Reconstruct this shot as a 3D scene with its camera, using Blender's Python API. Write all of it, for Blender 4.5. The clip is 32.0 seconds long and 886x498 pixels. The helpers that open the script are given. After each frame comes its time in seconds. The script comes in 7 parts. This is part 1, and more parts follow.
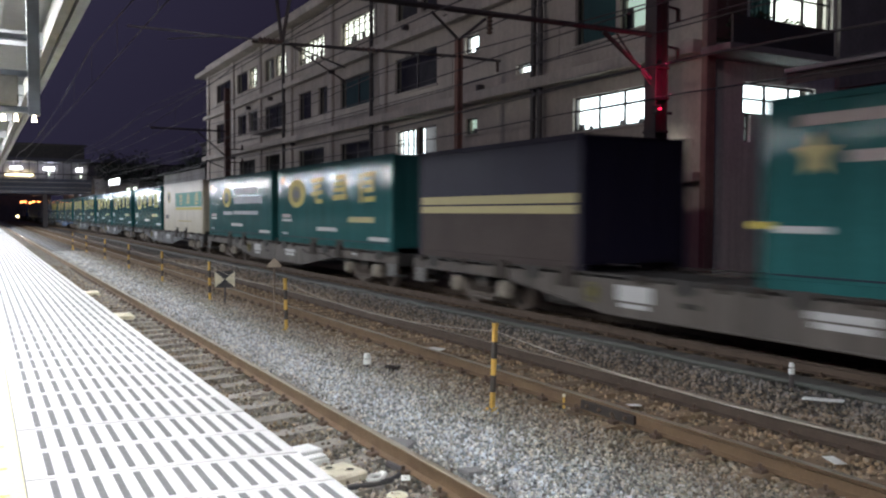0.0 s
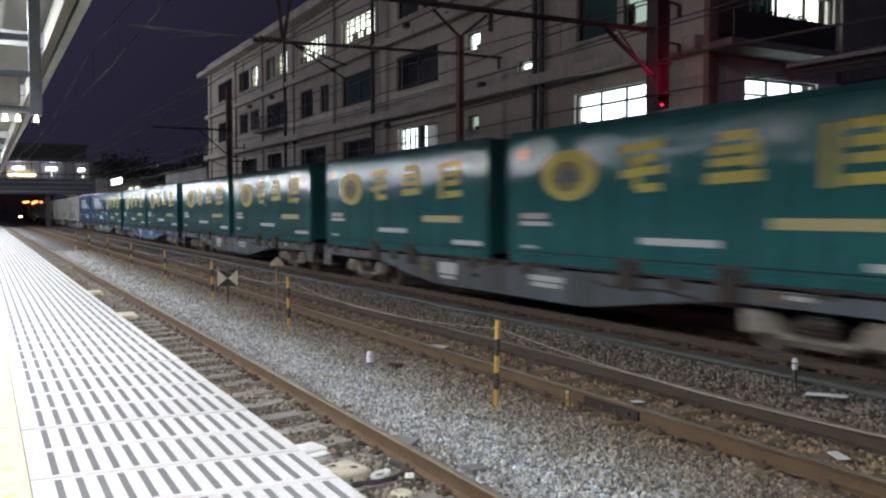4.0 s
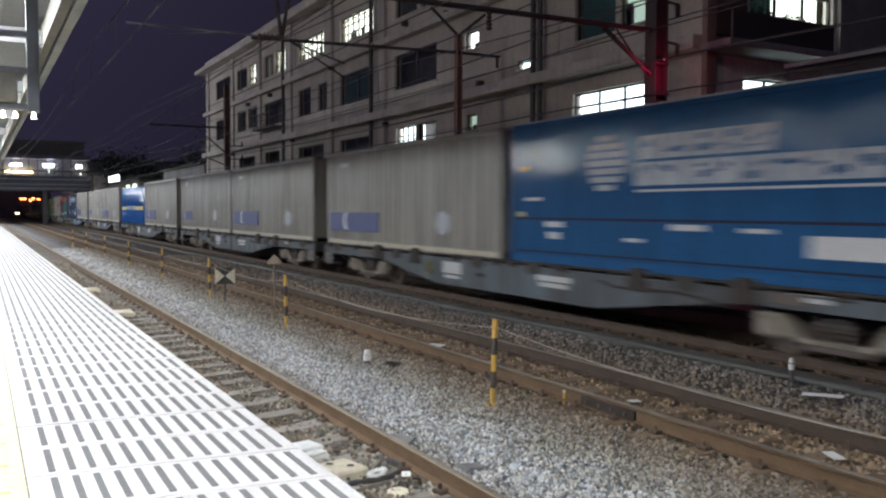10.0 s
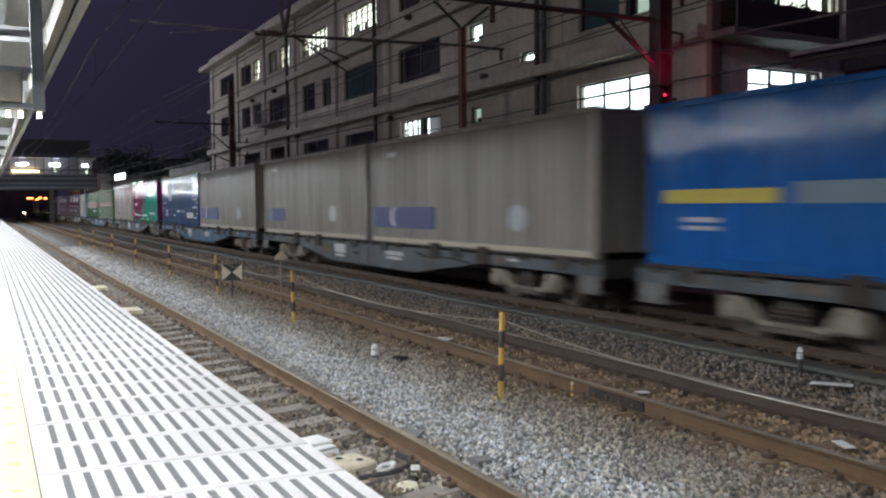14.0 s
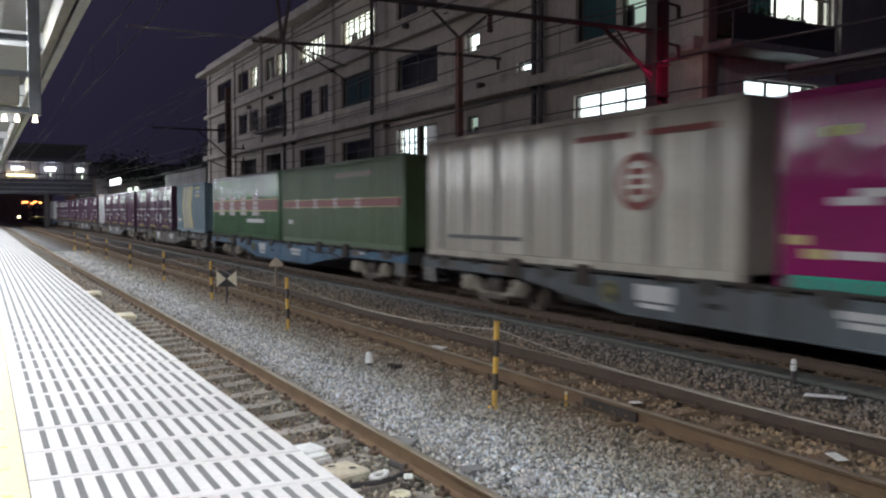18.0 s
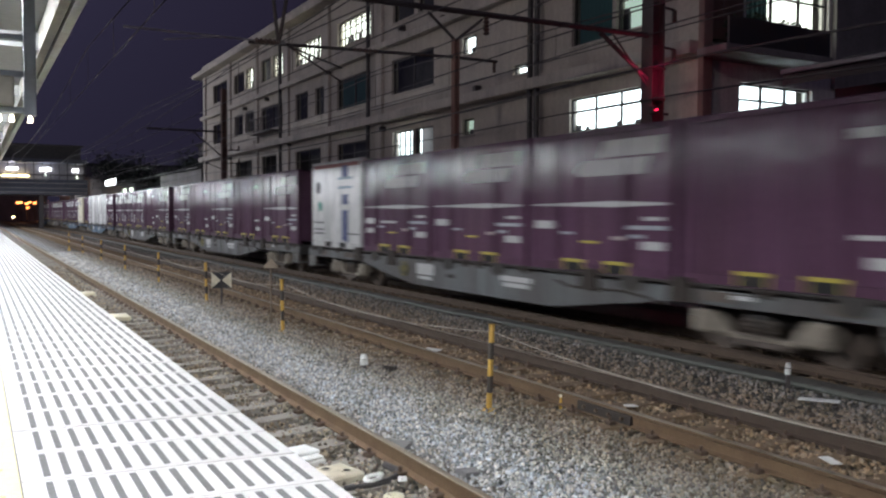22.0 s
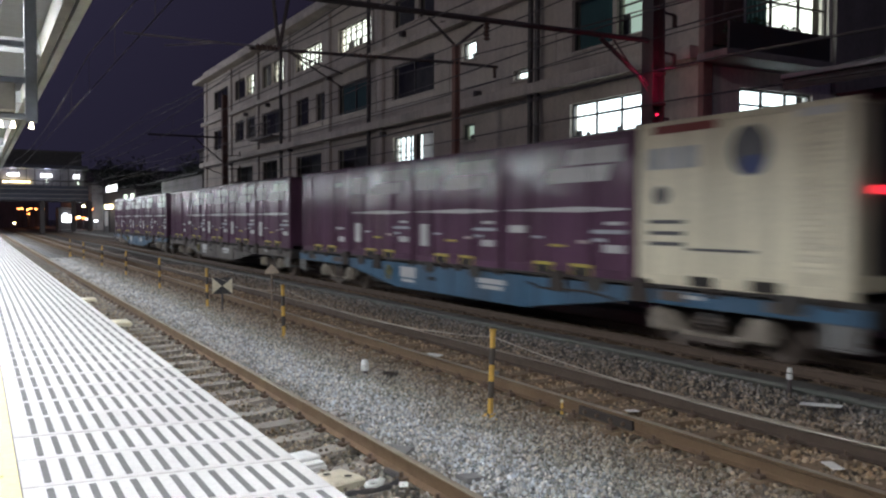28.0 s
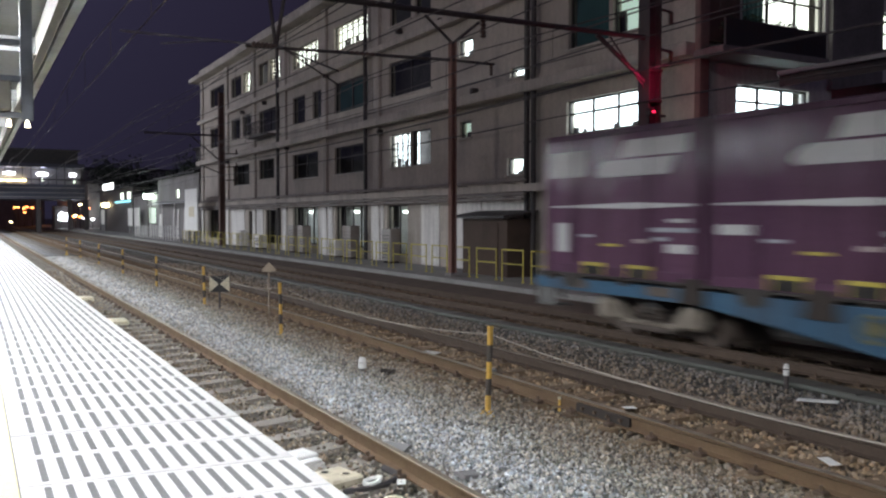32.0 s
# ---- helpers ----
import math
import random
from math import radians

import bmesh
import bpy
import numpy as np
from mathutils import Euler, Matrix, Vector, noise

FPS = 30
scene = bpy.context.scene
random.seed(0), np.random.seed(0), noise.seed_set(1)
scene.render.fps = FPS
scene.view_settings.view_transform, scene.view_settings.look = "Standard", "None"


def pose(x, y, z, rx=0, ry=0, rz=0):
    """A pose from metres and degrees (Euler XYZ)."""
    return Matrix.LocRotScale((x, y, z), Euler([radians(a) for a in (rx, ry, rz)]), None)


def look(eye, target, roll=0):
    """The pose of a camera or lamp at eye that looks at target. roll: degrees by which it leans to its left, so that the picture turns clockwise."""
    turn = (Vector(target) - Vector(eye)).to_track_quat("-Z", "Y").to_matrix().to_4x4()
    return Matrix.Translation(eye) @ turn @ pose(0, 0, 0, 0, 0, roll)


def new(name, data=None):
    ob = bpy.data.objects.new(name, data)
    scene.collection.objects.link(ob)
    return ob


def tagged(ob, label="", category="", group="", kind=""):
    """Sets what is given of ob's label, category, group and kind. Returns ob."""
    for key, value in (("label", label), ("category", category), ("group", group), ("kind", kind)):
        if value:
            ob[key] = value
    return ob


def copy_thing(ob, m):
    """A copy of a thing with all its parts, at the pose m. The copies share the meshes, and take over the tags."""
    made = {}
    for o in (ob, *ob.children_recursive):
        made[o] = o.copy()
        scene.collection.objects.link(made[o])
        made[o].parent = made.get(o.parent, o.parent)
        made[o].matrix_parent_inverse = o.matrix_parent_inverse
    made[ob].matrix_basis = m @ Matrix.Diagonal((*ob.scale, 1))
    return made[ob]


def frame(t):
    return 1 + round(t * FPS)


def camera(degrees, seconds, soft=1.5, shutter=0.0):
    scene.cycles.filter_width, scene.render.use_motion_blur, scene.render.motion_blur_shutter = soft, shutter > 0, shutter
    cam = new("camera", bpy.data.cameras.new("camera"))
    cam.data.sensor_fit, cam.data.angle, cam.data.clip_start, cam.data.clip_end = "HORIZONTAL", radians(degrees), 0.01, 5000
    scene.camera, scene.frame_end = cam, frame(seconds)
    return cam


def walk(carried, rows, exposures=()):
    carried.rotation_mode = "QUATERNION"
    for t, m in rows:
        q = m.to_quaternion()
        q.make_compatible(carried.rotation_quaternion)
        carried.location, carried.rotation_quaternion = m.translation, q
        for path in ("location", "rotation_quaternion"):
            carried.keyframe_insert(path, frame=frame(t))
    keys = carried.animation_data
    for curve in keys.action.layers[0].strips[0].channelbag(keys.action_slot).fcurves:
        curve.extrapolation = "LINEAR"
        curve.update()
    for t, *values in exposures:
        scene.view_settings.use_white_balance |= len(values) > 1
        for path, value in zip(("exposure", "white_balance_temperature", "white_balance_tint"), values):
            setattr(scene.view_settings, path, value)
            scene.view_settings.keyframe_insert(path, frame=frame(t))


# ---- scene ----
# One plan: x across the tracks (away from the platform), y along them, z up from the rail tops.
EYE = (0.0, 0.0, 1.955)
cam = camera(55.663, 32.0, soft=2.25, shutter=0.75)
SWAY = [
    (0, 87.604, -0.276, -28.981),
    (0.5, 87.601, -0.318, -28.921),
    (1, 87.486, -0.263, -28.845),
    (1.5, 87.513, -0.186, -28.885),
    (2, 87.724, -0.655, -29.014),
    (2.5, 87.684, -0.347, -29.019),
    (3, 87.600, -0.300, -29.074),
    (3.5, 87.428, 0.090, -28.836),
    (5.5, 87.487, -0.180, -28.940),
    (6, 87.416, -0.447, -29.101),
    (6.5, 87.431, -0.516, -29.078),
    (7, 87.351, -0.321, -29.012),
    (7.5, 87.331, -0.115, -28.915),
    (8, 87.380, -0.455, -28.955),
    (8.5, 87.340, -0.372, -28.955),
    (9, 87.411, -0.383, -29.032),
    (9.5, 87.318, -0.169, -28.983),
    (10, 87.347, -0.170, -28.986),
    (10.5, 87.406, -0.433, -29.038),
    (11, 87.380, -0.498, -29.119),
    (11.5, 87.284, -0.169, -29.089),
    (12, 87.342, -0.071, -28.930),
    (12.5, 87.605, -0.286, -28.779),
    (13, 87.357, -0.206, -28.816),
    (13.5, 86.768, 0.446, -28.641),
    (14, 86.916, 0.598, -28.603),
    (14.5, 87.294, 0.063, -28.626),
    (16.5, 87.290, 0.183, -28.663),
    (17, 87.302, -0.046, -28.863),
    (17.5, 87.412, -0.104, -28.948),
    (18, 87.485, 0.009, -28.895),
    (18.5, 87.519, 0.050, -28.888),
    (19, 87.601, -0.241, -28.867),
    (19.5, 87.638, -0.391, -28.949),
    (20, 87.606, -0.354, -29.064),
    (20.5, 87.562, -0.057, -28.971),
    (21, 87.789, -0.075, -29.020),
    (21.5, 87.786, -0.364, -29.144),
    (22, 87.653, -0.273, -29.201),
    (22.5, 87.648, -0.172, -29.190),
    (23, 87.746, -0.115, -29.053),
    (23.5, 87.735, -0.323, -29.051),
    (24, 87.761, -0.327, -29.072),
    (24.5, 88.008, -0.450, -28.928),
    (25, 88.300, -0.500, -28.993),
    (25.5, 88.295, -0.446, -28.998),
    (27.5, 87.976, -0.054, -29.097),
    (28, 88.011, -0.165, -29.148),
    (28.5, 88.160, -0.574, -29.256),
    (29, 88.124, -0.620, -29.369),
    (29.5, 88.140, -0.494, -29.390),
    (30, 88.218, -0.373, -29.270),
    (30.5, 88.083, -0.287, -29.313),
    (31, 87.902, -0.326, -29.381),
    (31.5, 87.932, -0.229, -29.339),
    (32, 87.840, -0.000, -29.349),
]
walk(cam, [(t, pose(*EYE, rx, ry, rz)) for t, rx, ry, rz in SWAY],
     exposures=[(t, stops, 6500, 15) for t, stops in ((0, 0.28), (2, 0.08), (8, 0.08), (10, 0.20), (12, 0.20), (14, 0.10), (17, 0.12), (18, -0.02), (19, 0.13), (22, 0.22), (24, 0.13), (25, 0.18), (26, 0.12), (28, 0.00), (29, 0.11), (30, 0.20), (32, 0.28))])

# ---- night sky, the station's lamps and added fill lamps ----
world = bpy.data.worlds.new("night")
scene.world = world
world.use_nodes = True
wn, wl = world.node_tree.nodes, world.node_tree.links
wn["Background"].inputs[1].default_value = 0.09
# the town's glow fades from the station's side towards the dark blocks across the line
wtex, wsep, wrange, wramp = wn.new("ShaderNodeTexCoord"), wn.new("ShaderNodeSeparateXYZ"), wn.new("ShaderNodeMapRange"), wn.new("ShaderNodeValToRGB")
wrange.inputs["From Min"].default_value, wrange.inputs["From Max"].default_value = -0.6, 0.6
wramp.color_ramp.elements[0].position, wramp.color_ramp.elements[0].color = 0.0, (0.44, 0.42, 0.74, 1)
wramp.color_ramp.elements[1].position, wramp.color_ramp.elements[1].color = 1.0, (0.12, 0.10, 0.19, 1)
wramp.color_ramp.elements.new(0.56).color = (0.27, 0.25, 0.50, 1)
wramp.color_ramp.elements.new(0.80).color = (0.165, 0.14, 0.28, 1)
wl.new(wtex.outputs["Generated"], wsep.inputs[0])
wl.new(wsep.outputs["X"], wrange.inputs[0])
wl.new(wrange.outputs[0], wramp.inputs[0])
wrise, wdim = wn.new("ShaderNodeMapRange"), wn.new("ShaderNodeVectorMath")
wrise.inputs["From Min"].default_value, wrise.inputs["From Max"].default_value = 0.0, 0.35
wrise.inputs["To Min"].default_value, wrise.inputs["To Max"].default_value = 0.62, 1.05
wdim.operation = "SCALE"
wl.new(wsep.outputs["Z"], wrise.inputs[0])
wl.new(wramp.outputs[0], wdim.inputs[0])
wl.new(wrise.outputs[0], wdim.inputs["Scale"])
wl.new(wdim.outputs[0], wn["Background"].inputs[0])


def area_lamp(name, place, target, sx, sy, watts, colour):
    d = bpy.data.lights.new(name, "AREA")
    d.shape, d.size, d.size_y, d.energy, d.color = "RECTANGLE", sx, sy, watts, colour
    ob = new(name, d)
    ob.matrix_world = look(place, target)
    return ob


TUBE = (0.87, 0.95, 1.0)
# fluorescent tubes under the platform roof: pairs of fittings near by, whole rows farther off
for yc, run, watts in [(-28, 24.0, 420), (-11, 8.0, 190)] + [(-4 + 5.0 * k, 2.0, 250 if k < 6 else 245) for k in range(15)] + [(85, 29.0, 1900), (115, 29.0, 1700)]:
    d = bpy.data.lights.new("tube_row", "AREA")
    d.shape, d.size, d.size_y, d.energy, d.color = "RECTANGLE", 0.55 if yc < 24 else 0.12, run, watts, TUBE
    ob = new("tube_row", d)
    # the near rows sit high between the beams, behind the edge beam
    ob.matrix_world = Matrix.Translation((-0.45, yc, 4.185 if yc < 24 else 4.11)) @ pose(0, 0, 0, 0, -22, 0)
# unseen fill lamps added behind the platform, above its roof, to brighten the building
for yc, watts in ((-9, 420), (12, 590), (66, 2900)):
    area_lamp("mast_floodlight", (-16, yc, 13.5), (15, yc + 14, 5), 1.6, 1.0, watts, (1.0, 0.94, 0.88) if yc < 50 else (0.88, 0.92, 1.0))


# lamps of the street and the concourse at the far end
for place, watts, colour in (((14.6, 85, 4.6), 230, (0.75, 1.0, 0.82)), ((9.0, 132, 8.5), 70, (0.62, 0.72, 1.0)), ((4.7, 132, 8.5), 70, (0.75, 0.75, 1.0)), ((14.8, 147, 3.0), 300, (0.8, 0.9, 1.0)), ((10.5, 199, 3.6), 350, (1.0, 0.40, 0.12))):
    d = bpy.data.lights.new("far_lamp", "POINT")
    d.energy, d.color, d.shadow_soft_size = watts, colour, 0.3
    new("far_lamp", d).location = place


# ---- mesh and material helpers ----
class Build:
    """Collects faces of one mesh; slot numbers choose among its materials."""

    def __init__(self):
        self.v, self.f, self.m = [], [], []

    def add(self, verts, faces, slot=0):
        n = len(self.v)
        self.v += [tuple(p) for p in verts]
        self.f += [tuple(i + n for i in f) for f in faces]
        self.m += [slot] * len(faces)
        return self

    def box(self, x0, x1, y0, y1, z0, z1, slot=0, c=0.0):
        if c <= 0:
            return self.add([(x, y, z) for x in (x0, x1) for y in (y0, y1) for z in (z0, z1)],
                            [(0, 1, 3, 2), (4, 6, 7, 5), (0, 4, 5, 1), (2, 3, 7, 6), (0, 2, 6, 4), (1, 5, 7, 3)], slot)
        lo, hi = (x0, y0, z0), (x1, y1, z1)
        vs, index = [], {}
        for cx in (0, 1):
            for cy in (0, 1):
                for cz in (0, 1):
                    side = (cx, cy, cz)
                    for ax in range(3):
                        p = [(lo[k] + c if side[k] == 0 else hi[k] - c) for k in range(3)]
                        p[ax] = lo[ax] if side[ax] == 0 else hi[ax]
                        index[(side, ax)] = len(vs)
                        vs.append(p)
        fs = []
        for ax in range(3):
            a, b = (ax + 1) % 3, (ax + 2) % 3
            for s in (0, 1):
                ring = []
                for sa, sb in ((0, 0), (1, 0), (1, 1), (0, 1)):
                    side = [0, 0, 0]
                    side[ax], side[a], side[b] = s, sa, sb
                    ring.append(index[(tuple(side), ax)])
                fs.append(ring if s else ring[::-1])
            for sa in (0, 1):
                for sb in (0, 1):
                    e = []
                    for s in (0, 1):
                        side = [0, 0, 0]
                        side[ax], side[a], side[b] = s, sa, sb
                        e.append((index[(tuple(side), a)], index[(tuple(side), b)]))
                    q = [e[0][0], e[0][1], e[1][1], e[1][0]]
                    fs.append(q if (sa == sb) else q[::-1])
        for side in [(i, j, k) for i in (0, 1) for j in (0, 1) for k in (0, 1)]:
            tri = [index[(side, ax)] for ax in range(3)]
            fs.append(tri if sum(side) % 2 else tri[::-1])
        return self.add(vs, fs, slot)

    def prism(self, poly, axis, a, b, slot=0):
        """A polygon (two coordinates) drawn out along an axis from a to b."""
        n = len(poly)

        def at(p, s):
            return {"x": (s, p[0], p[1]), "y": (p[0], s, p[1]), "z": (p[0], p[1], s)}[axis]
        vs = [at(p, a) for p in poly] + [at(p, b) for p in poly]
        fs = [tuple(range(n))[::-1], tuple(range(n, 2 * n))] + [(i, (i + 1) % n, n + (i + 1) % n, n + i) for i in range(n)]
        return self.add(vs, fs, slot)

    def tube(self, p, q, r, n=8, slot=0, r2=None):
        p, q = Vector(p), Vector(q)
        d = (q - p).normalized()
        u = d.cross(Vector((0, 0, 1)) if abs(d.z) < 0.9 else Vector((1, 0, 0))).normalized()
        w = d.cross(u)
        r2 = r if r2 is None else r2
        ring = [(math.cos(2 * math.pi * i / n), math.sin(2 * math.pi * i / n)) for i in range(n)]
        vs = [p + (u * c + w * s) * r for c, s in ring] + [q + (u * c + w * s) * r2 for c, s in ring]
        fs = [tuple(range(n))[::-1], tuple(range(n, 2 * n))] + [(i, (i + 1) % n, n + (i + 1) % n, n + i) for i in range(n)]
        return self.add(vs, fs, slot)

    def sweep(self, pts, r, n=8, slot=0):
        """One bent tube through the points."""
        pts = [Vector(p) for p in pts]
        vs, fs = [], []
        for i, p in enumerate(pts):
            d = (pts[min(i + 1, len(pts) - 1)] - pts[max(i - 1, 0)]).normalized()
            u = d.cross(Vector((0, 0, 1)) if abs(d.z) < 0.9 else Vector((1, 0, 0))).normalized()
            w = d.cross(u)
            ri = r[i] if isinstance(r, list) else r
            vs += [p + (u * math.cos(2 * math.pi * k / n) + w * math.sin(2 * math.pi * k / n)) * ri for k in range(n)]
            if i:
                a = n * (i - 1)
                fs += [(a + k, a + (k + 1) % n, a + n + (k + 1) % n, a + n + k) for k in range(n)]
        last = n * (len(pts) - 1)
        return self.add(vs, fs + [tuple(range(n))[::-1], tuple(range(last, last + n))], slot)

    def lathe(self, x, y, profile, n=10, slot=0):
        """A profile of (radius, height) turned round an upright axis."""
        vs = [(x + r * math.cos(2 * math.pi * k / n), y + r * math.sin(2 * math.pi * k / n), z) for r, z in profile for k in range(n)]
        fs = [(n * i + k, n * i + (k + 1) % n, n * i + n + (k + 1) % n, n * i + n + k) for i in range(len(profile) - 1) for k in range(n)]
        last = n * (len(profile) - 1)
        return self.add(vs, fs + [tuple(range(n))[::-1], tuple(range(last, last + n))], slot)

    def mesh(self, name, *mats):
        me = bpy.data.meshes.new(name)
        me.from_pydata(self.v, [], self.f)
        for m in mats:
            me.materials.append(m)
        if len(mats) > 1:
            me.polygons.foreach_set("material_index", self.m)
        if len(self.f) == 1:
            return me
        bm = bmesh.new()
        bm.from_mesh(me)
        bmesh.ops.recalc_face_normals(bm, faces=bm.faces)
        bm.to_mesh(me)
        bm.free()
        return me


def part(name, build, material, parent, label=""):
    """One mesh object under a thing or a part."""
    mats = material if isinstance(material, (list, tuple)) else [material]
    ob = new(name, build if isinstance(build, bpy.types.Mesh) else build.mesh(name, *mats))
    ob.parent = parent
    return tagged(ob, label)


def thing(name, label, category, group="", kind="", at=None):
    ob = tagged(new(name), label, category, group, kind)
    if at is not None:
        ob.matrix_basis = at
    return ob


def single(name, build, material, label, category, group="", kind="", at=None):
    mats = material if isinstance(material, (list, tuple)) else [material]
    ob = tagged(new(name, build.mesh(name, *mats)), label, category, group, kind)
    if at is not None:
        ob.matrix_basis = at
    return ob


def node_mat(name):
    m = bpy.data.materials.new(name)
    m.use_nodes = True
    return m, m.node_tree.nodes, m.node_tree.links, m.node_tree.nodes["Principled BSDF"]


def surface(name, colour, rough=0.5, metal=0.0, dirt=(0.1, 0.08, 0.06), amount=0.35, grain=18.0, stain=0.9, bump=0.15, streak=0.0, vary=0.06, coat=0.0, ripple=0.0, spec=0.5, cover=0.42, dust=0.0):
    """Paint, metal, concrete: a base colour with fine grain, large stains of dirt, streaks that run down, and a shift from piece to piece."""
    m, n, l, p = node_mat(name)
    tc = n.new("ShaderNodeTexCoord")
    fine, large = n.new("ShaderNodeTexNoise"), n.new("ShaderNodeTexNoise")
    fine.inputs["Scale"].default_value, fine.inputs["Detail"].default_value = grain, 6
    large.inputs["Scale"].default_value, large.inputs["Detail"].default_value = stain, 7
    large.inputs["Roughness"].default_value = 0.65
    mp = n.new("ShaderNodeMapping")
    mp.inputs["Scale"].default_value = (1, 1, 1 - 0.85 * min(1, streak * 2)) if streak else (1, 1, 1)
    info = n.new("ShaderNodeObjectInfo")
    off = n.new("ShaderNodeVectorMath")
    off.operation = "MULTIPLY_ADD"
    off.inputs[1].default_value = (37.0, 91.0, 53.0)
    l.new(info.outputs["Random"], off.inputs[0])
    l.new(tc.outputs["Object"], off.inputs[2])
    l.new(off.outputs[0], mp.inputs[0])
    l.new(mp.outputs[0], large.inputs[0])
    l.new(off.outputs[0], fine.inputs[0])
    ramp = n.new("ShaderNodeValToRGB")
    ramp.color_ramp.elements[0].position, ramp.color_ramp.elements[1].position = cover, cover + 0.3
    l.new(large.outputs["Fac"], ramp.inputs[0])
    mul = n.new("ShaderNodeMath")
    mul.operation = "MULTIPLY"
    mul.inputs[1].default_value = amount
    l.new(ramp.outputs[0], mul.inputs[0])
    hsv = n.new("ShaderNodeHueSaturation")
    hsv.inputs["Color"].default_value = (*colour, 1)
    mr = n.new("ShaderNodeMapRange")
    mr.inputs["To Min"].default_value, mr.inputs["To Max"].default_value = 1 - vary, 1 + vary
    l.new(info.outputs["Random"], mr.inputs[0])
    l.new(mr.outputs[0], hsv.inputs["Value"])
    mix = n.new("ShaderNodeMix")
    mix.data_type = "RGBA"
    mix.inputs[7].default_value = (*dirt, 1)
    l.new(mul.outputs[0], mix.inputs[0])
    l.new(hsv.outputs[0], mix.inputs[6])
    mr2 = n.new("ShaderNodeMapRange")
    mr2.inputs["To Min"].default_value, mr2.inputs["To Max"].default_value = 0.8, 1.2
    l.new(fine.outputs["Fac"], mr2.inputs[0])
    shade = mr2.outputs[0]
    if streak:  # dirt and faded runs that follow the rain down the sheet
        sm, sn, sr, sx = n.new("ShaderNodeMapping"), n.new("ShaderNodeTexNoise"), n.new("ShaderNodeMapRange"), n.new("ShaderNodeMath")
        sm.inputs["Scale"].default_value = (4.5, 4.5, 0.22)
        sn.inputs["Scale"].default_value, sn.inputs["Detail"].default_value = 1.0, 5
        sr.inputs["From Min"].default_value, sr.inputs["From Max"].default_value = 0.3, 0.7
        sr.inputs["To Min"].default_value, sr.inputs["To Max"].default_value = 1 - 0.5 * streak, 1 + 0.3 * streak
        sx.operation = "MULTIPLY"
        l.new(off.outputs[0], sm.inputs[0])
        l.new(sm.outputs[0], sn.inputs[0])
        l.new(sn.outputs["Fac"], sr.inputs[0])
        l.new(sr.outputs[0], sx.inputs[0])
        l.new(mr2.outputs[0], sx.inputs[1])
        shade = sx.outputs[0]
    hsv2 = n.new("ShaderNodeHueSaturation")
    l.new(mix.outputs[2], hsv2.inputs["Color"])
    l.new(shade, hsv2.inputs["Value"])
    l.new(hsv2.outputs[0], p.inputs["Base Color"])
    rr = n.new("ShaderNodeMapRange")
    rr.inputs["To Min"].default_value, rr.inputs["To Max"].default_value = (rough * 0.6, rough * 1.5) if rough < 0.3 else (rough - 0.12, min(1, rough + 0.15))
    l.new(large.outputs["Fac"], rr.inputs[0])
    l.new(rr.outputs[0], p.inputs["Roughness"])
    p.inputs["Metallic"].default_value = metal
    p.inputs["Coat Weight"].default_value = coat
    p.inputs["Specular IOR Level"].default_value = spec
    p.inputs["Sheen Weight"].default_value, p.inputs["Sheen Roughness"].default_value = dust, 0.45
    if ripple:  # dented sheet: shallow waves that run up and down
        rm, rn, rb = n.new("ShaderNodeMapping"), n.new("ShaderNodeTexNoise"), n.new("ShaderNodeBump")
        rm.inputs["Scale"].default_value = (1, 5.0, 2.2)
        rn.inputs["Scale"].default_value, rn.inputs["Detail"].default_value = 1.3, 4
        rb.inputs["Strength"].default_value, rb.inputs["Distance"].default_value = 1.0, ripple * 1.5
        l.new(off.outputs[0], rm.inputs[0])
        l.new(rm.outputs[0], rn.inputs[0])
        l.new(rn.outputs["Fac"], rb.inputs["Height"])
        l.new(rb.outputs[0], p.inputs["Normal"])
    if bump:
        b = n.new("ShaderNodeBump")
        b.inputs["Strength"].default_value, b.inputs["Distance"].default_value = bump, 0.01
        l.new(fine.outputs["Fac"], b.inputs["Height"])
        if ripple:
            l.new(rb.outputs[0], b.inputs["Normal"])
        l.new(b.outputs[0], p.inputs["Normal"])
    return m


def glow(name, colour, strength):
    m, n, l, p = node_mat(name)
    p.inputs["Base Color"].default_value = (*colour, 1)
    p.inputs["Emission Color"].default_value = (*colour, 1)
    p.inputs["Emission Strength"].default_value = strength
    return m


def glass(name, tint=(0.75, 0.85, 0.85)):
    m, n, l, p = node_mat(name)
    out = n["Material Output"]
    gl, tr, mx, fr = n.new("ShaderNodeBsdfGlossy"), n.new("ShaderNodeBsdfTransparent"), n.new("ShaderNodeMixShader"), n.new("ShaderNodeFresnel")
    gl.inputs["Roughness"].default_value = 0.04
    tr.inputs[0].default_value = (*tint, 1)
    fr.inputs[0].default_value = 1.5
    l.new(fr.outputs[0], mx.inputs[0])
    l.new(tr.outputs[0], mx.inputs[1])
    l.new(gl.outputs[0], mx.inputs[2])
    l.new(mx.outputs[0], out.inputs[0])
    return m


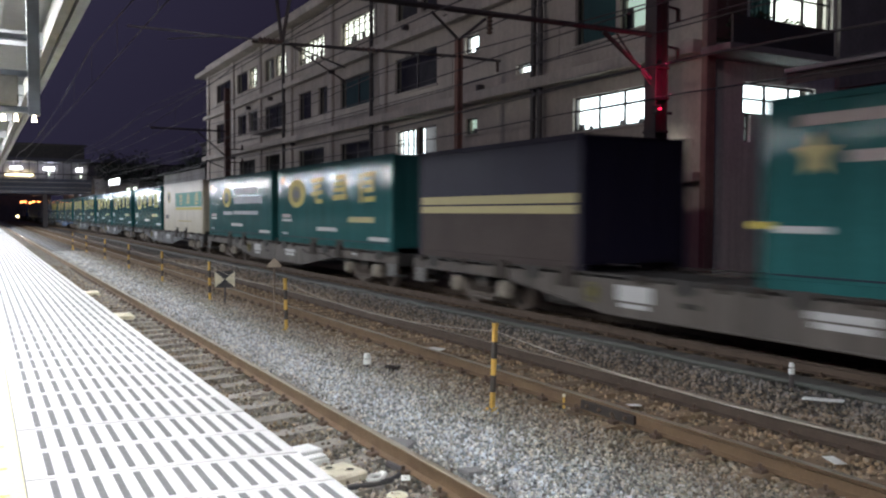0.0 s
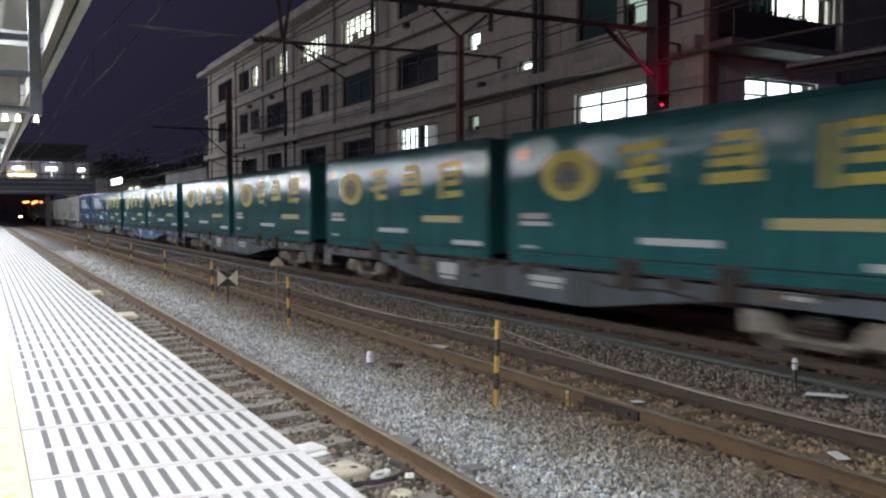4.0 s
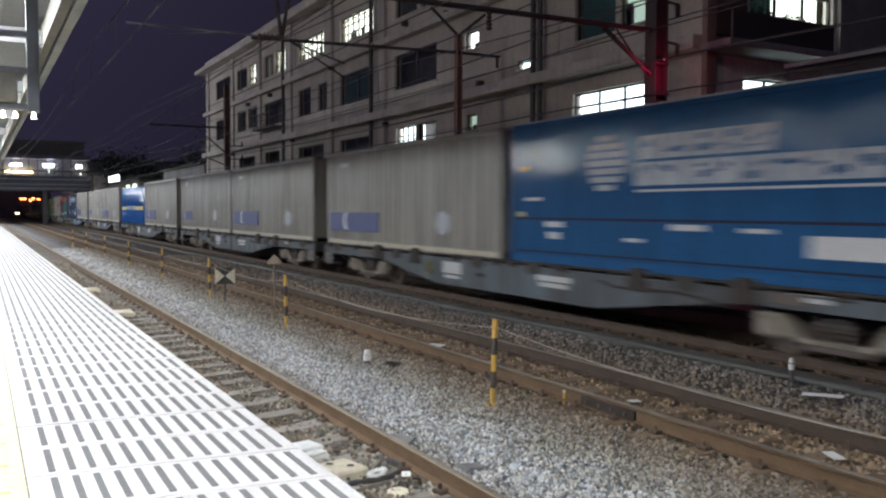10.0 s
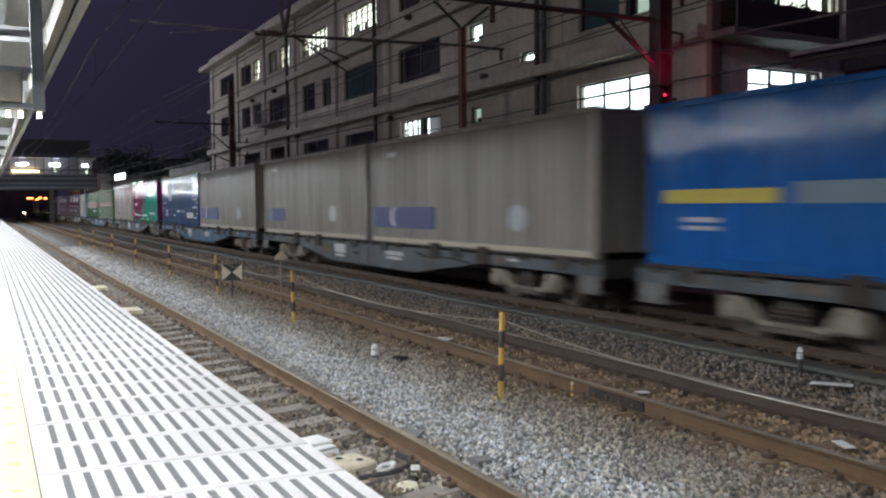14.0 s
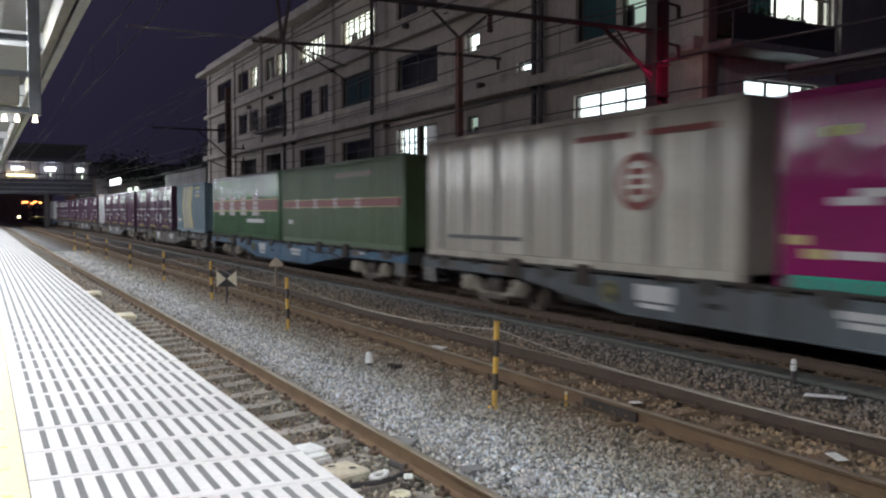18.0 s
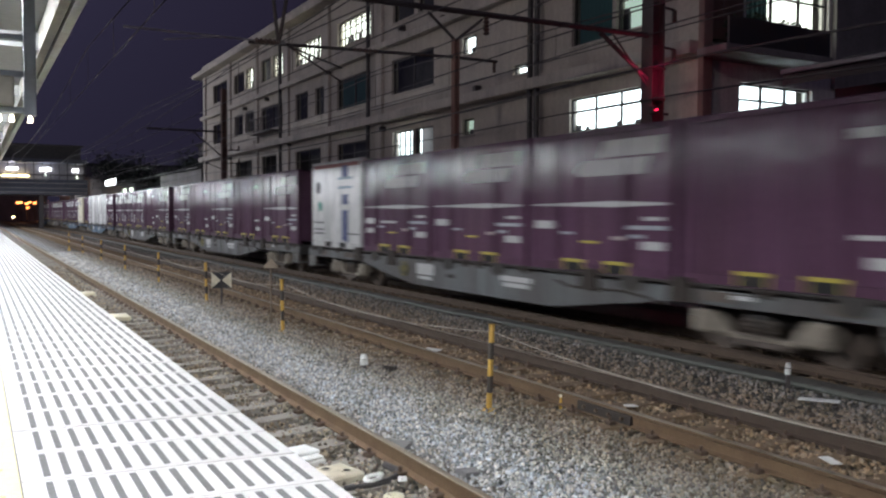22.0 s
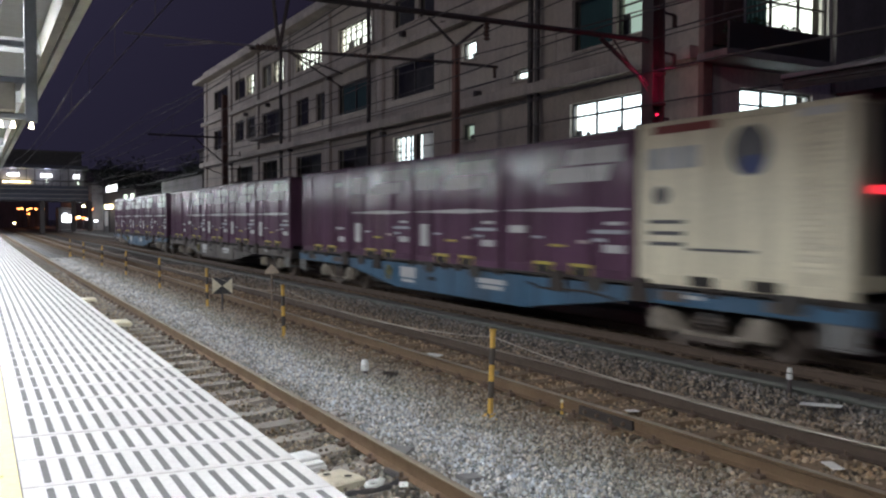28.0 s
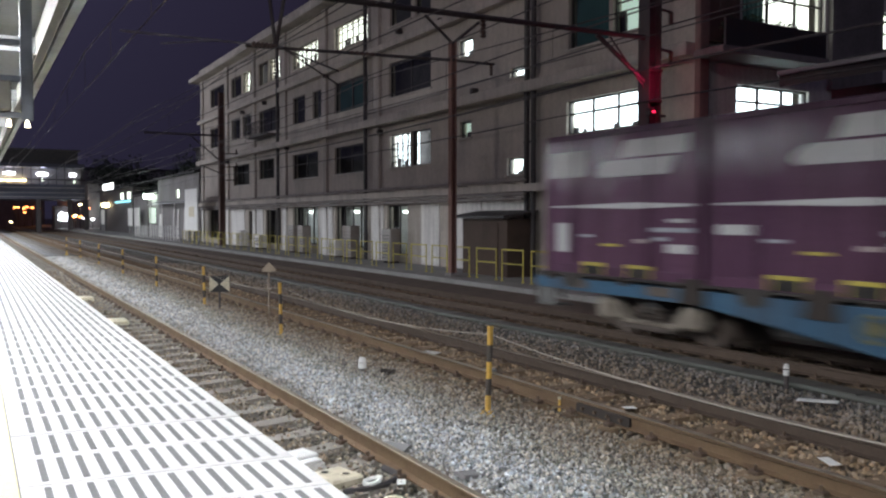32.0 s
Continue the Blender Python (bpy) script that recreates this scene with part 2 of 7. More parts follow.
# ---- materials ----
def ballast_material(name, stones):
    """Crushed stone: clean and pale between the tracks, rusty in and beside them."""
    m, n, l, p = node_mat(name)
    tc = n.new("ShaderNodeTexCoord")
    sep = n.new("ShaderNodeSeparateXYZ")
    l.new(tc.outputs["Object"], sep.inputs[0])
    wob = n.new("ShaderNodeTexNoise")
    wob.inputs["Scale"].default_value, wob.inputs["Detail"].default_value = 1.6, 5
    l.new(tc.outputs["Object"], wob.inputs[0])
    ma = n.new("ShaderNodeMath")
    ma.operation = "MULTIPLY_ADD"
    ma.inputs[1].default_value = 1.1
    l.new(wob.outputs["Fac"], ma.inputs[0])
    l.new(sep.outputs["X"], ma.inputs[2])
    mr = n.new("ShaderNodeMapRange")
    mr.inputs["From Min"].default_value, mr.inputs["From Max"].default_value = 0.55, 14.55
    l.new(ma.outputs[0], mr.inputs[0])
    ramp = n.new("ShaderNodeValToRGB")
    els = ramp.color_ramp.elements
    rust, pale, grey, dark = (0.24, 0.18, 0.12, 1), (0.62, 0.62, 0.61, 1), (0.28, 0.255, 0.22, 1), (0.12, 0.085, 0.055, 1)
    stops = [(0.0, grey), (0.17, rust), (0.225, (0.40, 0.365, 0.315, 1)), (0.255, pale), (0.288, pale), (0.318, (0.44, 0.41, 0.355, 1)), (0.35, (0.34, 0.29, 0.235, 1)), (0.39, (0.28, 0.225, 0.165, 1)), (0.47, (0.33, 0.235, 0.15, 1)), (0.54, (0.29, 0.225, 0.165, 1)), (0.59, (0.25, 0.205, 0.165, 1)), (0.64, (0.26, 0.24, 0.22, 1)), (0.68, dark), (0.82, dark), (0.9, grey)]
    els[0].position, els[0].color = stops[0]
    els[1].position, els[1].color = stops[-1]
    for pos, col in stops[1:-1]:
        els.new(pos).color = col
    l.new(mr.outputs[0], ramp.inputs[0])
    hsv = n.new("ShaderNodeHueSaturation")
    l.new(ramp.outputs[0], hsv.inputs["Color"])
    v = n.new("ShaderNodeMapRange")
    # the bed's lower range puts the shade between stones into its colour
    v.inputs["To Min"].default_value, v.inputs["To Max"].default_value = (0.32, 1.42) if stones else (0.15, 0.75)
    if stones:
        geo = n.new("ShaderNodeNewGeometry")
        l.new(geo.outputs["Random Per Island"], v.inputs[0])
        fine = n.new("ShaderNodeTexNoise")
        fine.inputs["Scale"].default_value = 90
        # bluish and tan stones lie mixed
        hop, hm, tone = n.new("ShaderNodeMath"), n.new("ShaderNodeMath"), n.new("ShaderNodeMix")
        hop.operation, hm.operation = "MULTIPLY", "FRACT"
        hop.inputs[1].default_value = 17.3
        tone.data_type, tone.blend_type = "RGBA", "MIX"
        tone.inputs[6].default_value, tone.inputs[7].default_value = (0.92, 0.98, 1.06, 1), (1.08, 0.99, 0.86, 1)
        tint = n.new("ShaderNodeMix")
        tint.data_type, tint.blend_type = "RGBA", "MULTIPLY"
        tint.inputs[0].default_value = 1.0
        l.new(geo.outputs["Random Per Island"], hop.inputs[0])
        l.new(hop.outputs[0], hm.inputs[0])
        l.new(hm.outputs[0], tone.inputs[0])
        l.new(ramp.outputs[0], tint.inputs[6])
        l.new(tone.outputs[2], tint.inputs[7])
        l.new(tint.outputs[2], hsv.inputs["Color"])
    else:
        fine = n.new("ShaderNodeTexVoronoi")
        fine.inputs["Scale"].default_value = 24
        vc = n.new("ShaderNodeSeparateColor")
        l.new(fine.outputs["Color"], vc.inputs[0])
        l.new(vc.outputs[0], v.inputs[0])
    l.new(tc.outputs["Object"], fine.inputs[0])
    l.new(v.outputs[0], hsv.inputs["Value"])
    l.new(hsv.outputs[0], p.inputs["Base Color"])
    p.inputs["Roughness"].default_value = 0.85
    b = n.new("ShaderNodeBump")
    b.inputs["Strength"].default_value, b.inputs["Distance"].default_value = (0.3, 0.004) if stones else (1.0, 0.05)
    if not stones:
        b.invert = True
    l.new(fine.outputs[0], b.inputs["Height"])
    l.new(b.outputs[0], p.inputs["Normal"])
    return m


M_GROUND = ballast_material("ballast bed", False)
M_STONE = ballast_material("ballast stone", True)
M_RAIL_SIDE = surface("rusty rail", (0.145, 0.09, 0.046), 0.75, 0.1, (0.09, 0.05, 0.03), 0.5, 40, 3, 0.4)
M_RAIL_DARK = surface("darker brown rail", (0.075, 0.05, 0.034), 0.75, 0.1, (0.05, 0.032, 0.022), 0.5, 40, 3, 0.4)
M_RAIL_TOP = surface("worn rail head", (0.40, 0.34, 0.26), 0.42, 0.6, (0.20, 0.12, 0.06), 0.5, 30, 2.0, 0.1)
M_SLEEPER = surface("concrete sleeper", (0.27, 0.245, 0.21), 0.9, 0, (0.12, 0.085, 0.06), 0.7, 30, 2.5, 0.4, vary=0.15)
M_SLEEPER_RUST = surface("rust stained sleeper", (0.20, 0.135, 0.08), 0.9, 0, (0.08, 0.05, 0.03), 0.6, 30, 2.5, 0.4, vary=0.15)
M_CLIP = surface("rusty clip", (0.12, 0.08, 0.055), 0.75, 0.3)
M_PLATFORM = surface("pale platform panel", (0.505, 0.492, 0.465), 0.55, 0, (0.36, 0.35, 0.33), 0.3, 60, 1.2, 0.1, vary=0.03)
M_STRIP = surface("grey rubber strip", (0.128, 0.121, 0.118), 0.85, 0, (0.16, 0.16, 0.16), 0.4, 40, 4, 0.2)
M_GROUT = surface("tan joint mortar", (0.17, 0.15, 0.115), 0.9, 0, (0.09, 0.08, 0.06), 0.5, 40, 3, 0.3)
M_YELLOW_TILE = surface("yellow tactile tile", (0.78, 0.68, 0.30), 0.6, 0, (0.4, 0.35, 0.2), 0.3, 40, 2)
M_SOIL = surface("oily brown soil", (0.085, 0.058, 0.042), 0.9, 0, (0.04, 0.03, 0.025), 0.6, 30, 1.6, 0.6)
M_CONCRETE = surface("weathered concrete", (0.24, 0.235, 0.225), 0.85, 0, (0.14, 0.13, 0.12), 0.6, 14, 0.7, 0.3)
M_ASPHALT = surface("platform asphalt", (0.30, 0.30, 0.30), 0.85, 0, (0.2, 0.2, 0.2), 0.4, 60, 0.8, 0.3)
M_WALL = surface("beige rendered wall", (0.50, 0.45, 0.39), 0.85, 0, (0.22, 0.19, 0.17), 0.55, 9, 0.35, 0.15, streak=0.18)
M_WALL_BAND = surface("pale floor band", (0.56, 0.51, 0.45), 0.8, 0, (0.20, 0.18, 0.16), 0.6, 10, 0.5, 0.15, streak=0.3)
M_BROWN_WALL = surface("dark brown wall colour", (0.10, 0.065, 0.055), 0.85, 0, (0.07, 0.05, 0.045), 0.5, 9, 0.5, 0.15, streak=0.4)
M_WALL_WHITE = surface("whitewashed wall", (0.78, 0.76, 0.72), 0.8, 0, (0.3, 0.28, 0.26), 0.4, 10, 0.6, 0.1, streak=0.4)
M_RUST_PIPE = surface("red-brown column", (0.115, 0.062, 0.052), 0.7, 0, (0.12, 0.07, 0.05), 0.5, 14, 1.0, 0.15, streak=0.4)
M_RED_POLE = surface("red oxide pole paint", (0.27, 0.145, 0.115), 0.75, 0, (0.10, 0.05, 0.04), 0.5, 14, 1.0, 0.15, streak=0.4)
M_DARK_PIPE = surface("dark drain pipe", (0.045, 0.042, 0.045), 0.5, 0.2)
M_PIPE = surface("grey painted pipe", (0.30, 0.28, 0.26), 0.5, 0.3, (0.15, 0.08, 0.05), 0.5)
M_FRAME = surface("dark window frame", (0.06, 0.055, 0.055), 0.45, 0.4)
M_FRAME_PALE = surface("aluminium window frame", (0.45, 0.45, 0.45), 0.4, 0.7)
M_CURTAIN = surface("dark green blind", (0.045, 0.12, 0.125), 0.9, 0, (0.03, 0.06, 0.06), 0.4)
M_ROOM_GLOOM = surface("room gloom colour", (0.085, 0.072, 0.07), 0.9, 0, (0.03, 0.028, 0.03), 0.6, 6, 1.4)
M_GLASS = glass("window glass")
M_LIT = glow("fluorescent light", (0.92, 0.98, 1.0), 3.2)
M_LIT_WARM = glow("warm room light", (1.0, 0.98, 0.86), 2.3)
M_WALL_DIM = surface("old grey rendered wall", (0.26, 0.245, 0.24), 0.85, 0, (0.12, 0.11, 0.1), 0.6, 9, 0.5, 0.15, streak=0.2)
M_LIT_SOFT = glow("dim fluorescent light", (0.85, 1.0, 0.80), 2.2)
M_TUBE_IN = glow("workshop tube", (0.92, 1.0, 0.95), 7.0)
M_LIT_DIM = glow("dimly lit blind", (0.80, 0.95, 0.82), 0.42)
M_STEEL = surface("dark steel", (0.075, 0.07, 0.072), 0.55, 0.5, (0.12, 0.07, 0.05), 0.4, 20, 1.5)
M_STEEL_GREY = surface("galvanised steel", (0.33, 0.33, 0.34), 0.5, 0.6, (0.2, 0.17, 0.14), 0.4, 20, 1.5)
M_WIRE = surface("overhead wire", (0.075, 0.07, 0.075), 0.5, 0.5, bump=0)
M_INSUL = surface("brown insulator", (0.10, 0.06, 0.05), 0.3)
M_YELLOW = surface("yellow paint", (0.62, 0.37, 0.07), 0.55, 0, (0.28, 0.17, 0.06), 0.4, 30, 4)
M_FENCE = surface("yellow fence paint", (0.60, 0.52, 0.10), 0.5, 0.1, (0.2, 0.15, 0.06), 0.5, 30, 3)
M_BLACK = surface("black paint", (0.03, 0.028, 0.03), 0.55, 0, (0.12, 0.1, 0.08), 0.4, 30, 4)
M_CREAM = surface("cream board paint", (0.72, 0.66, 0.48), 0.6, 0, (0.3, 0.25, 0.2), 0.4, 30, 4)
M_ROPE = surface("pale rope", (0.46, 0.41, 0.34), 0.9, 0, (0.2, 0.16, 0.12), 0.5, 80, 5)
M_WHITE = surface("white plastic", (0.80, 0.80, 0.76), 0.5, 0, (0.45, 0.42, 0.36), 0.35, 20, 5)
M_BEIGE = surface("beige moulded plastic", (0.60, 0.54, 0.40), 0.6, 0, (0.3, 0.25, 0.18), 0.5, 20, 6)
M_CANOPY = surface("pale roof sheet", (0.22, 0.22, 0.22), 0.6, 0.1, (0.3, 0.28, 0.26), 0.4, 12, 0.8)
M_PIPE_GREEN = surface("grey-green pipe", (0.09, 0.095, 0.08), 0.6, 0.1, (0.12, 0.1, 0.08), 0.5)
M_TROUGH = surface("old dark concrete lid", (0.125, 0.115, 0.10), 0.85, 0, (0.06, 0.05, 0.045), 0.6, 30, 2.5, 0.4, vary=0.25)
# flat black that paints the depth of holes; the air hoses share it
M_HOLE_SHADE_HOSE = surface("hollow shade and hose black", (0.01, 0.01, 0.01), 0.9, bump=0)

# ---- ground: one sheet to the horizon ----
g = Build()
g.add([(-400, -150, -0.23), (900, -150, -0.23), (900, 1600, -0.23), (-400, 1600, -0.23)], [(0, 1, 2, 3)])
single("ground", g, M_GROUND, "rust-stained grey crushed stone ballast under the tracks", "ground", kind="structure")


def stones(x0, x1, y0, y1, count, zlo, zhi, size, seed, profile=None):
    """Loose crushed stones: rough lumps with twelve corners, strewn over a strip."""
    rng = np.random.default_rng(seed)
    t = (1 + 5 ** 0.5) / 2
    base = np.array([(-1, t, 0), (1, t, 0), (-1, -t, 0), (1, -t, 0), (0, -1, t), (0, 1, t), (0, -1, -t), (0, 1, -t), (t, 0, -1), (t, 0, 1), (-t, 0, -1), (-t, 0, 1)]) / 1.9
    tri = np.array([(0, 11, 5), (0, 5, 1), (0, 1, 7), (0, 7, 10), (0, 10, 11), (1, 5, 9), (5, 11, 4), (11, 10, 2), (10, 7, 6), (7, 1, 8), (3, 9, 4), (3, 4, 2), (3, 2, 6), (3, 6, 8), (3, 8, 9), (4, 9, 5), (2, 4, 11), (6, 2, 10), (8, 6, 7), (9, 8, 1)])
    # nearer stretches get more stones
    u = rng.random(count)
    ys = y0 + (y1 - y0) * u ** 1.75
    xs = rng.uniform(x0, x1, count)
    zs = rng.uniform(zlo, zhi, count)
    if profile is not None:
        zs += np.interp(xs, profile[0], profile[1])
    a = rng.uniform(0, 2 * np.pi, (count, 3))
    ca, sa = np.cos(a), np.sin(a)
    r = np.empty((count, 3, 3))
    r[:, 0] = np.stack([ca[:, 0] * ca[:, 1], ca[:, 0] * sa[:, 1] * sa[:, 2] - sa[:, 0] * ca[:, 2], ca[:, 0] * sa[:, 1] * ca[:, 2] + sa[:, 0] * sa[:, 2]], 1)
    r[:, 1] = np.stack([sa[:, 0] * ca[:, 1], sa[:, 0] * sa[:, 1] * sa[:, 2] + ca[:, 0] * ca[:, 2], sa[:, 0] * sa[:, 1] * ca[:, 2] - ca[:, 0] * sa[:, 2]], 1)
    r[:, 2] = np.stack([-sa[:, 1], ca[:, 1] * sa[:, 2], ca[:, 1] * ca[:, 2]], 1)
    sc = size * rng.uniform(0.6, 1.25, (count, 1)) * rng.uniform(0.65, 1.15, (count, 3))
    grow = (1 + np.clip((ys - 14) / 22, 0, 2))[:, None]
    shape = base[None] * (1 + rng.uniform(-0.28, 0.28, (count, 12, 1))) * (sc * grow)[:, None, :]
    vs = np.einsum("nij,nkj->nki", r, shape) + np.stack([xs, ys, zs], 1)[:, None, :]
    fs = tri[None] + 12 * np.arange(count)[:, None, None]
    me = bpy.data.meshes.new("ballast_stones")
    nf = count * 20
    me.vertices.add(count * 12)
    me.vertices.foreach_set("co", vs.reshape(-1))
    me.loops.add(nf * 3)
    me.loops.foreach_set("vertex_index", fs.reshape(-1).astype(np.int32))
    me.polygons.add(nf)
    me.polygons.foreach_set("loop_start", np.arange(0, nf * 3, 3, dtype=np.int32))
    me.update(calc_edges=True)
    me.materials.append(M_STONE)
    me.shade_flat()
    return me


def ballast(label, *args, **kw):
    tagged(new("ballast_stones", stones(*args, **kw)), label, "gravel", "", "stuff")


ballast("pale grey crushed stones heaped between two tracks", 3.25, 5.45, 3.2, 48, 78000, -0.225, -0.135, 0.0165, 1, profile=([3.25, 3.6, 4.6, 5.45], [-0.02, 0.03, 0.05, -0.02]))
ballast("rust-brown crushed stones beside the platform track", 1.15, 3.2, 4.0, 36, 15000, -0.21, -0.155, 0.021, 2)
ballast("rusty crushed stones between the rails of the middle track", 5.4, 7.0, 3, 36, 12500, -0.215, -0.165, 0.024, 3)
ballast("brown-grey crushed stones beside the freight track", 6.95, 9.7, 3, 40, 21000, -0.225, -0.178, 0.0235, 4)
ballast("dark rusty stones under the freight track", 9.7, 12.7, 4, 60, 9000, -0.22, -0.18, 0.032, 5)

# ---- tracks ----
RAIL_PROFILE = [(-0.064, -0.153), (0.064, -0.153), (0.064, -0.142), (0.012, -0.125), (0.009, -0.045), (0.0325, -0.032), (0.0325, -0.006), (0.024, 0.0), (-0.024, 0.0), (-0.0325, -0.006), (-0.0325, -0.032), (-0.009, -0.045), (-0.012, -0.125), (-0.064, -0.142)]
TRACKS = (("track_platform", 2.52, M_SLEEPER, "the platform track"), ("track_middle", 6.27, M_SLEEPER_RUST, "the middle track"), ("track_freight", 10.30, M_SLEEPER_RUST, "the freight track"))


def track(name, xc, m_sleeper, where, skew=0.0):
    t = thing(name, "rust-brown steel rails on sleepers, " + where, "railway track", kind="structure")
    for s in (-0.5655, 0.5655):
        b = Build()
        prof = [(xc + s + px, pz) for px, pz in RAIL_PROFILE]
        n = len(prof)
        ys = (-25, 420)
        b.add([(px, y, pz) for y in ys for px, pz in prof],
              [tuple(range(n)), tuple(range(2 * n - 1, n - 1, -1))] + [(i, (i + 1) % n, n + (i + 1) % n, n + i) for i in range(n)])
        for k in range(2, 2 + n):
            if prof[k - 2][1] > -0.01 and prof[(k - 1) % n][1] > -0.01:
                b.m[k] = 1
        # rails beyond x 6.5 take the darker brown
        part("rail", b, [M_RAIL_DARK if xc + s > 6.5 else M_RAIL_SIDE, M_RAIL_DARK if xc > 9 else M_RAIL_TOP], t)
    # one sleeper, shared
    b = Build()
    b.prism([(-0.12, -0.30), (0.12, -0.30), (0.105, -0.165), (-0.105, -0.165)], "x", -1.0, 1.0)
    sl = b.mesh("sleeper", m_sleeper)
    b = Build()
    for sx in (-1, 1):
        b.box(sx * 0.095 - 0.045, sx * 0.095 + 0.045, -0.05, 0.05, -0.166, -0.128, c=0.008)
        b.tube((sx * 0.10, 0, -0.13), (sx * 0.10, 0, -0.085), 0.016, 6)
    clip = b.mesh("rail_clip", M_CLIP)
    far = Build()
    farclip = Build()
    y, k = 1.05, 0
    while y < 200:
        if y < 34:
            ob = part("sleeper", sl, m_sleeper, t)
            ob.location = (xc, y, 0)
            ob.rotation_euler = (0, 0, skew + random.uniform(-0.01, 0.01))
            for s in (-0.5655, 0.5655):
                c = part("rail_clip", clip, M_CLIP, ob)
                c.location = (s / math.cos(skew), 0, 0)
        else:
            far.box(xc - 1, xc + 1, y - 0.11, y + 0.11, -0.3, -0.165)
        y += 0.61
    part("far_sleepers", far, m_sleeper, t)["kind"] = "stuff"
    return t


for row in TRACKS:
    track(*row, skew=radians(13) if row[1] < 3 else 0.0)

# ---- platform ----
PLAT_Z, EDGE = 1.10, 1.0
p = thing("platform", "concrete station platform with pale slotted edge panels", "platform", kind="structure")
b = Build()
b.box(-9, EDGE - 0.03, -40, 220, PLAT_Z - 0.25, PLAT_Z - 0.03)
part("deck", b, M_ASPHALT, p)
b = Build()
b.box(-9, EDGE - 0.35, -40, 220, -0.3, PLAT_Z - 0.25)
part("platform_wall", b, M_CONCRETE, p)
b = Build()
b.box(-0.28, 0.114, -40, 220, PLAT_Z - 0.03, PLAT_Z + 0.002)
part("tactile_strip", b, M_YELLOW_TILE, p, "yellow tactile paving strip")
b = Build()
y = 1.0
while y < 40:
    for i in range(4):
        b.box(-0.23 + i * 0.09, -0.20 + i * 0.09, y, y + 0.27, PLAT_Z, PLAT_Z + 0.007)
    y += 0.30
part("tactile_bars", b, M_YELLOW_TILE, p)["kind"] = "stuff"
b = Build()
b.box(-9, -0.285, -40, 220, PLAT_Z - 0.03, PLAT_Z)
part("paving", b, M_ASPHALT, p, "grey asphalt platform surface")


SKEW = -0.105  # the cross joints run a little askew to the edge
ROW = 0.35


def skewed(x0, x1, y0, y1, z0, z1):
    """A slab whose ends follow the askew joints."""
    b = Build()
    return b.prism([(x0, y0 + SKEW * (x0 - 0.19)), (x1, y0 + SKEW * (x1 - 0.19)), (x1, y1 + SKEW * (x1 - 0.19)), (x0, y1 + SKEW * (x0 - 0.19))], "z", z0, z1)


def strips(b, y, slot=0):
    for i in range(13):
        x = 0.196 + i * 0.0617
        o = y + SKEW * (x - 0.19)
        b.box(x - 0.0105, x + 0.0105, o + 0.036, o + 0.316, PLAT_Z - 0.001, PLAT_Z + 0.0025, slot=slot)


b = Build()
b.box(0.115, EDGE - 0.012, 0, 130, PLAT_Z - 0.058, PLAT_Z - 0.005)
part("joint_bed", b, M_GROUT, p, "tan mortar between the panels")
near_slab = skewed(0.12, EDGE - 0.008, 0.005, ROW - 0.005, PLAT_Z - 0.055, PLAT_Z).mesh("platform_panel", M_PLATFORM)
b = skewed(0.12, EDGE - 0.008, 0.005, ROW - 0.005, PLAT_Z - 0.055, PLAT_Z)
strips(b, 0, 1)
panel = b.mesh("platform_panel", M_PLATFORM, M_STRIP)
b = Build()
b.box(-0.0105, 0.0105, 0.036, 0.316, PLAT_Z - 0.001, PLAT_Z + 0.0025)
strip = b.mesh("rubber_strip", M_STRIP)
for i in range(290):
    near = 6 <= i < 29
    ob = part("platform_panel", near_slab if near else panel, M_PLATFORM, p)
    ob.location = (0, 0.14 + ROW * i, random.uniform(-0.0012, 0.0012))
    if near:
        for k in range(13):
            st = part("rubber_strip", strip, M_STRIP, ob)
            st.location = (0.196 + k * 0.0617, SKEW * (0.006 + k * 0.0617), 0)
b = Build()
b.box(0.11, EDGE, 0.14 + ROW * 290, 220, PLAT_Z - 0.06, PLAT_Z)
part("far_panels", b, M_PLATFORM, p)

# ---- building along the far side ----
FX = 15.0
APRON = 0.15
b = Build()
b.box(12.28, 40, -30, 220, -0.6, APRON, c=0.02)
single("kerb", b, M_CONCRETE, "weathered grey concrete kerb and apron by the track", "kerb", kind="structure")
b = Build()
b.prism([(11.25, -0.235), (11.55, -0.10), (12.275, 0.01), (12.275, -0.3), (11.25, -0.3)], "y", -30, 220)
single("soil_shoulder", b, M_SOIL, "brown oily soil banked against the kerb", "ground", kind="structure")

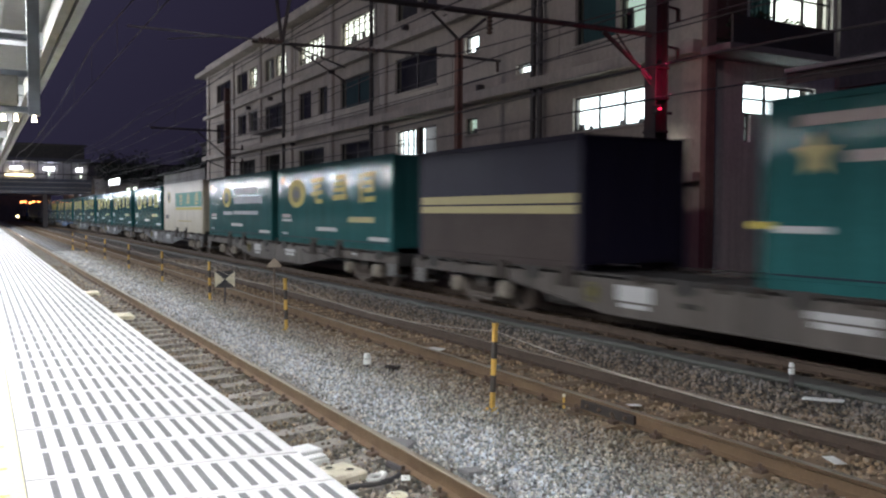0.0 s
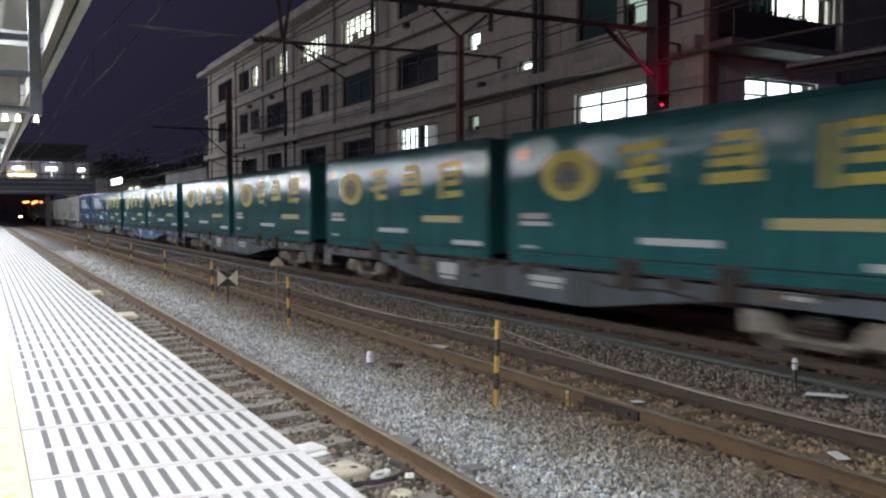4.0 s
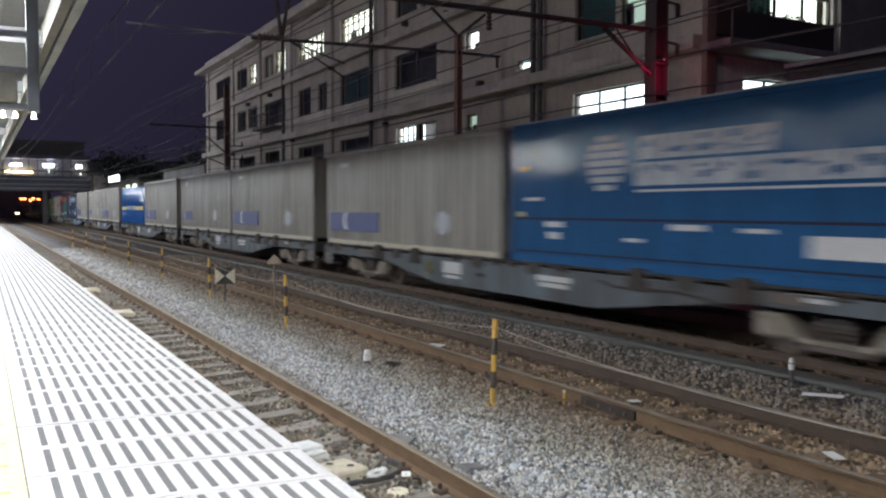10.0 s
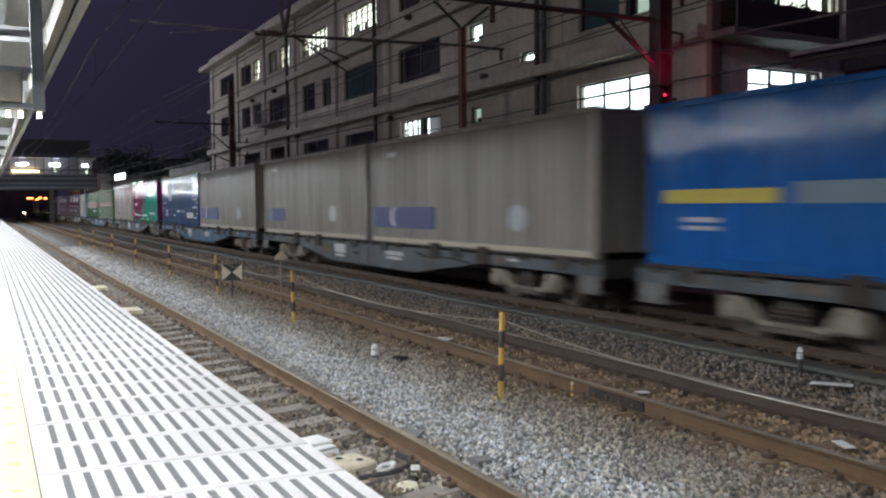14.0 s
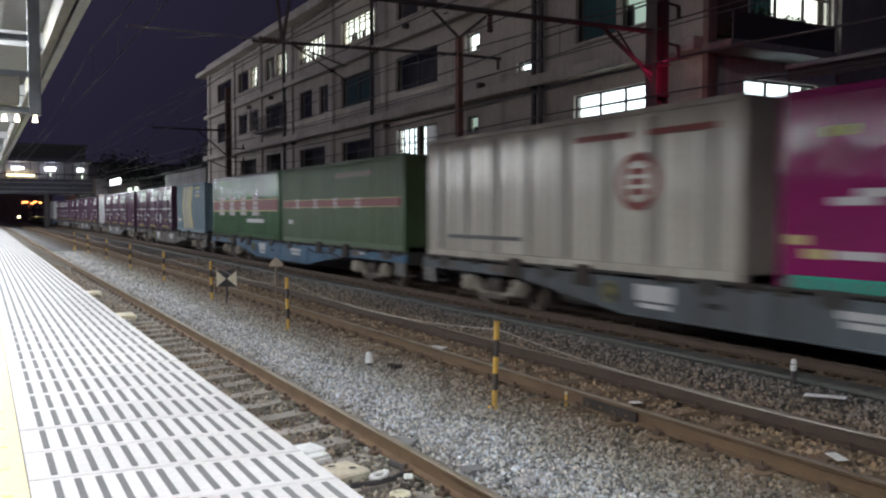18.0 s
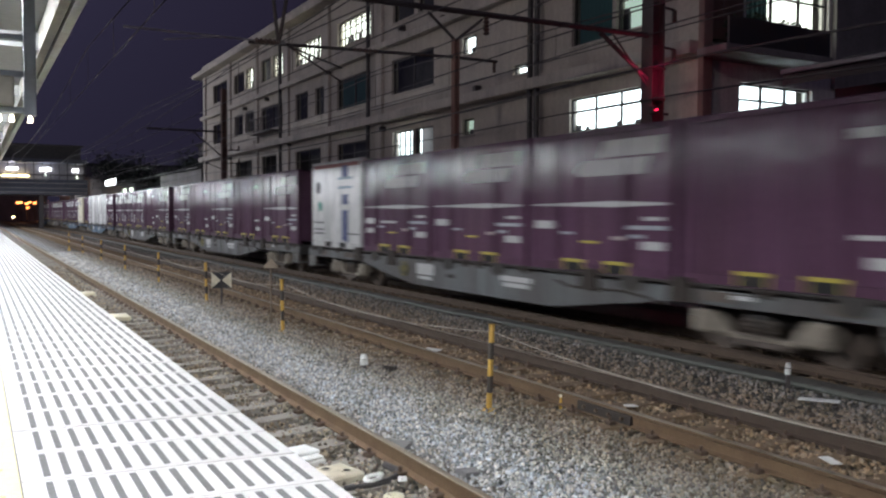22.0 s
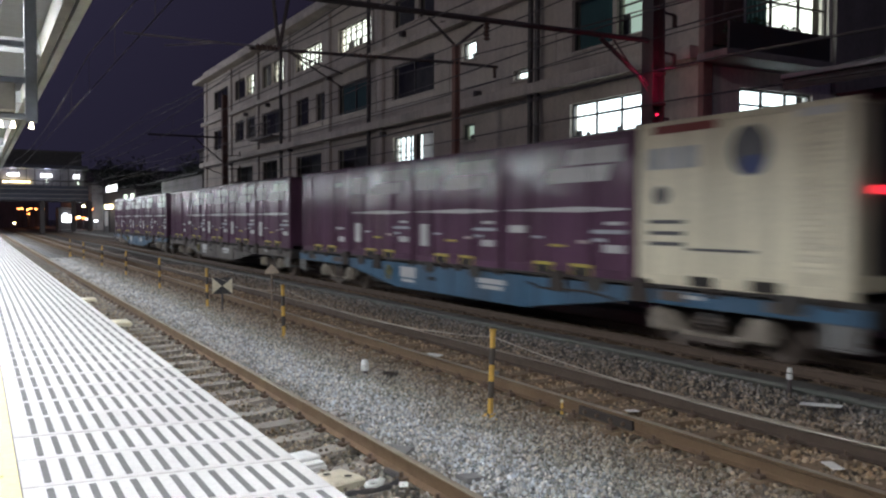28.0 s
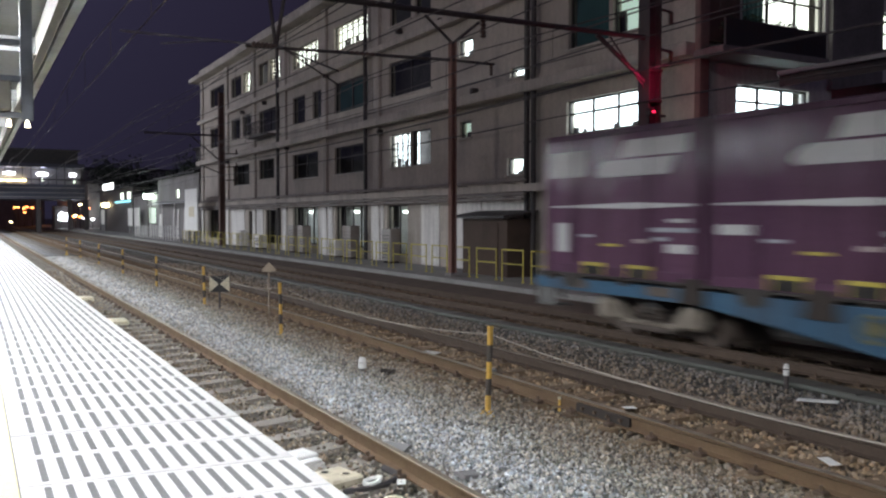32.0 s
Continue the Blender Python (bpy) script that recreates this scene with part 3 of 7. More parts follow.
# openings: y0, y1, z0, z1, look
OPEN = [
    (56.65, 60.4, 9.68, 10.95, "dark"), (50.4, 52.3, 9.68, 10.95, "lit"), (52.6, 55.0, 9.68, 10.95, "dark"), (45.05, 47.0, 9.68, 10.95, "lit"), (47.2, 49.0, 9.68, 10.95, "dark"),
    (39.2, 43.0, 9.68, 10.78, "lit"), (33.3, 37.05, 9.68, 10.82, "lit"), (27.6, 28.9, 9.68, 10.8, "dark"), (29.2, 31.1, 9.68, 10.8, "dark"),
    (57.0, 60.5, 6.83, 8.2, "dark"), (50.5, 52.4, 7.0, 8.3, "pale"), (52.9, 54.9, 7.0, 8.3, "pale"), (45.1, 49.0, 6.83, 8.2, "dark"), (41.05, 42.95, 6.85, 8.25, "dark"), (38.6, 40.0, 6.85, 8.2, "dark"),
    (33.3, 37.1, 6.8, 8.2, "teal"), (27.6, 31.2, 6.81, 8.2, "dark"), (24.62, 25.55, 7.5, 8.12, "lit"), (21.5, 22.35, 6.36, 6.68, "lit"), (17.6, 19.35, 6.75, 8.2, "teal"), (16.3, 17.45, 6.8, 8.2, "dim"),
    (29.3, 31.1, 3.96, 5.3, "lit"), (27.6, 29.2, 3.96, 5.3, "dark"), (33.5, 37.1, 3.96, 5.22, "dark"), (39.25, 43.0, 3.96, 5.26, "dark"), (46.15, 49.0, 4.2, 5.35, "dark"), (51.0, 54.6, 4.0, 5.3, "dark"),
    (24.7, 25.5, 4.72, 5.28, "dim"), (16.3, 19.42, 4.32, 5.28, "lit"), (21.6, 22.5, 3.3, 3.84, "lit"),
    (58.4, 60.8, 0.5, 2.5, "dark"), (50.0, 51.2, 0.6, 2.35, "dark"), (45.0, 47.8, 0.45, 2.4, "dark"), (39.3, 43.05, 0.6, 2.5, "glazed"), (33.4, 37.05, 0.6, 2.48, "glazed"), (29.5, 31.4, 0.45, 2.45, "glazed"),
]


def wall_with_openings(x0, x1, y0, y1, z0, z1, openings):
    """A thick wall in the y-z plane with rectangular holes right through it."""
    b = Build()
    ys = sorted({y0, y1, *[o[0] for o in openings], *[o[1] for o in openings]})
    zs = sorted({z0, z1, *[o[2] for o in openings], *[o[3] for o in openings]})

    def solid(i, j):
        if not (0 <= i < len(ys) - 1 and 0 <= j < len(zs) - 1):
            return False
        my, mz = (ys[i] + ys[i + 1]) / 2, (zs[j] + zs[j + 1]) / 2
        return not any(o[0] < my < o[1] and o[2] < mz < o[3] for o in openings)
    nz = len(zs)

    def at(i, j, s):
        return 2 * (i * nz + j) + s
    vs = [(x, y, z) for y in ys for z in zs for x in (x0, x1)]
    fs = []
    for i in range(len(ys) - 1):
        for j in range(nz - 1):
            if not solid(i, j):
                continue
            for s in (0, 1):
                fs.append((at(i, j, s), at(i + 1, j, s), at(i + 1, j + 1, s), at(i, j + 1, s)))
            for (di, dj), (a, c) in (((-1, 0), ((i, j), (i, j + 1))), ((1, 0), ((i + 1, j), (i + 1, j + 1))), ((0, -1), ((i, j), (i + 1, j))), ((0, 1), ((i, j + 1), (i + 1, j + 1)))):
                if not solid(i + di, j + dj):
                    fs.append((at(*a, 0), at(*c, 0), at(*c, 1), at(*a, 1)))
    used = sorted({v for f in fs for v in f})
    slot = {v: k for k, v in enumerate(used)}
    b.add([vs[v] for v in used], [tuple(slot[v] for v in f) for f in fs])
    return b


bld = thing("office_building", "four-storey beige rendered building with dark and lit windows", "building")
part("front_wall", wall_with_openings(FX, FX + 0.3, 14.4, 63.0, 0.1, 11.9, OPEN), M_WALL, bld)
END_OPEN = [(16.28, 18.95, 4.42, 5.2, "lit"), (16.33, 16.56, 3.75, 4.42, "lit"), (16.45, 19.55, 6.55, 8.3, "lit"), (21.9, 23.6, 6.5, 7.6, "lit")]
b = wall_with_openings(14.4, 14.7, FX + 0.3, 27.0, 0.1, 11.9, END_OPEN)
b.v = [(y, x, z) for x, y, z in b.v]
part("end_wall", b, M_WALL_WHITE, bld)
b = Build()
b.box(FX + 0.3, 27, 62.7, 63.0, 0.1, 11.9)
part("end_wall", b, M_WALL, bld)
b = Build()
b.box(26.7, 27, 14.7, 62.7, 0.1, 11.9)
part("back_wall", b, M_WALL, bld)
b = Build()
b.box(FX - 0.65, 27.4, 13.8, 64.2, 11.9, 12.2, c=0.03)
b.box(FX - 0.1, 27, 14.4, 63.3, 12.2, 12.75, c=0.03)
part("roof", b, M_WALL_BAND, bld, "projecting flat concrete roof slab")
for z0, z1, out in ((2.74, 2.98, 0.35), (5.74, 6.06, 0.42), (8.76, 9.02, 0.3)):
    b = Build()
    b.box(FX - out, FX, 14.4, 63.25, z0, z1, c=0.02)
    part("floor_band", b, M_WALL_BAND, bld, "pale projecting floor band")
for y in (32.2, 38.15, 44.1, 49.75, 55.8, 62.6):
    for z0, z1 in ((0.15, 2.73), (2.99, 5.85), (6.09, 8.79), (9.03, 11.89)):
        b = Build()
        b.box(FX - 0.14, FX, y - 0.28, y + 0.28, z0, z1, c=0.015)
        part("pier", b, M_WALL_WHITE if z0 < 1 else M_WALL_BAND, bld)
# thin boxes laid on the end wall make its upper parts darker
b = Build()
b.box(FX + 0.16, FX + 1.2, 14.24, 14.38, 6.1, 11.9, c=0.01)
part("end_panel", b, M_BROWN_WALL, bld, "dark brown area of the end wall beside the balcony window")
b = Build()
b.box(19.65, 21.8, 14.24, 14.38, 5.3, 11.9, c=0.01)
part("end_panel", b, M_WALL_DIM, bld, "dull grey area of the end wall beside the balcony window")
b = Build()
b.box(FX - 0.16, FX + 0.15, 14.2, 14.38, 0.15, 11.9, c=0.015)
part("corner_column", b, surface("faded red-brown render", (0.32, 0.22, 0.19), 0.85, 0, (0.14, 0.10, 0.10), 0.5, 9, 0.5, 0.15, streak=0.4), bld, "faded brown rendered corner column")


def window_fill(parent, o, k):
    """Frame, bars and pane of one window on the long front, with what lies behind."""
    y0, y1, z0, z1, lookk = o
    rng = random.Random(k)
    lattice = lookk == "lit" and 29 < y0 < 29.5
    b = Build()
    x = FX + 0.10
    w = 0.05
    b.box(x, x + 0.08, y0, y0 + w, z0, z1)
    b.box(x, x + 0.08, y1 - w, y1, z0, z1)
    b.box(x, x + 0.08, y0 + w, y1 - w, z0, z0 + w)
    b.box(x, x + 0.08, y0 + w, y1 - w, z1 - w, z1)
    fr = part("window", b, M_FRAME_PALE if lookk in ("pale",) else M_FRAME, parent)
    n = max(1, round((y1 - y0) / (0.62 if lookk == "lit" and z0 > 9 else 0.42 if lattice else 1.75 if lookk in ("dark", "teal") else 0.95)))
    for i in range(1, n):
        b = Build()
        yy = y0 + (y1 - y0) * i / n
        b.box(x + 0.01, x + 0.07, yy - 0.025, yy + 0.025, z0 + w, z1 - w)
        part("mullion", b, M_FRAME, fr)
    if lookk in ("lit", "half", "pale", "dim") and z1 - z0 > 0.7:
        for f in ((0.33, 0.66, 0.85) if lookk == "lit" and z0 > 9 else (0.18, 0.36, 0.54, 0.72) if lattice else (0.60,)):
            b = Build()
            zz = z0 + (z1 - z0) * f
            b.box(x + 0.012, x + 0.066, y0 + w, y1 - w, zz - 0.02, zz + 0.02)
            part("transom", b, M_FRAME, fr)
    b = Build()
    b.add([(x + 0.038, y0 + w, z0 + w), (x + 0.038, y1 - w, z0 + w), (x + 0.038, y1 - w, z1 - w), (x + 0.038, y0 + w, z1 - w)], [(0, 3, 2, 1)])
    pane = part("pane", b, M_GLASS, fr)
    pane.visible_shadow = False
    b = Build()
    b.box(FX - 0.06, FX + 0.09, y0 - 0.08, y1 + 0.08, z0 - 0.07, z0 - 0.004, c=0.01)
    part("sill", b, M_WALL_BAND, fr)
    if lookk in ("lit", "dim", "half"):
        m = {"lit": M_LIT_WARM if z0 > 9 else M_LIT}.get(lookk, M_LIT_DIM)
        ys = y0 if lookk != "half" else y0 + 0.5 * (y1 - y0)
        b = Build()
        b.box(FX + 0.34, FX + 0.37, ys - 0.1, y1 + 0.55, z0 - 0.2, z1 + 0.3)
        part("lit_blind", b, m, fr, "brightly lit blind behind the glass")
        for i in range(2 + int((y1 - y0) * 1.6)):  # things standing on the sill inside
            b = Build()
            a, h, wd = rng.uniform(y0, y1), rng.uniform(0.12, 0.5) * (z1 - z0), rng.uniform(0.04, 0.16)
            b.box(FX + 0.24, FX + 0.32, a - wd, a + wd, z0 - 0.1, z0 + h, c=0.02)
            part("sill_clutter", b, M_STEEL, fr)
    elif lookk == "glazed":  # a pale partition and tubes inside
        part("partition", Build().box(FX + 0.69, FX + 0.715, y0 - 0.3, y1 + 0.3, 0.2, z1 + 0.1), M_WALL_WHITE, fr, "pale partition inside")
        for f in (0.3, 0.72):
            b = Build()
            yy = y0 + (y1 - y0) * f
            b.box(FX + 0.62, FX + 0.68, yy - 0.28, yy + 0.28, z1 - 0.30, z1 - 0.24, c=0.015)
            part("inside_tube", b, M_TUBE_IN, fr, "white tube light inside")
    elif lookk == "teal":
        b = Build()
        n2 = int((y1 - y0) / 0.16)
        for i in range(n2):
            yy = y0 + (y1 - y0) * i / n2
            b.prism([(FX + 0.30, yy), (FX + 0.36, yy + 0.08), (FX + 0.30, yy + 0.16), (FX + 0.32, yy + 0.16), (FX + 0.38, yy + 0.08), (FX + 0.32, yy)], "z", z0 - 0.05, z1 + 0.05)
        part("curtain", b, M_CURTAIN, fr, "dark green pleated curtain")
    return fr


for k, o in enumerate(OPEN):
    window_fill(bld, o, k)
# dark-coloured backing that paints the gloom of the rooms behind the dark windows
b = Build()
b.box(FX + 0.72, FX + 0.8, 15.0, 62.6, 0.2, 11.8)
part("inner_wall", b, M_ROOM_GLOOM, bld)
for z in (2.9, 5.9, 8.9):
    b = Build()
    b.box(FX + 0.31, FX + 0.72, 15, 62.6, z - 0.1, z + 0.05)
    part("floor_slab", b, M_ROOM_GLOOM, bld)


def end_window(o, k):
    x0, x1, z0, z1, _ = o
    b = Build()
    y = 14.5
    w = 0.05
    b.box(x0, x0 + w, y, y + 0.08, z0, z1)
    b.box(x1 - w, x1, y, y + 0.08, z0, z1)
    b.box(x0 + w, x1 - w, y, y + 0.08, z0, z0 + w)
    b.box(x0 + w, x1 - w, y, y + 0.08, z1 - w, z1)
    fr = part("window", b, M_FRAME, bld)
    n = max(2, round((x1 - x0) / 0.9)) if x1 - x0 > 0.5 else 1
    for i in range(1, n):
        xx = x0 + (x1 - x0) * i / n
        b = Build()
        b.box(xx - 0.03, xx + 0.03, y + 0.01, y + 0.07, z0 + w, z1 - w)
        part("mullion", b, M_FRAME, fr)
    b = Build()
    zz = z0 + (z1 - z0) * 0.5
    b.box(x0 + w, x1 - w, y + 0.012, y + 0.066, zz - 0.025, zz + 0.025)
    part("transom", b, M_FRAME, fr)
    b = Build()
    b.add([(x0 + w, y + 0.038, z0 + w), (x1 - w, y + 0.038, z0 + w), (x1 - w, y + 0.038, z1 - w), (x0 + w, y + 0.038, z1 - w)], [(0, 1, 2, 3)])
    part("pane", b, M_GLASS, fr).visible_shadow = False
    b = Build()
    xs = x0 - 0.2
    if z0 > 6.5 and x0 < 17:  # the first third is curtained
        for i in range(9):
            b.box(x0 + i * 0.16 + (0.02 if i % 2 else 0), x0 + i * 0.16 + 0.14, 14.95, 15.04, z0 - 0.1, z1 + 0.1, c=0.03)
        part("curtain", b, M_CURTAIN, fr, "dark green curtain")
        xs = x0 + 1.45
        b = Build()
    b.box(xs, x1 + 0.2, 15.06, 15.1, z0 - 0.2, z1 + 0.2)
    part("lit_blind", b, M_LIT if z0 < 6 else M_LIT_WARM, fr, "brightly lit blind behind the glass")


for k, o in enumerate(END_OPEN):
    end_window(o, k)
b = Build()
b.box(14.6, 18.25, 13.3, 14.19, 5.64, 5.80, c=0.015)
b.box(15.2, 18.25, 14.19, 14.39, 5.64, 5.80)
part("balcony_slab", b, M_WALL_DIM, bld, "grey balcony slab")
b = Build()
b.box(14.75, 18.2, 13.36, 13.42, 5.805, 6.42)
b.box(18.14, 18.2, 13.42, 14.38, 5.805, 6.42)
part("balcony_wall", b, M_STEEL, bld, "dark balcony front")
for y in (44.75, 33.0, 21.05, 20.7):
    b = Build()
    b.tube((FX - 0.25, y, 0.15), (FX - 0.25, y, 11.85), 0.085, 10)
    for z in np.arange(1.2, 11.8, 1.5):
        b.tube((FX - 0.25, y, z), (FX - 0.25, y, z + 0.06), 0.105, 10)
    part("drain_pipe", b, M_DARK_PIPE, bld, "dark vertical drain pipe")
for k, (z, dx) in enumerate(((2.66, 0.42), (2.52, 0.48), (3.08, 0.40))):
    b = Build()
    b.tube((FX - dx, 20.9, z), (FX - dx, 62.5, z), 0.055, 8)
    for y in np.arange(22, 62, 2.9):
        b.box(FX - dx - 0.03, FX, y - 0.02, y + 0.02, z - 0.075, z - 0.05)
    part("service_pipe", b, M_PIPE, bld, "grey service pipe on brackets")
# white cladding and doors on the ground floor
for y0, y1, z1, m, lab in ((26.9, 28.3, 2.45, M_WALL_WHITE, "white painted door panel"), (24.0, 26.0, 2.6, M_WALL_WHITE, "whitewashed wall panel"), (31.7, 32.9, 2.5, M_WALL_WHITE, ""), (37.3, 39.0, 2.5, M_WALL_WHITE, ""), (48.2, 49.4, 2.5, M_WALL_WHITE, ""), (52.0, 55.0, 2.45, M_WALL_WHITE, ""), (21.2, 23.9, 2.62, M_WALL_WHITE, "whitewashed wall panel")):
    b = Build()
    b.box(FX - 0.05, FX - 0.002, y0, y1, 0.16, z1, c=0.01)
    part("wall_panel", b, m, bld, lab)
# balcony cage on the second floor
b = Build()
for y in np.arange(45.2, 49.1, 0.28):
    b.box(FX - 0.72, FX - 0.69, y - 0.012, y + 0.012, 6.6, 7.4)
b.box(FX - 0.73, FX - 0.68, 45.1, 49.1, 7.38, 7.43)
b.box(FX - 0.73, FX, 45.1, 49.1, 6.55, 6.61)
part("balcony_cage", b, M_STEEL, bld, "dark steel balcony cage")
# small wall lamp on the corner, seen between the wagons
wlamp = thing("wall_lamp", "small bright white lamp on the building corner", "wall lamp", at=pose(14.8, 15.3, 3.64))
b = Build()
b.box(-0.09, 0.0, -0.16, 0.16, -0.07, 0.07, c=0.02)
part("lens", b, glow("small white lamp", (0.95, 1.0, 0.9), 6), wlamp, "glowing white lens")
b = Build()
b.box(0.005, 0.2, -0.05, 0.05, -0.04, 0.05, c=0.01)
part("bracket", b, M_STEEL, wlamp)
# small fittings on the front
for y, z in ((37.9, 8.7), (47.5, 8.55), (52, 8.5), (30.0, 9.3), (26.6, 9.0), (24.3, 6.2), (43.6, 5.7), (31.8, 5.5), (55.6, 5.6)):
    b = Build()
    b.box(FX - 0.26, FX - 0.002, y - 0.09, y + 0.09, z - 0.10, z + 0.10, c=0.02)
    part("vent_hood", b, M_STEEL, bld)

M_BROWN_D = surface("brown boards", (0.09, 0.06, 0.045), 0.8, 0, (0.05, 0.04, 0.03), 0.5)
# lean-to shed, cabinets and outdoor units against the wall
sh = thing("lean_to_shed", "dark brown lean-to shed with a flat felt roof", "shed")
b = Build()
b.box(13.95, 14.93, 20.9, 23.5, APRON, 1.92, c=0.01)
part("body", b, M_BROWN_D, sh)
b = Build()
b.prism([(13.7, 1.93), (14.94, 2.12), (14.94, 2.18), (13.7, 1.99)], "y", 20.7, 24.0)
part("roof", b, M_BLACK, sh)
b = Build()
b.box(13.92, 13.945, 21.4, 22.3, APRON + 0.05, 1.8, c=0.008)
part("door", b, M_BROWN_D, sh, "brown board door")


def cabinet(y, h, w, m, label):
    c = thing("outdoor_unit", label, "air conditioner", "outdoor units by the wall", at=pose(14.45, y, APRON))
    b = Build()
    b.box(-0.22, 0.22, -w / 2, w / 2, 0.08, h, c=0.02)
    part("housing", b, m, c)
    b = Build()
    for k in range(8):
        b.box(-0.232, -0.222, -w / 2 + 0.06, w / 2 - 0.06, 0.2 + k * (h - 0.35) / 8, 0.225 + k * (h - 0.35) / 8)
    part("grille", b, M_STEEL, c)
    for s in (-1, 1):
        b = Build()
        b.box(-0.18, 0.18, s * w * 0.35 - 0.05, s * w * 0.35 + 0.05, 0, 0.08)
        part("foot", b, M_STEEL, c)


for y, h, w, m, lab in ((29.9, 1.35, 0.8, M_PIPE, "tall grey outdoor unit by the wall"), (33.9, 1.45, 0.9, M_PIPE, "tall grey outdoor unit by the wall"), (39.8, 1.4, 0.8, M_PIPE, "tall grey outdoor unit by the wall"), (41.2, 1.4, 0.8, M_PIPE, "tall grey outdoor unit by the wall"), (35.6, 0.8, 0.8, M_WALL_WHITE, "low white outdoor unit by the wall"), (50.8, 1.0, 0.9, M_WALL_WHITE, "low white outdoor unit by the wall"), (47.0, 0.8, 0.9, M_WALL_WHITE, "low white outdoor unit by the wall")):
    cabinet(y, h, w, m, lab)

# yellow hoops along the kerb
hoop = thing("fence_hoop", "yellow painted steel hoop fence on the kerb", "fence", "yellow hoop fences")
HW = 0.52
for s in (-1, 1):
    b = Build()
    b.tube((0, s * HW, 0), (0, s * HW, 0.90), 0.019, 8)
    b.tube((0, s * HW, 0.0), (0, s * HW, 0.02), 0.05, 8)
    part("post", b, M_FENCE, hoop)
b = Build()
b.tube((0, -HW - 0.02, 0.89), (0, HW + 0.02, 0.89), 0.019, 8)
part("top_rail", b, M_FENCE, hoop)
b = Build()
b.tube((0, -HW, 0.50), (0, HW, 0.50), 0.018, 8)
part("middle_rail", b, M_FENCE, hoop)
hoop.matrix_basis = pose(13.15, 18.0, APRON)
for k in range(1, 31):
    copy_thing(hoop, pose(13.15 + random.uniform(-0.02, 0.02), 18.0 + k * 1.42 + random.uniform(-0.04, 0.04), APRON, 0, 0, random.uniform(-1.5, 1.5)))

# house with a dark roof by the track
hs = thing("trackside_house", "low dark house with an overhanging sheet roof", "house")
b = Build()
b.box(14.2, 20, 0.5, 10.3, APRON, 4.35)
part("wall", b, M_STEEL, hs)
b = Build()
b.prism([(13.3, 4.40), (16.8, 5.25), (20.3, 4.40), (20.3, 4.66), (16.8, 5.50), (13.3, 4.66)], "y", 0.1, 10.75)
part("roof", b, M_BLACK, hs, "dark sheet roof with a raised ridge")
b = Build()
b.box(13.22, 13.295, 0.1, 10.75, 4.60, 4.69, c=0.01)
part("gutter", b, M_STEEL_GREY, hs, "grey eaves gutter")

# potted shrubs on the balcony
def shrub(x, y, z, r, seed):
    rng = np.random.default_rng(seed)
    t = thing("potted_shrub", "dark leafy potted shrub on the balcony", "plant", "balcony shrubs", at=pose(x, y, z))
    b = Build()
    b.tube((0, 0, 0), (0, 0, 0.28), 0.12, 10, r2=0.16)
    part("pot", b, M_RUST_PIPE, t)
    for k in range(5):
        a = rng.uniform(0, 6.28)
        b = Build()
        b.tube((0, 0, 0.26), (0.3 * r * math.cos(a), 0.3 * r * math.sin(a), 0.3 + r), 0.012, 5, r2=0.005)
        part("stem", b, M_STEEL, t)
    b = Build()
    for k in range(170):
        d = rng.normal(size=3)
        d = d / np.linalg.norm(d) * r * rng.uniform(0.35, 1.0) ** 0.6
        c = Vector(d) + Vector((0, 0, 0.32 + r * 0.8))
        u, w = Vector(rng.normal(size=3)).normalized() * 0.07, Vector(rng.normal(size=3)).normalized() * 0.035
        b.add([c - u, c - w, c + u, c + w], [(0, 1, 2, 3)])
    part("leaves", b, M_LEAVES, t)["kind"] = "stuff"


M_LEAVES = surface("dark green leaves", (0.02, 0.036, 0.018), 0.8, 0, (0.02, 0.03, 0.015), 0.4)
for k, x in enumerate((15.4, 16.1, 16.7, 17.2, 17.8)):
    shrub(x, 13.8, 5.805, 0.26 + 0.07 * (k % 2), k)

# ---- left background: low houses, billboard, concourse over the tracks, street lights ----
bb = thing("billboard", "blank-looking white billboard on steel legs", "billboard")
b = Build()
b.box(13.45, 13.52, 58.1, 61.9, 1.0, 3.95, c=0.015)
part("board", b, M_WHITE, bb)
for y in (58.8, 61.2):
    b = Build()
    b.box(13.54, 13.64, y - 0.05, y + 0.05, APRON, 3.9)
    part("leg", b, M_STEEL_GREY, bb)
b = Build()
b.box(13.44, 13.449, 59.0, 60.6, 2.0, 2.7)
part("faded_print", b, M_CREAM, bb, "faded pinkish print")


def z_hi(z):
    return z > 4


def low_house(name, x0, x1, y0, y1, h, m, label, lit=()):
    t = thing(name, label, "house", "low houses by the line")
    op = [(a, c, d, e, "w") for a, c, d, e in lit]
    part("wall", wall_with_openings(x0, x0 + 0.25, y0, y1, 0.1, h, op), m, t)
    for bb3 in ((x0 + 0.25, x1, y0, y0 + 0.25), (x0 + 0.25, x1, y1 - 0.25, y1), (x1 - 0.25, x1, y0 + 0.25, y1 - 0.25)):
        part("side_wall", Build().box(*bb3, 0.1, h), m, t)
    b = Build()
    b.prism([(x0 - 0.4, h), ((x0 + x1) / 2, h + 0.9), (x1 + 0.4, h), (x1 + 0.4, h + 0.12), ((x0 + x1) / 2, h + 1.05), (x0 - 0.4, h + 0.12)], "y", y0 - 0.3, y1 + 0.3)
    part("roof", b, M_BLACK, t)
    for a, c, d, e in lit:
        b = Build()
        b.box(x0 + 0.12, x0 + 0.16, a, c, d, e)
        part("lit_window", b, M_LIT_SOFT if z_hi(e) else M_LIT_DIM, t, "softly lit window")


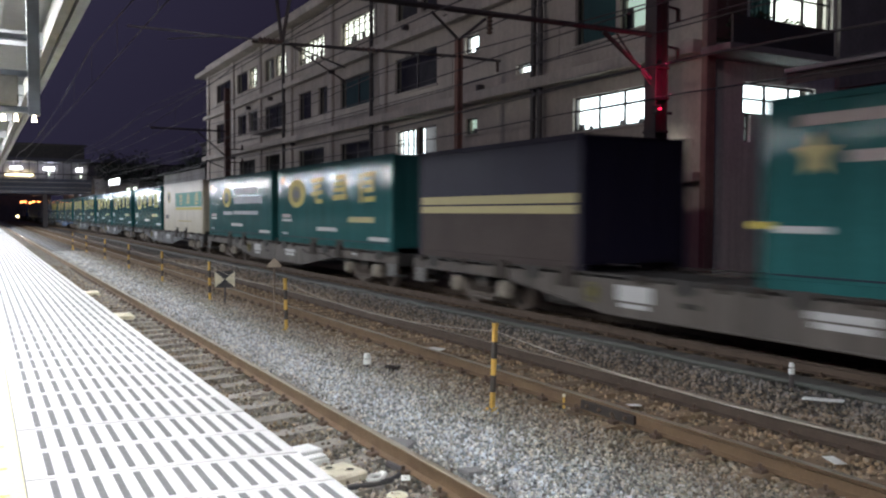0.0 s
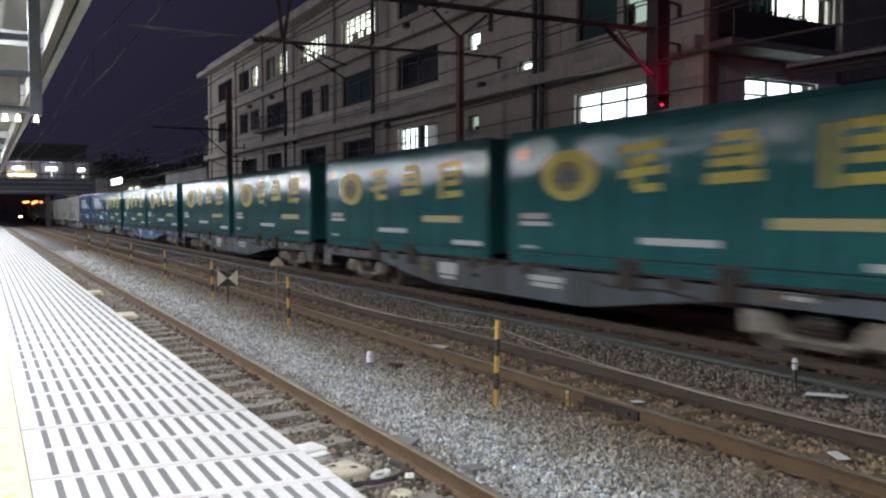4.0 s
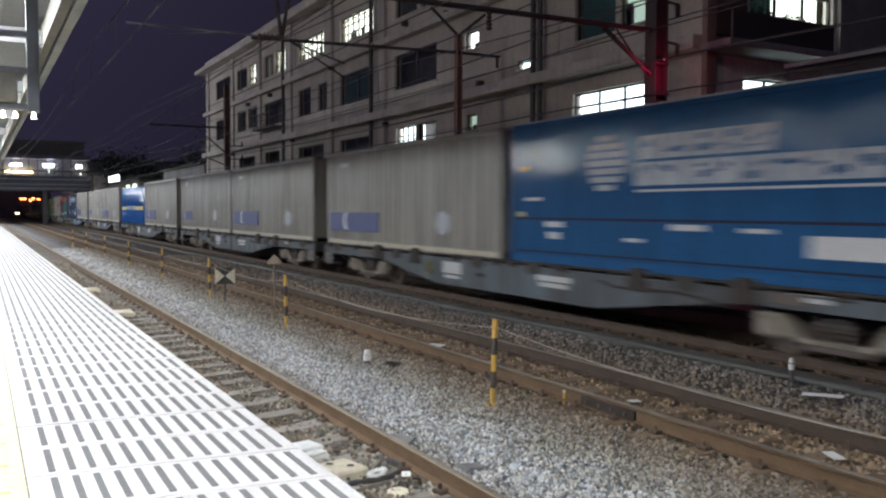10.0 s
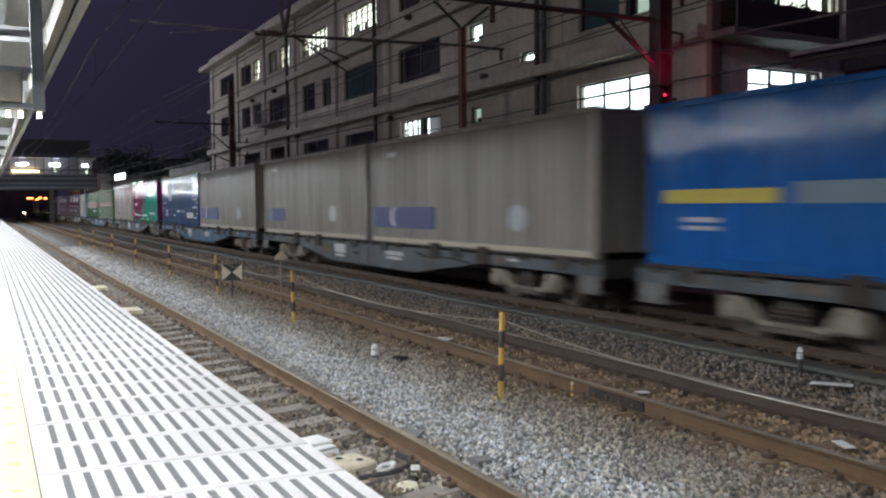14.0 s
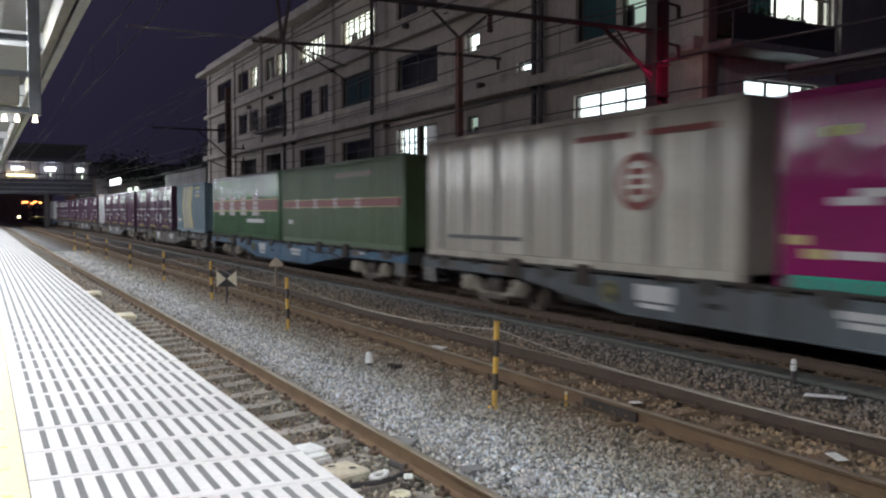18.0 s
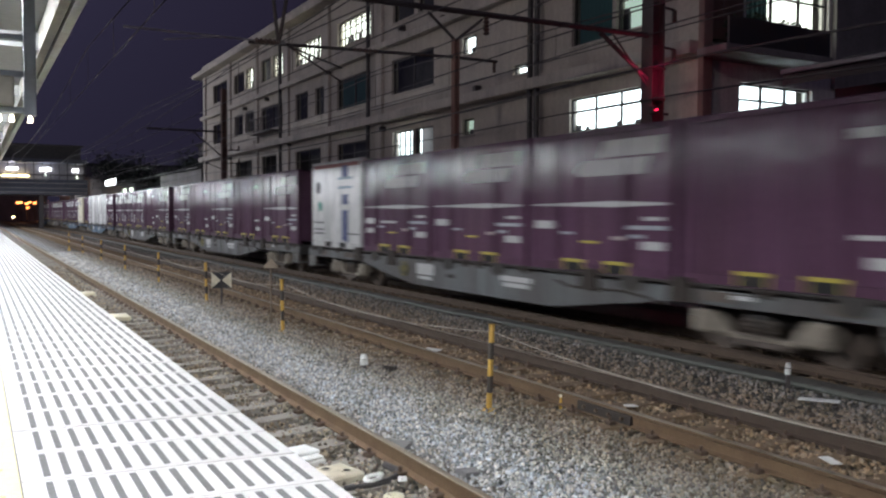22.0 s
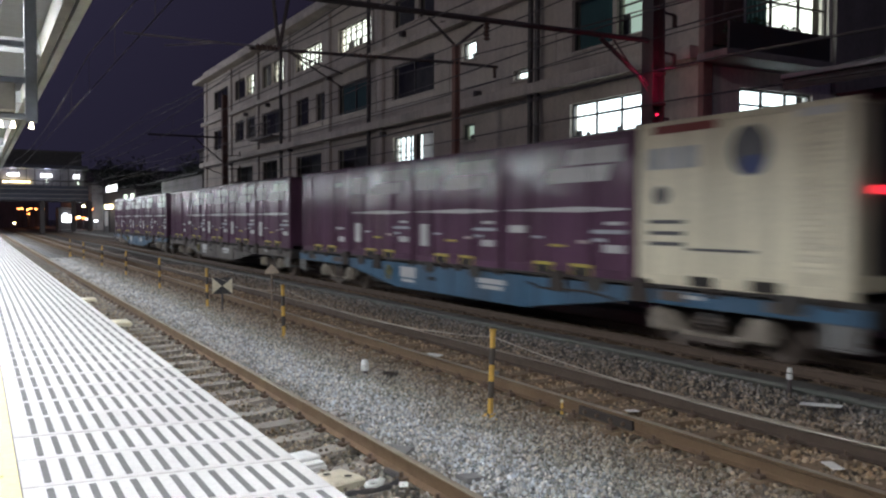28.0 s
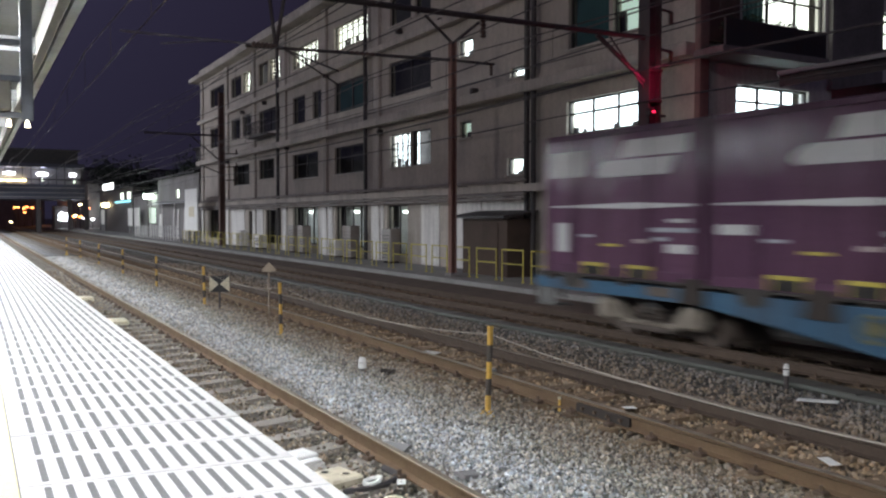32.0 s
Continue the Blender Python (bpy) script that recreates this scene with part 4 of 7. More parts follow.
low_house("low_house", 15.2, 22, 65, 81, 5.4, M_WALL_DIM, "low grey-beige house with small windows beside the line", ((72, 73.2, 3.6, 4.3),))
low_house("low_house", 15.6, 22, 82, 97, 4.2, M_WALL_DIM, "low grey house with a lit window", ((84.5, 88.5, 1.4, 2.9),))
low_house("shop_house", 16.0, 24, 100, 128, 5.4, M_STEEL, "dark two-storey house with lit upper windows", ((101.5, 104.5, 4.1, 4.9), (106.5, 109.5, 4.1, 4.9)))
for y0, y1, z0, z1, m, lab in ((113.5, 122.5, 5.55, 6.35, M_LIT, "glowing white roof sign"), (100.5, 111.5, 3.72, 3.9, glow("cyan neon", (0.3, 0.85, 1.0), 1.5), "glowing cyan sign strip")):
    s = thing("shop_sign", lab + " on a dark house", "sign")
    b = Build()
    b.box(15.7, 15.85, y0, y1, z0, z1, c=0.02)
    part("light_box", b, m, s)
    b = Build()
    b.box(15.86, 16.02, y0 + 0.3, y0 + 0.5, z0 - 0.1, z1)
    b.box(15.86, 16.02, y1 - 0.5, y1 - 0.3, z0 - 0.1, z1)
    part("bracket", b, M_STEEL, s)
for y in (86, 90, 110.5):
    s = thing("notice_board", "white notice board on two posts beside the line", "sign", "notice boards")
    b = Build()
    b.box(14.3, 14.36, y, y + 2.6, 1.1, 2.9, c=0.01)
    part("board", b, M_WALL_WHITE, s)
    for yy in (y + 0.4, y + 2.2):
        b = Build()
        b.box(14.37, 14.45, yy - 0.04, yy + 0.04, APRON, 2.9)
        part("post", b, M_STEEL_GREY, s)
# white paling fence beyond the billboard
pf = thing("paling_fence", "pale paling fence along the line", "fence")
b = Build()
b.box(13.5, 13.55, 64, 84, 0.55, 0.62)
b.box(13.5, 13.55, 64, 84, 1.05, 1.12)
part("rails", b, M_STEEL_GREY, pf)
for y in np.arange(64, 84, 1.0):
    b = Build()
    b.box(13.46, 13.495, y - 0.06, y + 0.06, APRON, 1.3)
    part("pale", b, M_WALL_WHITE, pf)


def street_light(x, y, h, m, label, r=0.28):
    t = thing("street_lamp", label, "street lamp", "lamps in the distance", at=pose(x, y, 0))
    b = Build()
    b.tube((0, 0, 0), (0, 0, h), 0.07, 8, r2=0.05)
    part("pole", b, M_STEEL, t)
    b = Build()
    b.box(-r, r, -r, r, h, h + r * 1.1, c=r * 0.3)
    part("lamp_head", b, m, t, "bright glowing lamp head")


M_LAMP_G = glow("mercury lamp", (0.72, 1.0, 0.80), 14)
M_LAMP_W = glow("white lamp", (0.88, 0.94, 1.0), 7)
M_LAMP_O = glow("sodium lamp", (1.0, 0.30, 0.08), 9)
M_LAMP_Y = glow("warm lamp", (1.0, 0.85, 0.45), 10)
street_light(15.0, 85.0, 3.75, M_LAMP_G, "street lamp with bright greenish light", 0.42)
street_light(15.6, 119, 3.3, M_LAMP_Y, "street lamp with yellow-green light", 0.5)
for x, y, h, m in ((8.2, 200, 3.9, M_LAMP_O), (9.0, 204, 4.0, M_LAMP_O), (9.9, 200, 3.7, M_LAMP_O), (10.8, 206, 4.1, M_LAMP_O), (11.6, 202, 3.9, M_LAMP_O), (12.6, 200, 4.0, M_LAMP_O), (13.2, 203, 3.8, M_LAMP_O), (10.4, 207, 2.9, M_LAMP_O), (14.6, 150, 1.9, M_LAMP_O), (15.1, 151, 2.1, M_LAMP_Y), (15.7, 150, 1.9, M_LAMP_O), (16.9, 150, 3.4, M_LAMP_O), (15.6, 149, 3.9, M_LAMP_Y), (16.4, 150, 1.75, M_LAMP_W), (17.5, 149, 1.5, M_LAMP_W), (19.0, 150, 3.8, M_LAMP_G), (12.9, 150, 2.5, M_LAMP_W), (7.0, 190, 0.9, M_LAMP_Y), (24.6, 140, 1.2, M_LAMP_W)):
    street_light(x, y, h, m, "street lamp with orange light" if m is M_LAMP_O else "street lamp with white light", 0.26)
# lit shop fronts under the concourse
for x0, x1, y, z0, z1 in ((12.5, 13.9, 150, 1.4, 2.6), (19.5, 20.3, 148, 1.3, 2.1)):
    s = thing("lit_shop", "brightly lit shop front in the distance", "shop")
    b = Build()
    b.box(x0, x1, y, y + 0.2, z0, z1)
    part("glazing", b, M_LAMP_W if z1 > 2.5 else M_LIT, s)
    b = Build()
    b.box(x0 - 0.6, x1 + 0.6, y + 0.22, y + 5, 0, z1 + 1.2)
    part("shell", b, M_STEEL, s)

# concourse building across the tracks
M_CONCOURSE = surface("blue-grey concourse cladding", (0.075, 0.08, 0.11), 0.6, 0.1, (0.1, 0.1, 0.1), 0.5, 6, 0.3)
cc = thing("station_concourse", "station concourse on columns spanning the tracks, partly lit", "station building")
b = Build()
b.box(-30, 14.3, 130, 142, 4.5, 6.6)
part("deck_beam", b, M_CONCOURSE, cc)
b = Build()
b.box(-30, 14.3, 130, 142, 9.0, 9.5)
part("roof", b, M_CONCOURSE, cc)
b = Build()
b.box(-30, 13.6, 131.5, 141.5, 9.5, 11.4)
b.box(-30, 13.9, 131.2, 141.8, 11.4, 11.6)
part("roof_plant", b, M_BLACK, cc, "dark plant storey on the roof")
for z in (4.75, 5.35, 6.05):
    b = Build()
    b.box(-30, 14.3, 129.9, 129.99, z, z + 0.10)
    part("ledge", b, M_STEEL_GREY, cc, "pale ledge along the deck")
b = Build()
b.box(-30, 14.3, 134, 134.3, 6.6, 9.0)
part("inner_wall", b, M_WALL_DIM, cc)
for x in np.arange(-1.2, 14.3, 1.075):
    b = Build()
    b.box(x - 0.055, x + 0.055, 130.0, 130.2, 6.6, 9.0)
    part("mullion", b, M_STEEL, cc)
b = Build()
b.box(-30, 14.3, 130.0, 130.12, 7.15, 7.35)
part("handrail", b, M_STEEL, cc)
for x0, x1, z0, z1, m in ((3.5, 7.0, 7.15, 7.5, M_LAMP_Y), (4.1, 5.6, 8.05, 8.4, M_LAMP_W), (8.4, 9.9, 7.95, 8.4, M_LAMP_W), (12.7, 13.5, 7.9, 8.35, M_LAMP_W), (13.1, 13.4, 6.95, 7.3, M_LIT_SOFT), (9.0, 9.2, 7.2, 7.6, M_LIT_SOFT)):
    b = Build()
    b.box(x0, x1, 133.7, 133.95, z0, z1, c=0.05)
    part("light_panel", b, m, cc, "bright ceiling light panel")
for x in (8.35, 14.6, 12.4):
    b = Build()
    b.box(x - 0.3, x + 0.3, 131, 131.6, -0.2, 4.5)
    part("column", b, M_STEEL, cc)
# dark trees behind the low houses
M_TREE = surface("dark tree leaves", (0.018, 0.025, 0.018), 0.8, 0, (0.02, 0.03, 0.02), 0.5)
M_BARK = surface("tree bark", (0.06, 0.05, 0.04), 0.9, 0, (0.03, 0.025, 0.02), 0.5)


def tree(x, y, h, seed):
    rng = np.random.default_rng(seed)
    t = thing("tree", "dark leafy tree behind the low houses", "tree", "trees of the town", at=pose(x, y, 0.1))
    b = Build()
    b.tube((0, 0, 0), (0.2, 0.1, h * 0.55), 0.24, 8, r2=0.12)
    part("trunk", b, M_BARK, t)
    tips = []
    for k in range(7):
        a, up = k * 0.9 + rng.uniform(-0.3, 0.3), rng.uniform(0.5, 0.95)
        p = (math.cos(a) * h * 0.22, math.sin(a) * h * 0.22, h * up)
        tips.append(p)
        b = Build()
        b.tube((0.15, 0.05, h * (0.3 + 0.2 * rng.random())), p, 0.09, 6, r2=0.03)
        part("limb", b, M_BARK, t)
    b = Build()
    for k in range(1900):
        c = np.array(tips[rng.integers(7)]) + rng.normal(size=3) * h * 0.095
        u, w = Vector(rng.normal(size=3)).normalized() * 0.22, Vector(rng.normal(size=3)).normalized() * 0.13
        c = Vector(c)
        b.add([c - u, c - w, c + u, c + w], [(0, 1, 2, 3)])
    part("crown", b, M_TREE, t)["kind"] = "stuff"


for k, (x, y, h) in enumerate(((19, 98, 7.2), (22.5, 93, 7.6), (24, 102, 8.6), (27, 92, 8.0), (18.5, 131, 9.5), (22, 136, 10.5), (26, 84, 7.6))):
    tree(x, y, h, 40 + k)
# dark houses and trees' mass of the town behind
for x0, x1, y0, y1, h in ((17, 30, 150, 175, 7.5), (28, 48, 66, 90, 8.0), (30, 60, 100, 130, 12), (-10, 16, 230, 260, 13), (18, 40, 190, 220, 12), (-60, -12, 150, 200, 12)):
    t = thing("town_house", "unlit town building in the dark distance", "building", "dark town buildings")
    b = Build()
    b.box(x0, x1, y0, y1, -0.2, h)
    part("wall", b, M_WALL_DIM, t)
    b = Build()
    b.box(x0 - 0.3, x1 + 0.3, y0 - 0.3, y1 + 0.3, h, h + 0.4)
    part("roof", b, M_BLACK, t)


# ---- freight train ----
M_PURPLE = surface("plum red container paint", (0.104, 0.050, 0.086), 0.14, 0, (0.06, 0.03, 0.035), 0.45, 14, 0.8, 0.08, streak=0.4, vary=0.14, ripple=0.010, spec=0.30, dust=0.20)
M_GREEN = surface("dark green container paint", (0.021, 0.104, 0.104), 0.075, 0, (0.02, 0.05, 0.045), 0.4, 14, 0.8, 0.08, streak=0.4, vary=0.1, ripple=0.010, spec=0.22, dust=0.10)
M_BLUE = surface("blue container paint", (0.019, 0.082, 0.19), 0.11, 0, (0.02, 0.05, 0.10), 0.4, 14, 0.8, 0.08, streak=0.4, vary=0.1, ripple=0.010, spec=0.22, dust=0.10)
M_BRIGHT_BLUE = surface("bright blue container paint", (0.012, 0.1, 0.33), 0.075, 0, (0.02, 0.07, 0.18), 0.4, 14, 0.8, 0.08, streak=0.4, ripple=0.011)
M_GREY = surface("grey container paint", (0.25, 0.235, 0.2), 0.36, 0, (0.15, 0.13, 0.105), 0.6, 14, 0.7, 0.08, streak=0.8, vary=0.12, ripple=0.011, dust=0.15)
M_BEIGE_C = surface("beige container paint", (0.442, 0.399, 0.297), 0.33, 0, (0.28, 0.24, 0.18), 0.45, 14, 0.7, 0.08, streak=0.4, ripple=0.011)
M_CREAM_C = surface("cream container paint", (0.60, 0.55, 0.40), 0.45, 0, (0.35, 0.30, 0.22), 0.4, 14, 0.7, 0.08, streak=0.4, ripple=0.011)
M_WHITE_C = surface("white container paint", (0.527, 0.527, 0.510), 0.25, 0, (0.34, 0.33, 0.31), 0.4, 14, 0.7, 0.08, streak=0.4, ripple=0.011)
M_SILVER = surface("bare silver container panel", (0.46, 0.43, 0.365), 0.22, 0.1, (0.22, 0.195, 0.16), 0.5, 14, 0.7, 0.08, streak=0.5, ripple=0.011)
M_NAVY = surface("navy container paint", (0.014, 0.012, 0.028), 0.5, 0, (0.025, 0.02, 0.026), 0.4, ripple=0.006, spec=0.15)
M_BROWN_C = surface("dark brown container paint", (0.055, 0.042, 0.037), 0.6, 0, (0.04, 0.03, 0.03), 0.5, ripple=0.006, spec=0.15)
M_OLIVE = surface("olive green container paint", (0.055, 0.1, 0.04), 0.45, 0, (0.06, 0.075, 0.03), 0.5, 14, 0.7, 0.08, streak=0.5, ripple=0.011)
M_LEAF = surface("mid green container paint", (0.068, 0.142, 0.072), 0.2, 0, (0.05, 0.09, 0.04), 0.45, 14, 0.7, 0.08, streak=0.5, ripple=0.011)
M_MAGENTA = surface("magenta container paint", (0.21, 0.017, 0.095), 0.09, 0, (0.10, 0.015, 0.05), 0.4, ripple=0.011)
M_MINT = surface("mint green container paint", (0.025, 0.35, 0.245), 0.09, 0, (0.03, 0.16, 0.11), 0.4, ripple=0.011)
M_SLATE = surface("faded slate blue container paint", (0.119, 0.187, 0.230), 0.5, 0, (0.12, 0.14, 0.14), 0.45, ripple=0.011)
M_MARK_W = surface("white marking paint", (0.44, 0.44, 0.43), 0.5, 0, (0.35, 0.33, 0.33), 0.45, 30, 3)
M_MARK_P = surface("faded pale marking paint", (0.34, 0.36, 0.38), 0.5, 0, (0.12, 0.15, 0.2), 0.5, 30, 3)
M_MARK_Y = surface("yellow marking paint", (0.42, 0.34, 0.04), 0.5, 0, (0.3, 0.24, 0.06), 0.4, 30, 3)
M_MARK_OCHRE = surface("faded yellow marking paint", (0.38, 0.32, 0.13), 0.5, 0, (0.3, 0.26, 0.14), 0.4, 30, 3)
M_MARK_R = surface("red marking paint", (0.15, 0.018, 0.014), 0.5, 0, (0.2, 0.04, 0.03), 0.4, 30, 3)
M_MARK_FADED = surface("worn red lettering", (0.10, 0.055, 0.035), 0.5, 0, (0.06, 0.09, 0.04), 0.6, 30, 3)
M_MARK_PINK = surface("faded pinkish marking paint", (0.36, 0.30, 0.28), 0.5, 0, (0.22, 0.18, 0.17), 0.5, 30, 3)
M_MARK_B = surface("blue marking paint", (0.025, 0.04, 0.14), 0.5, 0, (0.05, 0.07, 0.16), 0.4, 30, 3)
M_MARK_D = surface("dark marking paint", (0.05, 0.05, 0.055), 0.5, 0, (0.15, 0.14, 0.13), 0.4, 30, 3)
M_MARK_G = surface("green marking paint", (0.02, 0.22, 0.16), 0.5, 0, (0.03, 0.12, 0.1), 0.3, 30, 3)
M_W_BLUE = surface("blue wagon paint", (0.024, 0.105, 0.19), 0.5, 0.1, (0.05, 0.042, 0.038), 0.45, 18, 1.1, 0.15, streak=0.7, cover=0.33)
M_W_DEEP = surface("deep blue wagon paint", (0.018, 0.10, 0.25), 0.5, 0.1, (0.045, 0.04, 0.04), 0.35, 18, 1.1, 0.15, streak=0.7, cover=0.33)
M_W_GREY = surface("grey wagon paint", (0.125, 0.137, 0.14), 0.55, 0.1, (0.06, 0.045, 0.038), 0.8, 18, 1.1, 0.15, streak=0.7, cover=0.33)
M_W_SLATE = surface("slate blue-grey wagon paint", (0.085, 0.11, 0.125), 0.55, 0.1, (0.045, 0.038, 0.034), 0.8, 18, 1.1, 0.15, streak=0.7, cover=0.33)
M_W_BROWN = surface("grimy brown-grey wagon paint", (0.12, 0.105, 0.09), 0.6, 0.1, (0.05, 0.038, 0.03), 0.8, 18, 1.1, 0.15, streak=0.7, cover=0.33)
M_BOGIE = surface("dusty bogie steel", (0.14, 0.125, 0.105), 0.75, 0.1, (0.10, 0.075, 0.055), 0.6, 14, 2.0, 0.3)
M_BOGIE_DARK = surface("grimy bogie steel", (0.11, 0.09, 0.075), 0.75, 0.1, (0.06, 0.045, 0.035), 0.6, 14, 2.0, 0.3)
M_BOGIE_PALE = surface("dusty pale bogie castings", (0.27, 0.24, 0.195), 0.8, 0.05, (0.12, 0.09, 0.065), 0.6, 14, 2.5, 0.3)
M_LOCK = surface("rusty brown lock casting", (0.035, 0.026, 0.02), 0.8, 0.1, (0.03, 0.022, 0.018), 0.6, 20, 3, 0.3)
M_OLIVE_Y = surface("faded olive yellow paint", (0.17, 0.15, 0.05), 0.7, 0, (0.08, 0.06, 0.04), 0.5, 20, 3)
M_WHEEL = surface("wheel steel", (0.14, 0.11, 0.09), 0.6, 0.4, (0.07, 0.05, 0.04), 0.5)
M_STEP = surface("galvanised step plate", (0.20, 0.205, 0.20), 0.45, 0.4, (0.12, 0.10, 0.08), 0.5, 20, 2.5, 0.2)
M_UNDER = surface("black under-frame", (0.035, 0.032, 0.03), 0.8, 0.1)

TRAIN_X, PITCH, CARS = 10.30, 20.4, 22
MOVING = []  # (thing, place along the train from its tail)
WHEELSETS = []


def wagon_master(m_paint, m_bogie, label):
    """Low flat container wagon; its length runs along y, the origin on the rail tops at its middle."""
    w = thing("container_wagon", label, "freight wagon", "wagons of the freight train")
    for sx in (-1, 1):
        b = Build()
        xo = sx * 1.235
        poly = [(-9.75, 0.895), (9.75, 0.895), (9.75, 0.70), (5.7, 0.70), (2.75, 0.33), (-2.75, 0.33), (-5.7, 0.70), (-9.75, 0.70)]
        b.prism(poly, "x", xo - 0.02, xo + 0.02)
        b.box(xo - 0.07 if sx > 0 else xo - 0.03, xo + 0.03 if sx > 0 else xo + 0.07, -9.75, 9.75, 0.870, 0.905)
        # lower flange that follows the belly
        for q0, q1 in (((-5.7, 0.70), (-2.75, 0.33)), ((-2.75, 0.33), (2.75, 0.33)), ((2.75, 0.33), (5.7, 0.70))):
            b.prism([(q0[0], q0[1] - 0.012), (q1[0], q1[1] - 0.012), (q1[0], q1[1] + 0.012), (q0[0], q0[1] + 0.012)], "x", min(xo, xo + sx * 0.045), max(xo, xo + sx * 0.045))
        for a, z0 in ((-5.65, 0.71), (-2.7, 0.35), (2.7, 0.35), (5.65, 0.71), (0, 0.35), (-4.2, 0.53), (4.2, 0.53)):
            b.box(xo + sx * 0.02 - 0.015, xo + sx * 0.02 + 0.015, a - 0.035, a + 0.035, z0, 0.875)
        part("side_sill", b, m_paint, w)
    b = Build()
    b.box(-0.55, 0.55, -9.75, 9.75, 0.60, 0.93)
    for a in np.arange(-9.6, 9.7, 1.6):
        b.box(-1.215, 1.215, a - 0.07, a + 0.07, 0.78, 0.94)
    for sy in (-1, 1):
        b.box(-1.22, 1.22, sy * 9.6 - 0.14, sy * 9.6 + 0.14, 0.66, 0.955)
    part("underframe", b, M_UNDER, w)
    for sy in (-1, 1):
        b = Build()
        b.box(-0.12, 0.12, sy * 9.75 - 0.05, sy * 10.18 + 0.02 * sy, 0.72, 0.96, c=0.03)
        b.box(-0.20, 0.20, sy * 9.98 - 0.11, sy * 9.98 + 0.19, 0.70, 0.99, c=0.04)
        part("coupler", b, M_BOGIE_DARK, w)
        for sx in (-1, 1):
            b = Build()
            b.box(sx * 1.24 - 0.02, sx * 1.24 + 0.02, sy * 9.42 - 0.26, sy * 9.42 + 0.26, 0.42, 0.70, c=0.008)
            step = part("end_step", b, M_STEP, w, "silver-grey galvanised step plate")
            b = Build()
            b.box(sx * 1.10 - 0.17, sx * 1.10 + 0.17, sy * 9.42 - 0.27, sy * 9.42 + 0.27, 0.385, 0.415, c=0.006)
            part("tread", b, M_STEP, step)
            for ys in (-0.27, 0.0, 0.27):
                b = Build()
                b.box(sx * 1.268 - 0.012, sx * 1.268 + 0.012, sy * 9.42 + ys - 0.018, sy * 9.42 + ys + 0.018, 0.40, 0.72)
                part("strap", b, M_BOGIE_DARK, step)
    # twist-lock seats along the deck edge
    for a in (-9.3, -7.4, -5.92, -3.82, -1.9, -0.3, 0.3, 1.9, 3.82, 5.92, 7.4, 9.3):
        big = abs(a) in (5.92, 3.82)
        for x in (-1.23, 1.23):
            b = Build()
            if big:
                b.prism([(-0.24, 0.70), (0.24, 0.70), (0.20, 1.0), (0.14, 1.06), (-0.14, 1.06), (-0.20, 1.0)], "x", x - 0.075, x + 0.075)
                b.v = [(p[0], p[1] + a, p[2]) for p in b.v]
            else:
                b.box(x - 0.06, x + 0.06, a - 0.12, a + 0.12, 0.86, 1.0, c=0.02)
            part("twist_lock", b, M_LOCK, w)
    for a in (-8.7, -4.85, -1.0, 1.0, 4.85, 8.7):
        b = Build()
        b.prism([(a - 0.26, 0.93), (a - 0.2, 0.80), (a + 0.05, 0.74), (a + 0.22, 0.82), (a + 0.27, 1.0), (a - 0.24, 1.0)], "x", -1.285, -1.225)
        part("lock_bracket", b, M_UNDER, w)
    # black strips painting the shaded gap under the loads, hand wheel, lever and air hose
    for sx in (-1, 1):
        b = Build()
        b.box(sx * 1.20 - 0.055, sx * 1.20 + 0.055, -9.7, 9.7, 0.955, 0.984)
        part("deck_edge", b, M_UNDER, w, "black strip painting the shaded gap under the loads")
    b = Build()
    n = 20
    b.sweep([(-1.30, 3.1 + 0.16 * math.cos(2 * math.pi * k / n), 0.66 + 0.16 * math.sin(2 * math.pi * k / n)) for k in range(n + 1)], 0.022, 6)
    hw = part("hand_wheel", b, M_OLIVE_Y, w, "olive yellow brake hand wheel")
    b = Build()
    b.tube((-1.305, 3.1, 0.66), (-1.25, 3.1, 0.66), 0.07, 12, r2=0.10)
    part("hub", b, M_OLIVE_Y, hw)
    b = Build()
    b.sweep([(-1.27, -2.9, 0.80), (-1.27, -3.3, 0.72), (-1.27, -4.6, 0.75), (-1.27, -5.2, 0.70), (-1.27, -5.6, 0.62)], 0.02, 6)
    part("release_rod", b, M_LOCK, w)
    for a in (-8.6, -6.6, 6.6, 8.6):
        b = Build()
        b.box(-1.275, -1.24, a - 0.28, a + 0.28, 0.755, 0.90, c=0.01)
        part("stake_pocket", b, M_BOGIE_DARK, w)
    for s in (-1, 1):
        b = Build()
        b.sweep([(-0.45, s * 9.7, 0.70), (-0.5, s * 9.9, 0.62), (-0.45, s * 10.05, 0.48), (-0.3, s * 10.17, 0.42)], 0.03, 8)
        part("air_hose", b, M_HOLE_SHADE_HOSE, w)
    for y, z, dy, dz, m in ((2.1, 0.70, 0.40, 0.125, M_MARK_W), (2.1, 0.50, 0.32, 0.035, M_MARK_W), (-1.6, 0.72, 0.50, 0.05, M_MARK_W), (-1.6, 0.60, 0.42, 0.04, M_MARK_W), (-6.9, 0.86, 0.30, 0.05, M_MARK_W), (0.9, 0.62, 0.16, 0.04, M_HOLE_SHADE_HOSE)):
        b = Build()
        b.box(-1.262, -1.256, y - dy, y + dy, z - dz, z + dz)
        part("marking", b, m, w, "white stencilled marking bars" if m is M_MARK_W else "black bar painting the dark of an oval sill hole")
    b = Build()
    b.box(-1.16, -0.6, -1.1, 0.2, 0.42, 0.62, c=0.03)
    part("brake_box", b, M_UNDER, w)
    b = Build()
    b.tube((-0.95, 3.2, 0.5), (-0.95, 4.6, 0.5), 0.19, 12)
    part("air_tank", b, M_UNDER, w)
